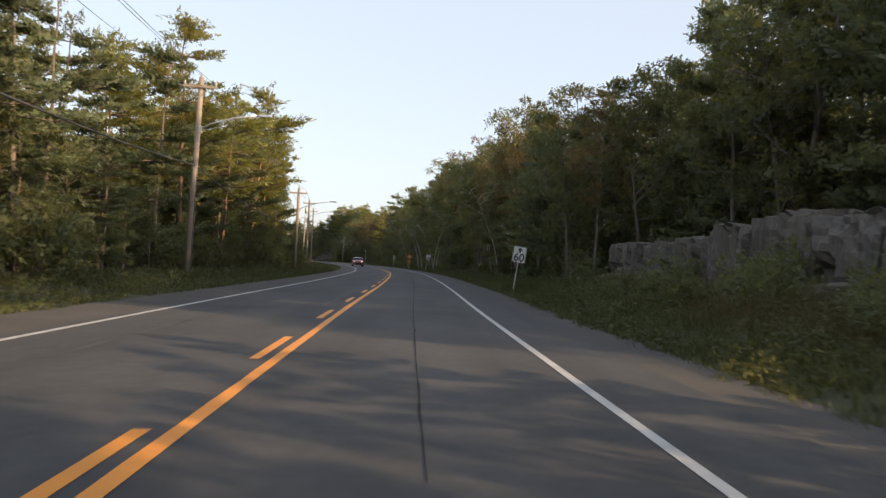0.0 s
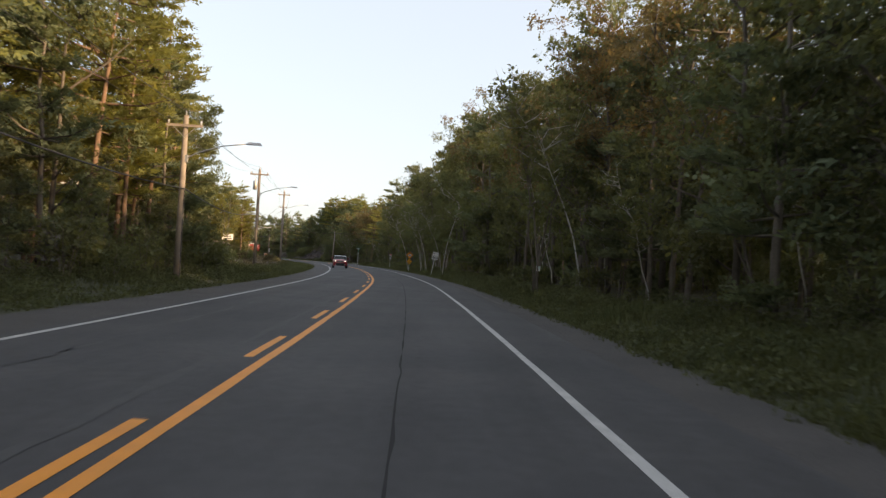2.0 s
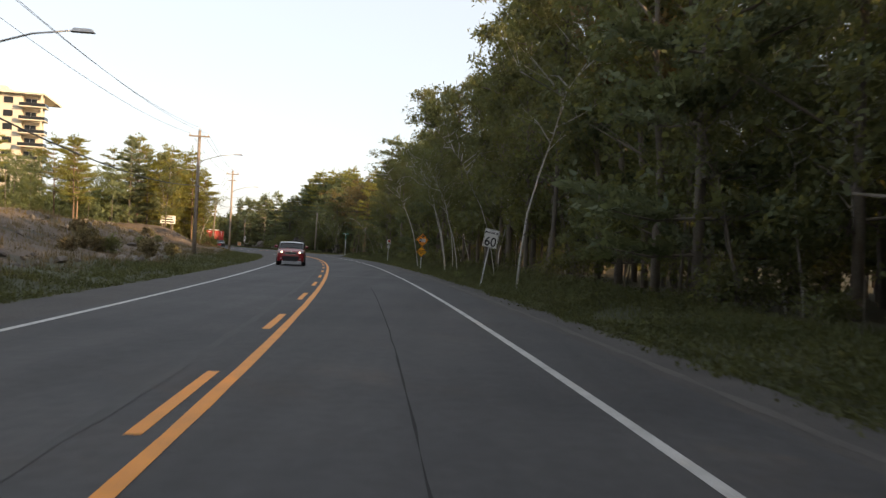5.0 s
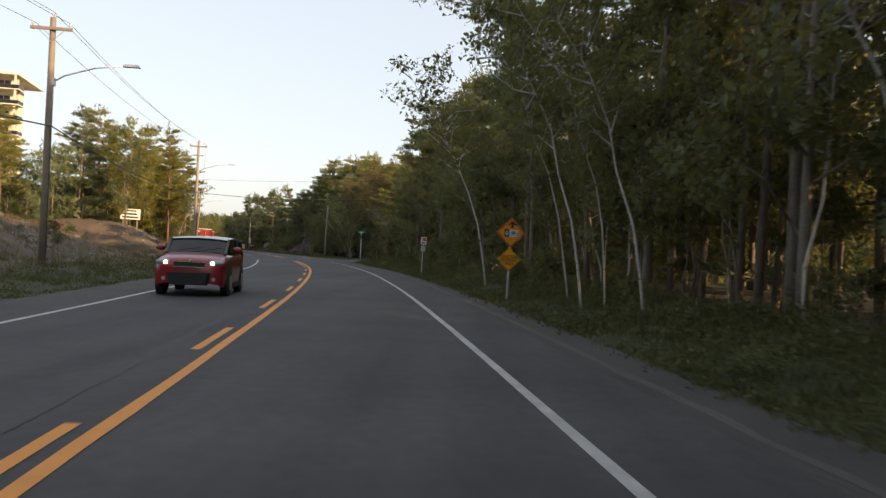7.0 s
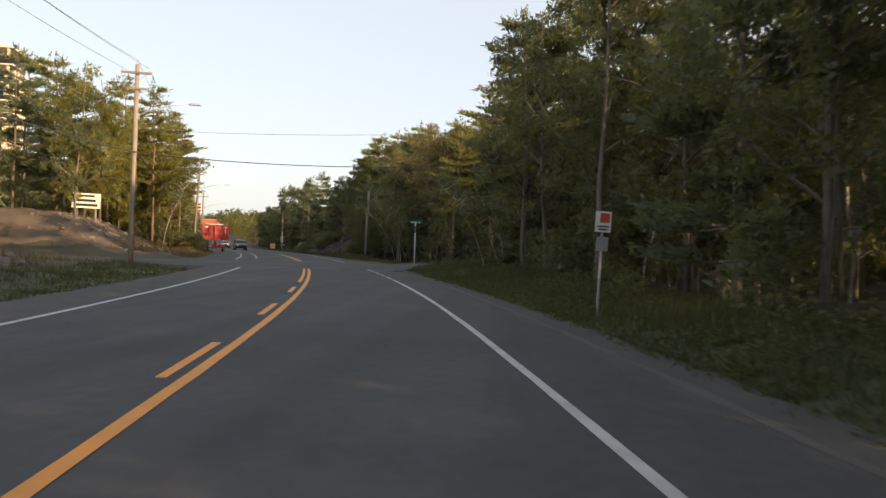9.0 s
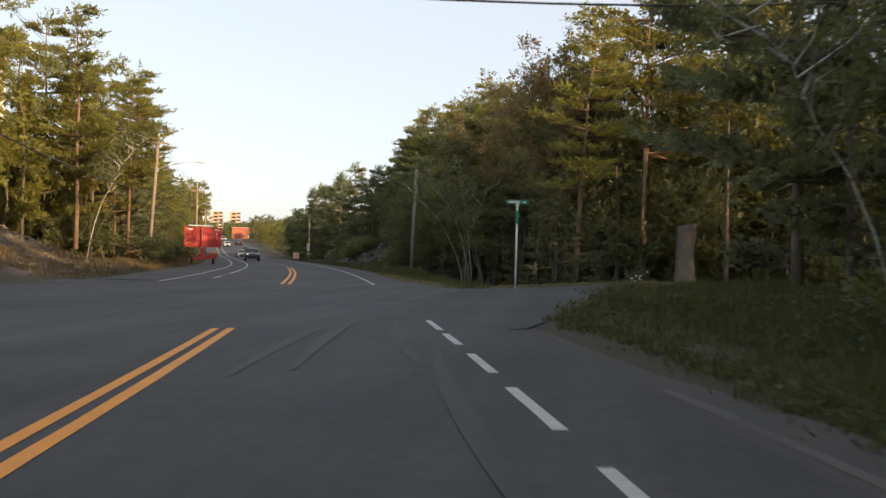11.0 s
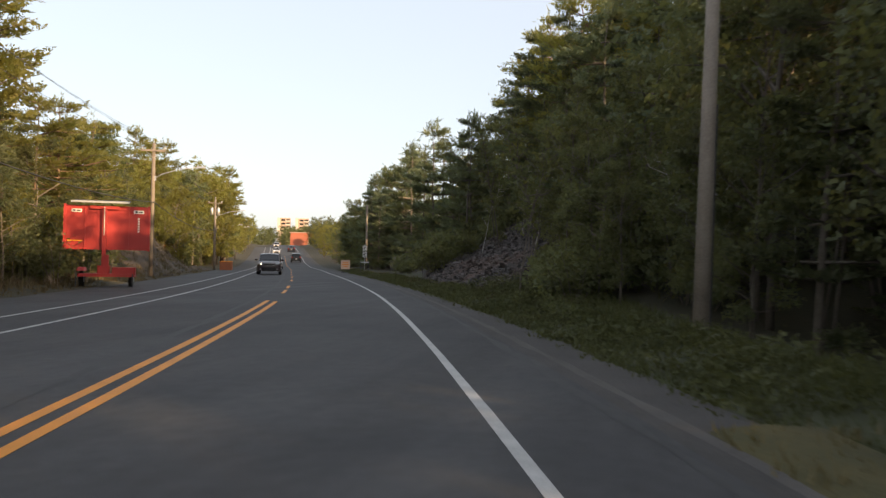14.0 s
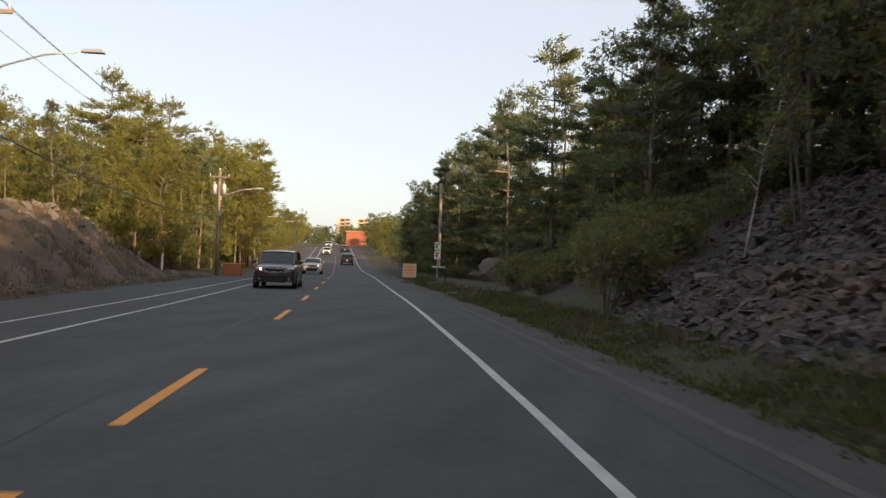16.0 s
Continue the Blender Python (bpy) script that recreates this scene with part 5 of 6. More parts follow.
    part("drawbar", Shape().box((0.2, 1.35, 0.42), (0.1, 1.6, 0.1)), TRAILERRED, e)


TYRE = mat("tyre_rubber", (0.018, 0.018, 0.018), (0.03, 0.03, 0.03), 0.85, 5, 60, 0.3)
message_trailer()
bx = Vector((-70.1, 288.0, 0))
e = thing("utility_box", pose(bx.x, bx.y, 0, 0, 0, 22), "rusty orange box beside the pole", "utility box")
part("body", Shape().box((0, 0, 0.42), (1.25, 0.9, 0.9), bev=0.03), mat("rusty_orange_paint", (0.36, 0.11, 0.04), (0.24, 0.08, 0.04), 0.7, 2, 30, 0.2), e)
part("lid", Shape().box((0, 0, 0.89), (1.3, 0.95, 0.06)), SIGNORANGE, e)


# ---- rocks and banks ----
def rock_mesh(seed, n=14, flat=0.7, material=None):
    rng = np.random.default_rng(seed)
    bm = bmesh.new()
    for _ in range(n):
        d = rng.normal(0, 1, 3)
        d /= np.linalg.norm(d)
        d *= rng.uniform(0.8, 1.0)
        bm.verts.new((d[0], d[1] * 0.8, d[2] * flat))
    bmesh.ops.convex_hull(bm, input=bm.verts)
    bmesh.ops.delete(bm, geom=[v for v in bm.verts if not v.link_faces], context="VERTS")
    me = bpy.data.meshes.new("rock")
    bm.to_mesh(me)
    bm.free()
    me.materials.append(material or ROCK)
    return me


ROCKS = [rock_mesh(100 + i, 14, 0.55 + 0.1 * (i % 3)) for i in range(6)]
SLABS = [rock_mesh(120 + i, 13, 0.28 + 0.08 * (i % 3), REDROCK) for i in range(7)]


def scatter(parent, meshes, spots, rng, tilt=30):
    for (y, o, s) in spots:
        p = at(y, o, ground_z(y, o))
        ob = new("rock", meshes[int(rng.integers(len(meshes)))])
        ob.parent = parent
        ob.matrix_basis = parent.matrix_world.inverted() @ (pose(p.x, p.y, p.z + s * 0.2, rng.uniform(-tilt, tilt), rng.uniform(-tilt, tilt), rng.uniform(0, 360)) @ Matrix.Diagonal((s, s * rng.uniform(0.7, 1.2), s, 1)))


def patch(name, y0, y1, o0, o1, material, label, category, lift=0.05, step=0.8, rough=0.12, fade=1.2):
    """Ground cover of one kind laid over the terrain, its rim sinking into it."""
    s = Shape()
    ny, no = max(2, int((y1 - y0) / step)), max(2, int(abs(o1 - o0) / step))
    for i in range(ny + 1):
        for j in range(no + 1):
            y, o = y0 + (y1 - y0) * i / ny, o0 + (o1 - o0) * j / no
            w = 0.7 * noise.noise(Vector((y * 0.5, o * 0.5, 8)))
            rim = min(y - y0, y1 - y, abs(o - o0), abs(o1 - o)) + w
            z = ground_z(y, o) + lift * (smooth(0, fade, rim) * 2 - 1) + rough * noise.noise(Vector((y * 1.3, o * 1.3, 5))) * smooth(0, fade, rim)
            s.v.append(tuple(at(y, o, z - 0.3 * smooth(0.05, 0.4, side_street(y, o)))))
    for i in range(ny):
        for j in range(no):
            a = i * (no + 1) + j
            s.f.append((a, a + 1, a + no + 2, a + no + 1) if o1 > o0 else (a, a + no + 1, a + no + 2, a + 1))
    return tagged(part(name, s, material, smooth=True), label, category, kind="structure")


RUBBLE = mat("slate_scree", (0.024, 0.021, 0.018), (0.062, 0.050, 0.043), 0.95, 1.2, 10, 0.9, coords="World", dist=0.1)
patch("dirt_mound", 256, 293, -8.6, -30, DIRT, "bare brown dirt mound with loose stones", "mound", 0.08, 0.8, 0.4)
patch("dirt_bank", 198, 226, -9.0, -26, DIRT, "brown dirt and rubble bank beside the driveway", "bank", 0.06, 0.8, 0.3)
patch("dirt_bank", 96, 178, -11.5, -34, DIRT, "brown weedy earth bank behind the verge", "bank", 0.04, 1.2, 0.3)
patch("rubble_slope", 234, 266, 7.2, 22, RUBBLE, "dark earth slope under fallen slabs", "slope", 0.02, 0.8, 0.06)

_r = np.random.default_rng(9)


def scree_end(o):
    """Where the fallen rock ends along the road, further on as it climbs."""
    return 254.0 + 0.85 * (o - 8)


e = thing("rock_slide", pose(*at(246, 13), 0, 0, 0), "loose rusty slate slabs fallen down a steep slope", "rock pile")
spots = []
while len(spots) < 296:
    o = float(8.0 + 11 * _r.uniform(0, 1))
    y = float(_r.uniform(237.0, 264))
    if y < scree_end(o) + float(_r.normal(0, 1.0)):
        spots.append((y, o, float(0.10 + 0.34 * _r.uniform(0, 1) ** 2.5)))
scatter(e, SLABS, spots, _r, 38)


def scree(name, n, y0, y1, o0, o1, material, label, seed, s0=0.05, s1=0.2, flat=1.0, ends=None):
    """Stones too many to count, joined in one mesh."""
    rng = np.random.default_rng(seed)
    vs, fs = [], []
    corners = np.array([(-1, -1, -0.5), (1, -0.8, -0.5), (0.9, 1, -0.5), (-0.8, 0.9, -0.5), (-0.7, -0.6, 0.6), (0.6, -0.7, 0.5), (0.7, 0.6, 0.7), (-0.6, 0.7, 0.4)])
    quads = np.array([(3, 2, 1, 0), (4, 5, 6, 7), (0, 1, 5, 4), (1, 2, 6, 5), (2, 3, 7, 6), (3, 0, 4, 7)])
    for i in range(n):
        y, o = rng.uniform(y0, y1), rng.uniform(o0, o1)
        while ends and y > ends(o) + rng.normal(0, 1.2):
            y, o = rng.uniform(y0, y1), rng.uniform(o0, o1)
        p = at(y, o, ground_z(y, o))
        q = corners * rng.uniform(0.6, 1.4, (8, 3)) * (1, 0.75, flat) * (s0 + (s1 - s0) * rng.uniform() ** 2.2)
        m = np.array(Euler((rng.normal(0, 0.6), rng.normal(0, 0.6), rng.uniform(0, 6.28))).to_matrix())
        vs.append(q @ m.T + np.array(p))
        fs.append(quads + 8 * i)
    me = bpy.data.meshes.new(name)
    me.from_pydata(np.concatenate(vs).tolist(), [], np.concatenate(fs).tolist())
    me.materials.append(material)
    return tagged(new(name, me), label, "stones", kind="stuff")


scree("scree", 22000, 236, 266, 7.5, 19.5, REDROCK, "small broken slate pieces between the slabs", 31, 0.05, 0.21, 0.5, scree_end)
scree("loose_stones", 1800, 199, 222, -20, -9.5, ROCK, "small rubble stones on the bank", 32, 0.04, 0.18)
scree("loose_stones", 1500, 258, 290, -17, -8.2, ROCK, "small stones on the dirt mound", 33, 0.03, 0.16)
scree("loose_stones", 1200, 98, 178, -20, -8.8, ROCK, "small stones among the weeds", 34, 0.03, 0.14)
scree("shoulder_gravel", 2000, -5, 172, 5.2, 6.7, GRAVELSTONE, "loose gravel stones on the shoulder", 35, 0.01, 0.035)
scree("shoulder_gravel", 1200, 203, 270, 4.8, 6.6, GRAVELSTONE, "loose gravel stones on the shoulder", 36, 0.01, 0.035)
e = thing("rubble_heap", pose(*at(207, -15), 0, 0, 0), "heap of grey rubble stones beside the driveway", "rock pile")
scatter(e, ROCKS, [(float(_r.uniform(200, 220)), float(-_r.uniform(10.5, 18.5)), float(_r.uniform(0.1, 0.32))) for _ in range(190)], _r)
e = thing("boulder_row", pose(*at(258, -14), 0, 0, 0), "pale boulders along the crest of the dirt mound", "rock pile")
scatter(e, ROCKS, [(float(_r.uniform(264, 284)), float(-_r.uniform(11.5, 15)), float(_r.uniform(0.2, 0.6))) for _ in range(60)] + [(float(_r.uniform(260, 290)), float(-_r.uniform(8.5, 12)), float(_r.uniform(0.07, 0.25))) for _ in range(70)], _r)
e = thing("field_stones", pose(*at(140, -14), 0, 0, 0), "grey stones strewn over the weedy bank", "rock pile")
scatter(e, ROCKS, [(float(_r.uniform(100, 176)), float(-_r.uniform(9.5, 24)), float(_r.uniform(0.12, 0.5))) for _ in range(170)], _r)
# boulders at the forest edge
for (y, o, s, lab) in ((287, 11.6, 1.75, "large rounded grey boulder below the trees"), (161, 12.5, 0.8, "mossy boulder at the forest edge")):
    p = at(y, o, ground_z(y, o) + s * 0.25)
    ob = new("boulder", rock_mesh(int(y), 40, 0.8))
    ob.matrix_world = pose(*p, 5, 8, 40) @ Matrix.Diagonal((s, s, s, 1))
    tagged(ob, lab, "boulder")


def crag_block(seed, w, d, h):
    """A weathered granite block: flat broken faces, vertical joints and ledges."""
    rng = np.random.default_rng(seed)
    bm = bmesh.new()
    bmesh.ops.create_cube(bm, size=2.0)
    bmesh.ops.subdivide_edges(bm, edges=bm.edges[:], cuts=15, use_grid_fill=True)
    sh = float(rng.uniform(0, 50))
    for v in bm.verts:
        c = v.co.copy()
        k = max(abs(c.x), abs(c.y), abs(c.z))
        c *= 1 / (1 + 0.06 * (c.length / k - 1) / 0.73)
        p = Vector((c.x * w / 2, c.y * d / 2, (c.z + 1) * h / 2))
        q = Vector((p.x * 1.0 + sh, p.y * 1.0 + sh, p.z * 0.38 + sh))
        cell = noise.voronoi(q)
        step = 0.22 * (noise.cell(cell[1][0] * 7.0))
        crack = -0.13 if (cell[0][1] - cell[0][0]) < 0.1 else 0.0
        dsp = step + crack + 0.16 * noise.noise(Vector((p.x * 2.6, p.y * 2.6, p.z * 0.9)) + Vector((sh, 0, 0))) + 0.07 * noise.noise(p * 5.0)
        nrm = Vector((c.x, c.y, c.z * 0.35)).normalized()
        v.co = p + nrm * dsp
    me = bpy.data.meshes.new("crag_block")
    bm.to_mesh(me)
    bm.free()
    me.materials.append(CLIFF)
    return me


crag = thing("rock_outcrop", pose(*at(22, 12.5), 0, 0, 0), "grey granite outcrop with vertical cracks under the trees", "rock outcrop")
for (y, o, w, d, h, t) in ((35.5, 12.5, 2.3, 3.2, 2.7, 5), (33.9, 12.5, 2.8, 3.2, 2.8, -4), (31.4, 12.7, 3.0, 3.2, 2.75, 4), (28.9, 12.6, 3.0, 3.4, 2.65, -3), (26.2, 12.8, 3.2, 3.4, 2.75, 4), (23.4, 12.9, 3.2, 3.6, 3.0, -4),
                           (20.4, 13.1, 3.4, 3.6, 3.15, 4), (17.2, 13.0, 3.6, 3.4, 3.0, -4), (13.8, 13, 3.6, 3.6, 2.75, 4), (10.2, 13.2, 3.8, 3.4, 2.5, -3), (34.6, 10.9, 1.4, 1.2, 1.28, 15), (27.6, 10.8, 1.7, 1.5, 1.51, 20), (21.6, 11, 1.8, 1.4, 1.28, -15), (16, 11.1, 1.5, 1.3, 1.36, 15)):
    ob = new("crag_block", crag_block(int(y * 10), w, d, h))
    ob.parent = crag
    ob.matrix_basis = crag.matrix_world.inverted() @ pose(*at(y, o, ground_z(y, 9.5) - 0.4), 0, 0, yaw_at(y) + 90 + t)


# ---- verge plants ----
def grass_stuff(name, areas, material, label, seed, width=0.016):
    """Blades in tufts over stretches of the plan: (y0, y1, o0, o1, tufts, height)."""
    rng = np.random.default_rng(seed)
    vs = []
    for (y0, y1, o0, o1, n, h) in areas:
        for _ in range(n):
            y, o = rng.uniform(y0, y1), o0 + (o1 - o0) * rng.uniform(0, 1)
            if side_street(y, o) > 0.3:
                continue
            if o > 4 and 170 < y < 216:
                p = at(y, o)
                if p.y > far_kerb(p.x) - 0.3 and o > 7.4:      # bare dark forest floor beyond the street
                    continue
            dens = noise.noise(Vector((y * 0.35, o * 0.35, seed)))
            if dens < -0.5:
                continue
            c = at(y, o, ground_z(y, o) - 0.02)
            for b in range(6):
                a, hh = rng.uniform(0, 6.283), h * rng.uniform(0.35, 1.3) * (1 + 0.8 * dens) * (0.35 + 0.65 * min(1, abs(o - o0) / 1.8))
                px, py = c.x + rng.normal(0, 0.10), c.y + rng.normal(0, 0.10)
                lx, ly = math.cos(a) * hh * 0.45, math.sin(a) * hh * 0.45
                wx, wy = -math.sin(a) * width, math.cos(a) * width
                vs.append(((px - wx, py - wy, c.z), (px + wx, py + wy, c.z), (px + lx, py + ly, c.z + hh)))
    v = np.array(vs).reshape(-1, 3)
    f = np.arange(len(v)).reshape(-1, 3)
    me = bpy.data.meshes.new(name)
    me.from_pydata(v.tolist(), [], f.tolist())
    me.materials.append(material)
    ob = new(name, me)
    return tagged(ob, label, "grass", kind="stuff")


patch("grass_verge", 168, 193, 5.6, 24, GRASSSOIL, "green grassy corner between road and side street", "verge", 0.035, 0.8, 0.1, 0.6)
patch("grass_verge", -20, 180, 5.55, 10.5, GRASSSOIL, "green grassy verge along the shoulder", "verge", 0.03, 1.0, 0.1, 0.6)
patch("grass_verge", 203.5, 300, 5.6, 8.6, GRASSSOIL, "green grassy verge along the shoulder", "verge", 0.03, 1.0, 0.1, 0.6)
patch("grass_verge", -20, 180, -5.3, -11.5, GRASSSOIL, "green grassy verge along the shoulder", "verge", 0.03, 1.0, 0.1, 0.6)
grass_stuff("verge_grass", [(-4, 60, 5.6, 9.8, 9500, 0.32), (60, 140, 5.6, 9.6, 12500, 0.26), (140, 176, 5.6, 10.5, 6500, 0.30), (172, 202, 6.9, 17, 5200, 0.40), (178, 197, 7.2, 12, 2500, 0.34), (168, 187, 5.9, 9.5, 3000, 0.34), (203, 238, 5.7, 9.0, 6500, 0.26), (236, 268, 5.7, 7.7, 5000, 0.22)], GRASS, "green verge grass growing between road and woods", 3)
grass_stuff("verge_grass", [(168, 200, 5.9, 14, 4500, 0.36), (222, 230, 6.0, 8.5, 400, 0.26)], GRASS, "green grass on the junction corner and verge", 9)
grass_stuff("verge_grass", [(0, 90, -5.6, -11, 3200, 0.32), (90, 180, -5.4, -9.5, 4200, 0.25)], GRASS, "green verge grass beside the oncoming lane", 4)
grass_stuff("dry_weeds", [(92, 180, -8.5, -24, 4200, 0.42), (200, 243, -8.2, -14, 2600, 0.45), (242, 285, -8.0, -14, 2200, 0.35), (10, 38, 8.5, 12, 900, 0.7), (226, 290, 6.0, 7.8, 900, 0.26), (9, 19, 7.6, 10.5, 900, 0.85)], DRYGRASS, "brown dry weeds on the banks", 5)


WEED = leaf_mat("roadside_weeds", (0.034, 0.046, 0.020), (0.092, 0.094, 0.038), (0.14, 0.14, 0.04), 0.3, 26.0, 0.56)


def weed_stuff(areas, label, seed):
    """Leafy roadside weeds in drifts: (y0, y1, o0, o1, plants, height)."""
    rng = np.random.default_rng(seed)
    P, D = [], []
    for (y0, y1, o0, o1, n, h) in areas:
        for _ in range(n):
            y, u = rng.uniform(y0, y1), rng.uniform(0, 1)
            o = o0 + (o1 - o0) * u
            drift = noise.noise(Vector((y * 0.22, o * 0.5, seed)))
            if drift < -0.3 or side_street(y, o) > 0.1:
                continue
            c = at(y, o, ground_z(y, o))
            if o > 4 and 170 < y < 216 and c.y > far_kerb(c.x) - 0.3:
                continue
            hh = h * (0.35 + 0.9 * min(1, u * 2.2)) * (0.7 + 0.9 * drift) * rng.uniform(0.6, 1.2)
            m = 40
            d = rng.normal(0, 1, (m, 3))
            d[:, 2] = np.abs(d[:, 2]) * 0.7
            d /= np.linalg.norm(d, axis=1)[:, None]
            q = np.array(c) + rng.normal(0, 0.18, (m, 3)) * (1, 1, 0)
            q[:, 2] += hh * rng.uniform(0, 1, m)
            P.append(q)
            D.append(d)
    me = cards_mesh("roadside_weeds", [leaf_cards(np.concatenate(P), np.concatenate(D), 0.088, rng, 0.4, 1.7)], WEED)
    return tagged(new("roadside_weeds", me), label, "weeds", kind="stuff")


weed_stuff([(0, 62, 5.7, 9.5, 1500, 0.5), (62, 176, 5.7, 9.5, 2700, 0.38), (170, 190, 5.8, 11, 700, 0.4), (204, 240, 5.8, 8.6, 700, 0.4), (240, 300, 5.7, 7.4, 420, 0.24)], "leafy green roadside weeds between gravel and woods", 21)
weed_stuff([(-5, 96, -5.6, -9.8, 1700, 0.5), (96, 178, -5.5, -8.5, 350, 0.2)], "leafy green roadside weeds beside the oncoming lane", 22)


def street_edge():
    """The strip of short yellowed grass round the junction's far corner."""
    pts = [(-27.6, 217.2), (-26.8, 214.5), (-25.0, 209.2), (-23.2, 204.3), (-22.2, 202.0), (-21.4, 199.9), (-20.4, 198.7), (-19.0, 198.5), (-17, 199.2), (-14, 200.6), (-12, 201.6), (-7, 204.4), (-2.6, 206.7), (6, 210.9), (20, 217.8), (50, 232.5)]
    fine = []
    for a, b in zip(pts[:-1], pts[1:]):
        n = max(1, int(math.hypot(b[0] - a[0], b[1] - a[1]) / 0.8))
        fine.extend([(a[0] + (b[0] - a[0]) * i / n, a[1] + (b[1] - a[1]) * i / n) for i in range(n)])
    s, g = Shape(), []
    rng = np.random.default_rng(77)
    prof = ((-0.12, -0.06), (0.1, 0.035), (0.45, 0.08), (0.9, 0.05), (1.7, -0.55))
    for i, p in enumerate(fine):
        q, r = fine[max(0, i - 2)], fine[min(len(fine) - 1, i + 2)]
        d = Vector((r[0] - q[0], r[1] - q[1], 0)).normalized()
        n = Vector((-d.y, d.x, 0)) if d.x > 0.3 else Vector((abs(d.y), abs(d.x), 0))
        st, of = off_of(*p)
        z = street_z(of) * (1 - smooth(203, 210, p[1])) - 0.02 if p[0] < -20 else street_z(of) - 0.01
        w = 1.05 + 0.4 * noise.noise(Vector((p[0] * 0.8, p[1] * 0.8, 2)))
        for (a, h) in prof:
            s.v.append((p[0] + n.x * a * w, p[1] + n.y * a * w, z + h + 0.02 * noise.noise(Vector((p[0] * 3, a * 5, 1)))))
        if i < len(fine) - 1:
            m = len(prof)
            for j in range(m - 1):
                s.f.append((i * m + j, (i + 1) * m + j, (i + 1) * m + j + 1, i * m + j + 1))
        if p[0] < 12:
            for _ in range(70):
                a, hh, t = rng.uniform(0.0, 1.1) * w, rng.uniform(0.05, 0.15), rng.uniform(0, 6.28)
                c = Vector((p[0] + n.x * a + d.x * rng.uniform(0, 0.8), p[1] + n.y * a + d.y * rng.uniform(0, 0.8), z + 0.03))
                g.append([(c.x - 0.015 * math.sin(t), c.y + 0.015 * math.cos(t), c.z), (c.x + 0.015 * math.sin(t), c.y - 0.015 * math.cos(t), c.z), (c.x + math.cos(t) * hh * 0.5, c.y + math.sin(t) * hh * 0.5, c.z + hh)])
    tagged(part("grass_edge", s, YELLOWGRASS, smooth=True), "short yellowed grass strip round the street corner", "verge", kind="structure")
    v = np.array(g).reshape(-1, 3)
    me = bpy.data.meshes.new("edge_grass")
    me.from_pydata(v.tolist(), [], np.arange(len(v)).reshape(-1, 3).tolist())
    me.materials.append(DRYGRASS)
    tagged(new("edge_grass", me), "short dry grass blades along the street corner", "grass", kind="stuff")


street_edge()
random.seed(11)
for k in range(44):      # unseen young growth added to shade the near lane, lower where the sun comes in
    yy = -29 + 0.78 * k
    low = abs(at(yy, 9.6).y - (10.6 - 0.53 * (at(yy, 9.6).x + 8))) < 4.2
    plant_at(yy, 9.6 + random.uniform(-0.5, 0.6), pick({"leafy0": 1, "leafy3": 1, "fir1": 1}), random.uniform(0.25, 0.29) if low else random.uniform(0.42, 0.55))
for k in range(34):
    plant_at(random.uniform(7, 34), random.uniform(8.6, 10.3), pick({"shrub0": 1, "shrub1": 1, "shrub2": 1}), random.uniform(0.35, 0.62))
for _ in range(70):
    plant_at(random.uniform(-2, 180), random.uniform(8.4, 11.5), pick({"shrub0": 1, "shrub1": 1, "shrub2": 1}), random.uniform(0.35, 1.0))
for _ in range(110):
    plant_at(random.uniform(40, 178), random.uniform(9.2, 13.5), pick({"sapling0": 1, "sapling1": 2, "sapling2": 1}), random.uniform(0.7, 1.25), (random.uniform(-9, 9), random.uniform(-9, 9)))
for _ in range(26):
    plant_at(random.uniform(204, 262), random.uniform(10.5, 14.5), pick({"sapling0": 1, "sapling1": 2, "sapling2": 2}), random.uniform(0.7, 1.2), (random.uniform(-9, 9), random.uniform(-9, 9)))
for _ in range(26):
    plant_at(random.uniform(0, 92), -random.uniform(8.2, 11.0), pick({"shrub0": 1, "shrub1": 1, "shrub2": 1}), random.uniform(0.7, 1.4))
for _ in range(16):
    plant_at(random.uniform(100, 176), -random.uniform(9.5, 18), pick({"dryshrub": 2, "shrub0": 1}), random.uniform(0.5, 1.0))
for _ in range(22):
    plant_at(random.uniform(222, 246), -random.uniform(9.0, 13), pick({"dryshrub": 1, "shrub0": 1, "shrub2": 2}), random.uniform(0.7, 1.3))
for _ in range(60):
    o = random.uniform(8.0, 17.0)
    plant_at(random.uniform(scree_end(o) + 0.5, 270), o, pick({"shrub0": 1, "shrub1": 1, "shrub2": 1}), random.uniform(0.5, 1.1))
for _ in range(40):
    plant_at(random.uniform(226, 237.5), random.uniform(7.6, 13.0), pick({"shrub0": 1, "shrub1": 1, "shrub2": 1, "sapling1": 1}), random.uniform(0.5, 1.0))
for _ in range(18):
    plant_at(random.uniform(238, 256), random.uniform(12.0, 17.5), pick({"sapling0": 1, "sapling1": 2, "sapling2": 2, "shrub0": 1}), random.uniform(0.4, 0.8), (random.uniform(-9, 9), random.uniform(-9, 9)))
for _ in range(16):
    plant_at(random.uniform(292, 330), random.uniform(8.6, 11.0), pick({"shrub0": 1, "shrub1": 1, "shrub2": 1}), random.uniform(0.6, 1.2))
for (y, o) in ((62.5, 6.9), (63.8, 7.2), (117, 6.6), (172, 6.7), (173.5, 7.0), (226, 7.0), (228, 7.3), (231, 7.2)):
    plant_at(y, o, "shrub1", 0.28, label="low leafy weeds at the gravel edge")

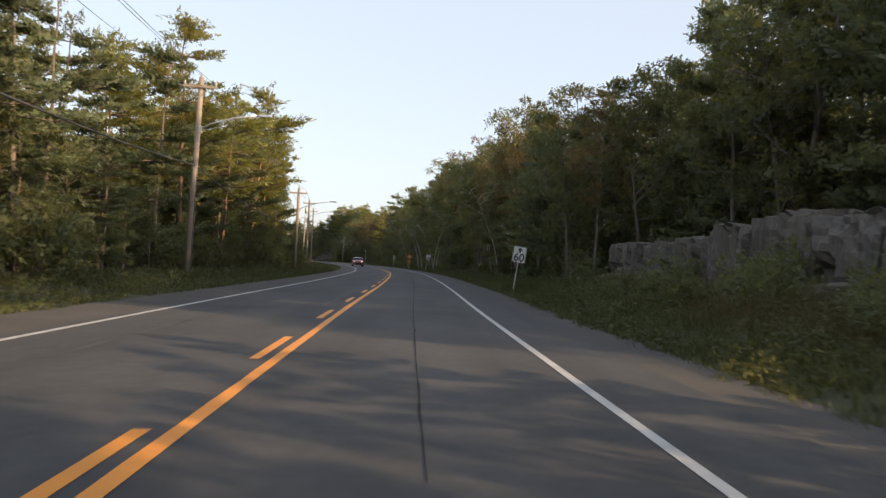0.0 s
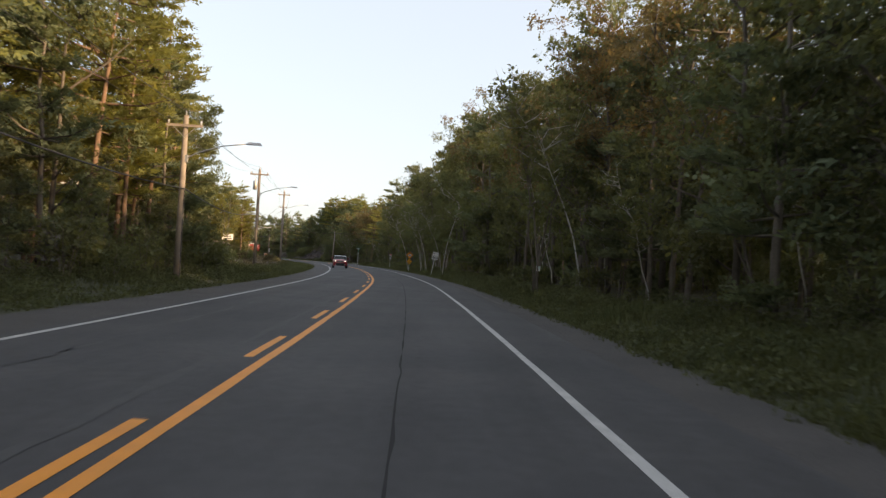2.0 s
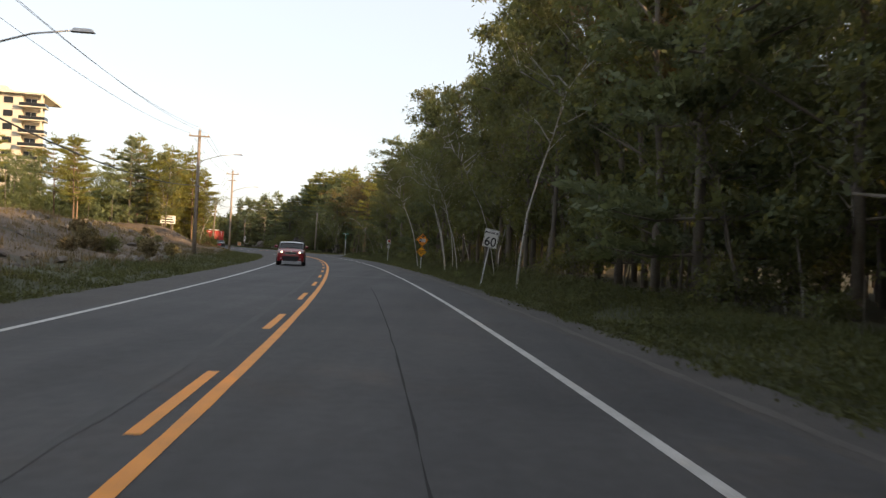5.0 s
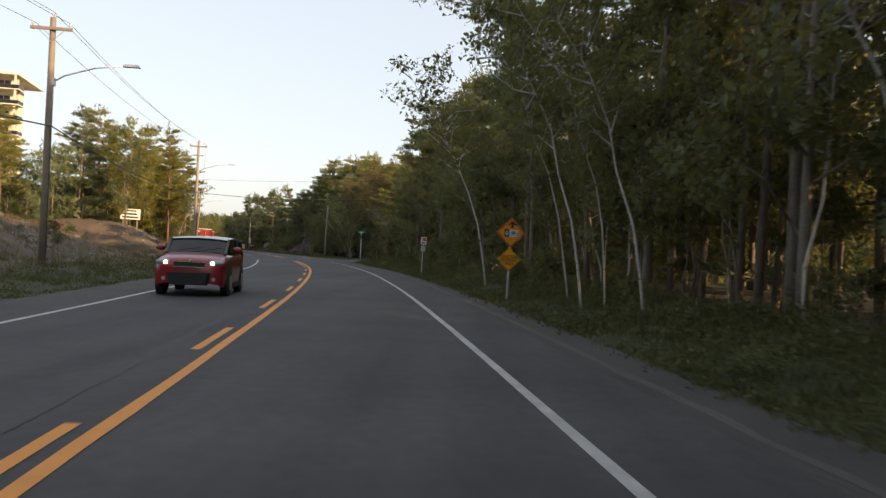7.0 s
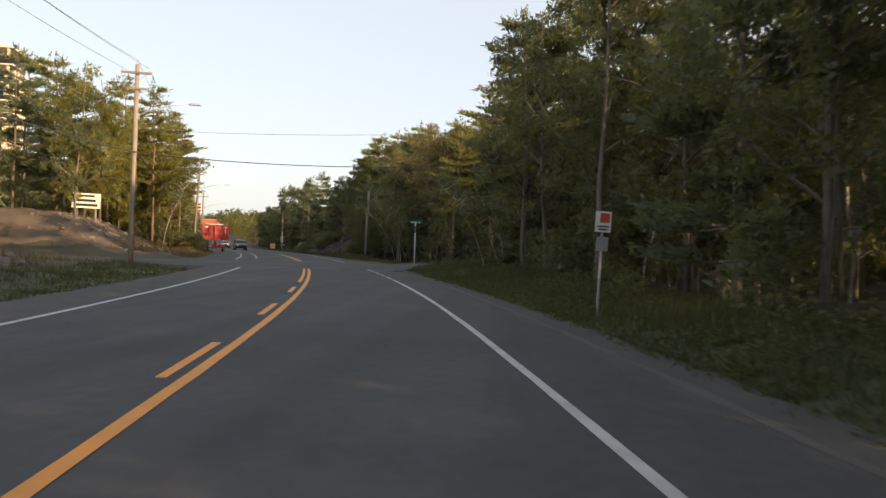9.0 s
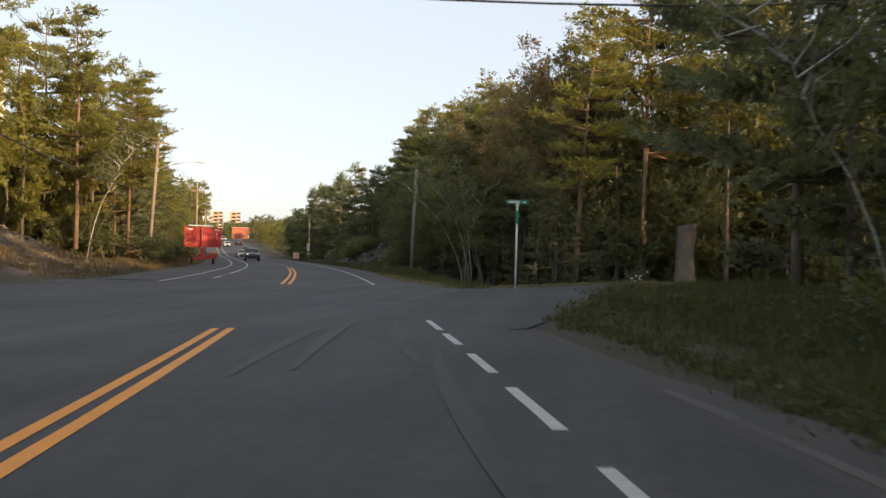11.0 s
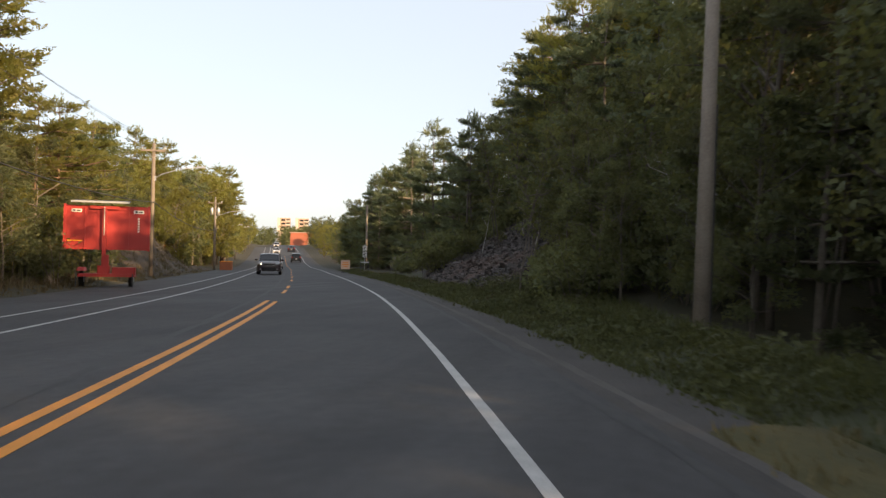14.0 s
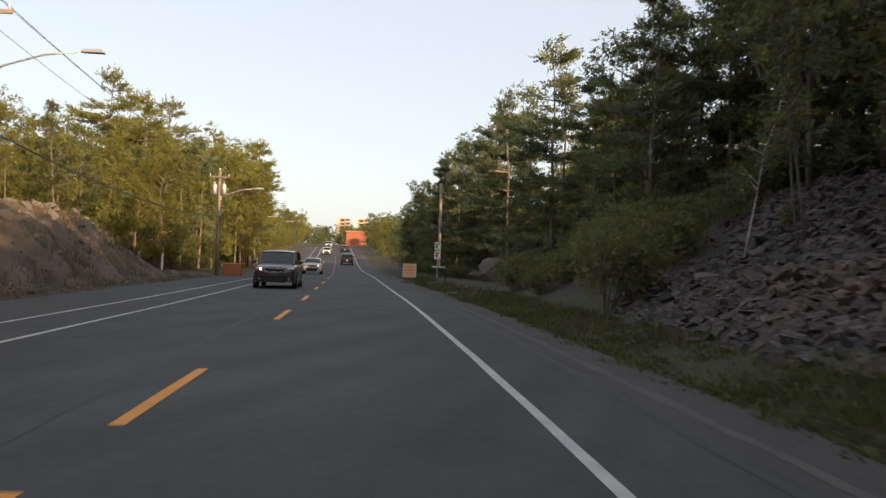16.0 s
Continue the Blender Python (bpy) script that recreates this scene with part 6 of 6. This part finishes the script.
# white-stemmed trees that stand out at the edge
for (x, y, k, s, tx, ty) in ((4.35, 65.4, "birch0", 1.0, 0, -11), (4.75, 69.0, "greystem", 1.15, 0, 1), (2.9, 68.2, "sapling1", 1.5, 0, -1), (2.6, 68.6, "sapling1", 1.4, 0, 3), (-5.6, 139.8, "birch0", 1.0, 0, -9), (-3.5, 131.2, "birch1", 0.95, 0, -10), (-3.6, 128.0, "birch2", 0.9, 0, -8),
                             (-3.1, 127.6, "birch1", 0.8, 0, -1), (-1.2, 117.4, "birch1", 0.9, 0, -10), (-2.9, 124.3, "birch2", 0.8, 0, -8), (-1.25, 106.3, "birch0", 1.1, 0, 3), (-12.2, 180.3, "birch1", 0.62, 0, -21), (-11.4, 179.8, "birchclump", 0.6, 0, -4),
                             (-21.9, 215.2, "birchclump", 0.95, 0, -5), (-26.6, 231.0, "birchclump", 0.5, 0, 0), (-18.1, 212.3, "greystem", 0.75, 0, 7), (-18.3, 204.9, "sapling1", 1.0, 0, 9), (-5.0, 194.0, "birch2", 0.7, 0, -14), (-45, 214, "birch1", 0.95, 0, 8)):
    st, of = off_of(x, y)
    top = max(KINDS[k][0][0].vertices, key=lambda v: v.co.z).co if "clump" not in k else Vector((1, 0, 0))
    turn = (180 if ty < 0 else 0) - math.degrees(math.atan2(top.y, top.x)) + random.uniform(-20, 20)
    plant(k, x, y, ground_z(st, of) - 0.05, turn, s, (tx, ty * 0.7))


def tall_stump():
    e = thing("tree_stump", pose(-11.3, 204.9, 0.2, 0, 1, 10), "tall weathered sawn tree stump beside the side street", "tree stump")
    rng = np.random.default_rng(4)
    s = Shape()
    n = 14
    for z, r in ((-0.3, 0.56), (0.1, 0.5), (0.5, 0.40), (1.2, 0.36), (1.9, 0.36), (2.35, 0.38), (2.7, 0.41)):
        for j in range(n):
            a = 6.283 * j / n
            q = r * (1 + 0.09 * math.sin(3 * a + 1) + 0.05 * rng.normal())
            s.v.append((q * math.cos(a), q * math.sin(a), z + (0.07 * math.cos(a) if z > 2.5 else 0)))
    for i in range(6):
        for j in range(n):
            s.f.append((i * n + j, i * n + (j + 1) % n, (i + 1) * n + (j + 1) % n, (i + 1) * n + j))
    part("bark", s, mat("weathered_stump_bark", (0.15, 0.12, 0.095), (0.28, 0.23, 0.185), 0.9, 3, 25, 0.8), e, smooth=True)
    t = Shape()
    t.add([(0.39 * math.cos(6.283 * j / n), 0.39 * math.sin(6.283 * j / n), 2.70 + 0.07 * math.cos(6.283 * j / n)) for j in range(n)], [tuple(range(n))])
    part("cut_top", t, mat("cut_wood", (0.24, 0.19, 0.14), (0.34, 0.28, 0.21), 0.9, 6, 40, 0.3), e)
    f = thing("flower_plant", pose(-13.4, 202.6, 0.25, 0, 0, 0), "white flowers on a low plant by the street", "flowers")
    for k in range(9):
        a, r, z = rng.uniform(0, 6.28), rng.uniform(0, 0.4), rng.uniform(0.1, 0.7)
        part("stem", Shape().tube([(0, 0, -0.05), (r * math.cos(a), r * math.sin(a), z)], 0.008, 4), GRASS, f)
        part("blossom", rock_mesh(300 + k, 10, 0.6, SIGNWHITE), None, f).matrix_basis = pose(r * math.cos(a), r * math.sin(a), z) @ Matrix.Diagonal((0.07, 0.07, 0.07, 1))


tall_stump()


# ---- vehicles ----
def paint(name, c, rough=0.28):
    m = mat(name, c, tuple(q * 0.85 for q in c), rough, 1.0, 15, 0.0)
    m.node_tree.nodes["Principled BSDF"].inputs["Coat Weight"].default_value = 0.5
    return m


GLASS = mat("dark_window_glass", (0.012, 0.014, 0.016), (0.02, 0.022, 0.024), 0.08, 1, 5, 0, spec=0.3)
PLASTIC = mat("black_plastic", (0.010, 0.010, 0.011), (0.018, 0.018, 0.018), 0.7, 5, 40, 0.1)
CHROME = mat("chrome_trim", (0.6, 0.6, 0.6), (0.7, 0.7, 0.7), 0.2, 5, 40, 0.0, metal=0.9)
ALLOY = mat("alloy_rim", (0.25, 0.25, 0.26), (0.4, 0.4, 0.4), 0.35, 5, 40, 0.0, metal=0.8)
LAMP_ON = mat("lit_headlight", (0.9, 0.85, 0.75), (0.9, 0.85, 0.75), 0.2, 5, 40, 0.0, emit=((1.0, 0.78, 0.55), 3.5))
LAMP_OFF = mat("clear_lamp", (0.22, 0.22, 0.23), (0.32, 0.32, 0.32), 0.15, 5, 40, 0.0)
TAIL = mat("red_tail_lamp", (0.35, 0.01, 0.01), (0.4, 0.02, 0.02), 0.25, 5, 40, 0.0)


def loft(rings):
    s = Shape()
    n = len(rings[0])
    for r in rings:
        s.v.extend(r)
    for i in range(len(rings) - 1):
        for j in range(n - 1):
            a = i * n + j
            s.f.append((a, a + n, a + n + 1, a + 1))
    s.f.append(tuple(range(n)))
    s.f.append(tuple(range(len(rings) * n - 1, (len(rings) - 1) * n - 1, -1)))
    return s


def car(name, m, label, L, W, H, hood_z, hood_y, screen_y, roof_y, rear_y, colour, lights=(True, True), boxy=0.0, rearview=False, roofpaint=None):
    """A car whose nose points to its own -y. hood_y .. rear_y: where screen foot, screen top, roof end and rear glass foot stand, from the nose."""
    e = thing(name, m, label, "car")
    w, f = W / 2, -L / 2

    def ring(y, k, lo, mid, top, crown):
        return [(-w * k * 0.93, y, lo), (-w * k, y, lo + 0.12), (-w * k, y, mid), (-w * k * 0.96, y, top), (-w * k * 0.6, y, top + crown * 0.75), (0, y, top + crown),
                (w * k * 0.6, y, top + crown * 0.75), (w * k * 0.96, y, top), (w * k, y, mid), (w * k, y, lo + 0.12), (w * k * 0.93, y, lo)]

    belt = hood_z + 0.06
    rings = [ring(f, 0.86, 0.34, 0.52, hood_z - 0.24, 0.02), ring(f + 0.10, 0.94, 0.24, 0.58, hood_z - 0.13, 0.04), ring(f + 0.45, 0.99, 0.22, 0.62, hood_z - 0.06, 0.06),
             ring(f + hood_y, 1.0, 0.2, 0.66, hood_z, 0.07), ring(f + hood_y + 0.3, 1.0, 0.2, 0.66, belt, 0.0), ring(0.2, 1.0, 0.2, 0.66, belt + 0.02, 0.0),
             ring(-f - 0.5, 1.0, 0.2, 0.66, belt + 0.04, 0.0), ring(-f - 0.1, 0.97, 0.26, 0.66, belt + 0.02, 0.0), ring(-f, 0.9, 0.36, 0.66, belt - 0.12, 0.0)]
    body = part("body", loft(rings), colour, e, smooth=True)
    rnd = body.modifiers.new("rounding", "SUBSURF")
    rnd.levels = rnd.render_levels = 2

    def cab(y, k, lo, k2, hi):
        return [(-w * k, y, lo), (-w * k2, y, hi), (-w * k2 * 0.6, y, hi + 0.03), (0, y, hi + 0.04), (w * k2 * 0.6, y, hi + 0.03), (w * k2, y, hi), (w * k, y, lo)]

    t0, tr = 0.76 + 0.1 * boxy, H - 0.06
    part("cabin_glass", loft([cab(f + hood_y + 0.02, 0.84, belt - 0.08, 0.82, belt - 0.04), cab(f + screen_y, 0.91, belt - 0.08, t0, tr - 0.05), cab((screen_y + roof_y) / 2 + f, 0.925, belt - 0.08, t0 + 0.02, tr),
                         cab(f + roof_y, 0.91, belt - 0.08, t0, tr - 0.03), cab(f + rear_y, 0.85, belt - 0.08, 0.82, belt + 0.03)]), GLASS, e, "dark tinted window glass")
    rp = roofpaint or colour
    r = Shape()
    n = 5
    for (y, zz) in ((f + screen_y - 0.04, tr - 0.055), (f + screen_y + 0.25, tr - 0.01), ((screen_y + roof_y) / 2 + f, tr + 0.012), (f + roof_y - 0.2, tr - 0.005), (f + roof_y + 0.06, tr - 0.04)):
        for j in range(7):
            u = -1 + j / 3
            r.v.append((w * (t0 + 0.03) * u, y, zz + 0.045 * (1 - u * u) + 0.012))
    for i in range(4):
        for j in range(6):
            a = i * 7 + j
            r.f.append((a, a + 1, a + 8, a + 7))
    part("roof", r, rp, e, smooth=True)
    for sx in (-1, 1):
        pil = Shape()
        pil.tube([(sx * w * 0.84, f + hood_y + 0.04, belt - 0.05), (sx * w * (t0 + 0.012), f + screen_y, tr - 0.03)], 0.04, 5)
        part("pillar", pil, rp, e)
        part("pillar", Shape().tube([(sx * w * 0.925, f + (screen_y + roof_y) / 2 + 0.1, belt), (sx * w * (t0 + 0.03), f + (screen_y + roof_y) / 2 + 0.1, tr - 0.02)], 0.045, 5), PLASTIC, e)
        part("pillar", Shape().tube([(sx * w * 0.86, f + rear_y - 0.05, belt), (sx * w * (t0 + 0.012), f + roof_y, tr - 0.03)], 0.07, 5), rp, e)
        part("mirror", Shape().ball((sx * (w + 0.09), f + hood_y + 0.45, belt + 0.08), (0.13, 0.09, 0.085), 10, 6), colour, e, smooth=True)
        lit = lights[0] if sx < 0 else lights[1]
        hl = part("headlight", Shape().ball((sx * w * 0.70, f + 0.16, hood_z - 0.20), (0.22, 0.17, 0.085)), LAMP_OFF, e, "clear headlight housing", True)
        part("bulb", Shape().ball((sx * w * 0.64, f + 0.015, hood_z - 0.20), (0.055, 0.03, 0.05), 10, 6), LAMP_ON if lit else LAMP_OFF, hl, "glowing lamp" if lit else "")
        part("fog_lamp", Shape().tube([(sx * w * 0.68, f + 0.0, 0.43), (sx * w * 0.68, f + 0.06, 0.43)], 0.05, 8), LAMP_OFF, e)
        part("tail_lamp", Shape().box((sx * w * 0.8, -f - 0.02, belt - 0.15), (0.22, 0.1, 0.3), bev=0.02), TAIL, e, "red tail lamp")
        part("sill", Shape().box((sx * w * 0.97, 0, 0.25), (0.1, L - 1.9, 0.12)), PLASTIC, e)
        for wy in (f + 0.82, -f - 0.80):
            part("wheel_arch", Shape().tube([(sx * (w - 0.16), wy, 0.36), (sx * (w + 0.006), wy, 0.36)], 0.40, 18), PLASTIC, e, "black wheel arch")
            ty = part("wheel", Shape().tube([(sx * (w - 0.2), wy, 0.33), (sx * (w - 0.18), wy, 0.33), (sx * (w + 0.0), wy, 0.33), (sx * (w + 0.022), wy, 0.33)], [0.28, 0.33, 0.33, 0.29], 20), TYRE, e, "black tyre")
            part("rim", Shape().tube([(sx * (w + 0.0), wy, 0.33), (sx * (w + 0.03), wy, 0.33)], [0.21, 0.19], 10), ALLOY, ty, "grey alloy rim")
    part("bumper", Shape().box((0, f + 0.02, 0.43), (W * 0.6, 0.2, 0.30), Matrix.Rotation(math.pi, 3, "X"), taper=0.86, bev=0.07), PLASTIC, e, "black lower bumper grille")
    g = part("grille", Shape().box((0, f + 0.0, hood_z - 0.24), (W * 0.42, 0.06, 0.11), bev=0.02), PLASTIC, e)
    for gz in (-0.18, -0.30):
        part("grille_trim", Shape().box((0, f - 0.03, hood_z + gz), (W * 0.43, 0.02, 0.018)), CHROME, g)
    part("badge", Shape().box((0, f + 0.015, hood_z - 0.14), (0.12, 0.02, 0.05), bev=0.015), CHROME, e)
    if name != "hatchback":
        part("number_plate", Shape().box((0, (f - 0.045) if not rearview else (-f + 0.01), 0.5 if not rearview else 0.7), (0.3, 0.012, 0.15)), SIGNWHITE, e)
    part("wiper", Shape().tube([(-0.5, f + hood_y - 0.02, belt + 0.02), (0.1, f + hood_y + 0.1, belt + 0.12)], 0.012, 4), PLASTIC, e)
    part("wiper", Shape().tube([(0.1, f + hood_y - 0.02, belt + 0.02), (0.6, f + hood_y + 0.1, belt + 0.12)], 0.012, 4), PLASTIC, e)
    return e


RED = paint("red_car_paint", (0.24, 0.009, 0.016))
PLUM = paint("dark_plum_car_paint", (0.045, 0.032, 0.036))
SILVER = paint("silver_car_paint", (0.34, 0.34, 0.35))
BLACK = paint("black_car_paint", (0.015, 0.015, 0.017))
WHITE = paint("white_car_paint", (0.6, 0.6, 0.6))


def on_road(y, off, back=False):
    p = at(y, off)
    sl = math.degrees(math.atan((hill(y + 2) - hill(y - 2)) / 4))
    return pose(p.x, p.y, p.z + 0.005, (sl if not back else -sl), 0, yaw_at(y) + (180 if back else 0))


car("hatchback", on_road(129.8, -2.25), "bright red boxy hatchback with lit headlights on the road", 3.9, 1.74, 1.5, 1.02, 0.85, 1.4, 3.55, 3.8, RED, boxy=0.6, roofpaint=BLACK)
car("minivan", on_road(272.8, -1.85), "dark plum minivan with one lit headlight on the road", 4.9, 1.92, 1.74, 1.06, 0.8, 1.75, 4.5, 4.8, PLUM, lights=(True, False), boxy=0.2)
car("estate_car", on_road(306.5, -1.9), "silver estate car following a minivan", 4.6, 1.78, 1.5, 0.98, 1.0, 1.8, 3.9, 4.4, SILVER, lights=(False, True))
car("pickup_suv", on_road(352, 1.8, True), "black sport utility vehicle driving away", 4.6, 1.9, 1.72, 1.08, 1.1, 1.75, 4.1, 4.5, BLACK, lights=(False, False), rearview=True)
car("sedan", on_road(398, 1.8, True), "black sedan driving up the hill", 4.6, 1.8, 1.46, 0.96, 1.2, 1.95, 3.3, 4.0, BLACK, lights=(False, False), rearview=True)
car("sedan", on_road(385, -1.9), "white sedan coming down the hill", 4.6, 1.8, 1.46, 0.96, 1.2, 1.95, 3.3, 4.0, WHITE)
car("sedan", on_road(420, -1.9), "silver sedan coming down the hill", 4.6, 1.8, 1.46, 0.96, 1.2, 1.95, 3.3, 4.0, SILVER)


# ---- buildings ----
CREAM = mat("cream_concrete", (0.62, 0.57, 0.48), (0.52, 0.47, 0.40), 0.85, 0.3, 6, 0.1)
ORANGEWALL = mat("orange_red_cladding", (0.40, 0.125, 0.075), (0.34, 0.105, 0.065), 0.8, 0.4, 6, 0.1)
PALEWALL = mat("pale_render", (0.55, 0.50, 0.44), (0.46, 0.42, 0.37), 0.85, 0.4, 6, 0.1)
BRICKRED = mat("tower_brick", (0.46, 0.33, 0.26), (0.40, 0.28, 0.22), 0.85, 0.4, 6, 0.1)


def high_rise():
    """The block's near corner carries a stack of balconies."""
    e = thing("apartment_building", pose(-108.0, 283.0, 1.5, 0, 0, 14), "cream concrete apartment tower with stacked balconies above the trees", "building")
    part("wall", Shape().box((-12.5, 8, 17), (17, 18, 35.4)), CREAM, e)
    part("stair_block", Shape().box((-3.4, 9.5, 17), (1.4, 15, 35.4)), CREAM, e)
    part("roof", Shape().box((-9.8, 7.5, 34.9), (22.6, 20, 0.45)), CREAM, e)
    part("penthouse", Shape().box((-13, 9, 36.2), (7, 8, 2.6)), PALEWALL, e)
    for k in range(10):
        z = 1.2 + k * 3.37
        part("recess_wall", Shape().box((-2.0, 1.2, z + 1.6), (5.2, 0.2, 3.1)), CREAM, e)
        b = part("balcony", Shape().box((-1.4, -0.6, z), (6.2, 4.2, 0.26)), CREAM, e, "cream balcony slab with glass rail")
        part("rail", Shape().box((-1.4, -2.6, z + 0.95), (6.1, 0.06, 0.08)), DARKMETAL, b)
        part("rail_panel", Shape().box((-1.4, -2.6, z + 0.52), (6.0, 0.03, 0.75)), GLASS, b)
        part("side_rail", Shape().box((1.62, -0.7, z + 0.6), (0.05, 3.8, 0.8)), GLASS, b)
        d = part("window", Shape().box((-2.4, 1.07, z + 1.3), (2.6, 0.08, 2.1)), GLASS, e)
        part("frame", Shape().box((-2.4, 1.03, z + 1.3), (0.08, 0.06, 2.1)), SIGNWHITE, d)
        part("column", Shape().box((0.8, -2.2, z + 1.7), (0.4, 0.4, 3.2)), CREAM, e)
        for wx in (-7.2, -11.5, -16.5):
            d = part("window", Shape().box((wx, -1.02, z + 1.5), (2.2, 0.08, 1.6)), GLASS, e)
            part("sill", Shape().box((wx, -1.06, z + 0.65), (2.4, 0.14, 0.1)), CREAM, d)


high_rise()


def shop_block():
    e = thing("shop_building", pose(-142, 478, 6.1, 0, 0, 20) @ Matrix.Diagonal((1.35, 1, 0.95, 1)), "low orange-red commercial building lit by the sun", "building")
    part("wall", Shape().box((-1.6, 4, 2.2), (4.6, 8, 5.2)), ORANGEWALL, e)
    part("entrance_wing", Shape().box((2.6, 4.3, 1.9), (3.8, 8, 4.4)), PALEWALL, e)
    part("roof", Shape().box((0.6, 4, 4.95), (9.6, 8.6, 0.25)), BRICKRED, e)
    part("fascia", Shape().box((2.6, 0.22, 3.9), (3.9, 0.14, 0.9)), ORANGEWALL, e)
    for px in (1.5, 2.7, 3.9):
        w = part("window", Shape().box((px, 0.26, 1.5), (0.8, 0.08, 2.4)), GLASS, e)
        part("frame", Shape().box((px, 0.2, 2.2), (0.86, 0.05, 0.08)), SIGNWHITE, w)


shop_block()


def far_tower(x, y, w, h, z0):
    e = thing("apartment_building", pose(x, y, z0, 0, 0, 22), "distant sunlit brick apartment tower on the skyline", "building")
    part("wall", Shape().box((0, 6, h / 2), (w, 12, h)), BRICKRED, e)
    part("corner_wall", Shape().box((-w * 0.42, -0.3, h / 2), (w * 0.2, 1.2, h)), PALEWALL, e)
    part("roof", Shape().box((0, 6, h + 0.2), (w + 0.6, 12.6, 0.5)), PALEWALL, e)
    n = int(h / 3.2)
    for k in range(n):
        b = part("balcony", Shape().box((w * 0.32, -0.6, 1.0 + k * 3.2), (w * 0.34, 1.6, 1.1)), PALEWALL, e)
        part("window", Shape().box((-w * 0.05, -0.03, 1.9 + k * 3.2), (w * 0.3, 0.1, 1.5)), GLASS, e)
        part("window", Shape().box((w * 0.33, -0.03, 2.2 + k * 3.2), (w * 0.28, 0.1, 1.3)), GLASS, e)


far_tower(-330.5, 872, 11.0, 35.5, 2)
far_tower(-316.5, 880, 11.5, 35.5, 2)
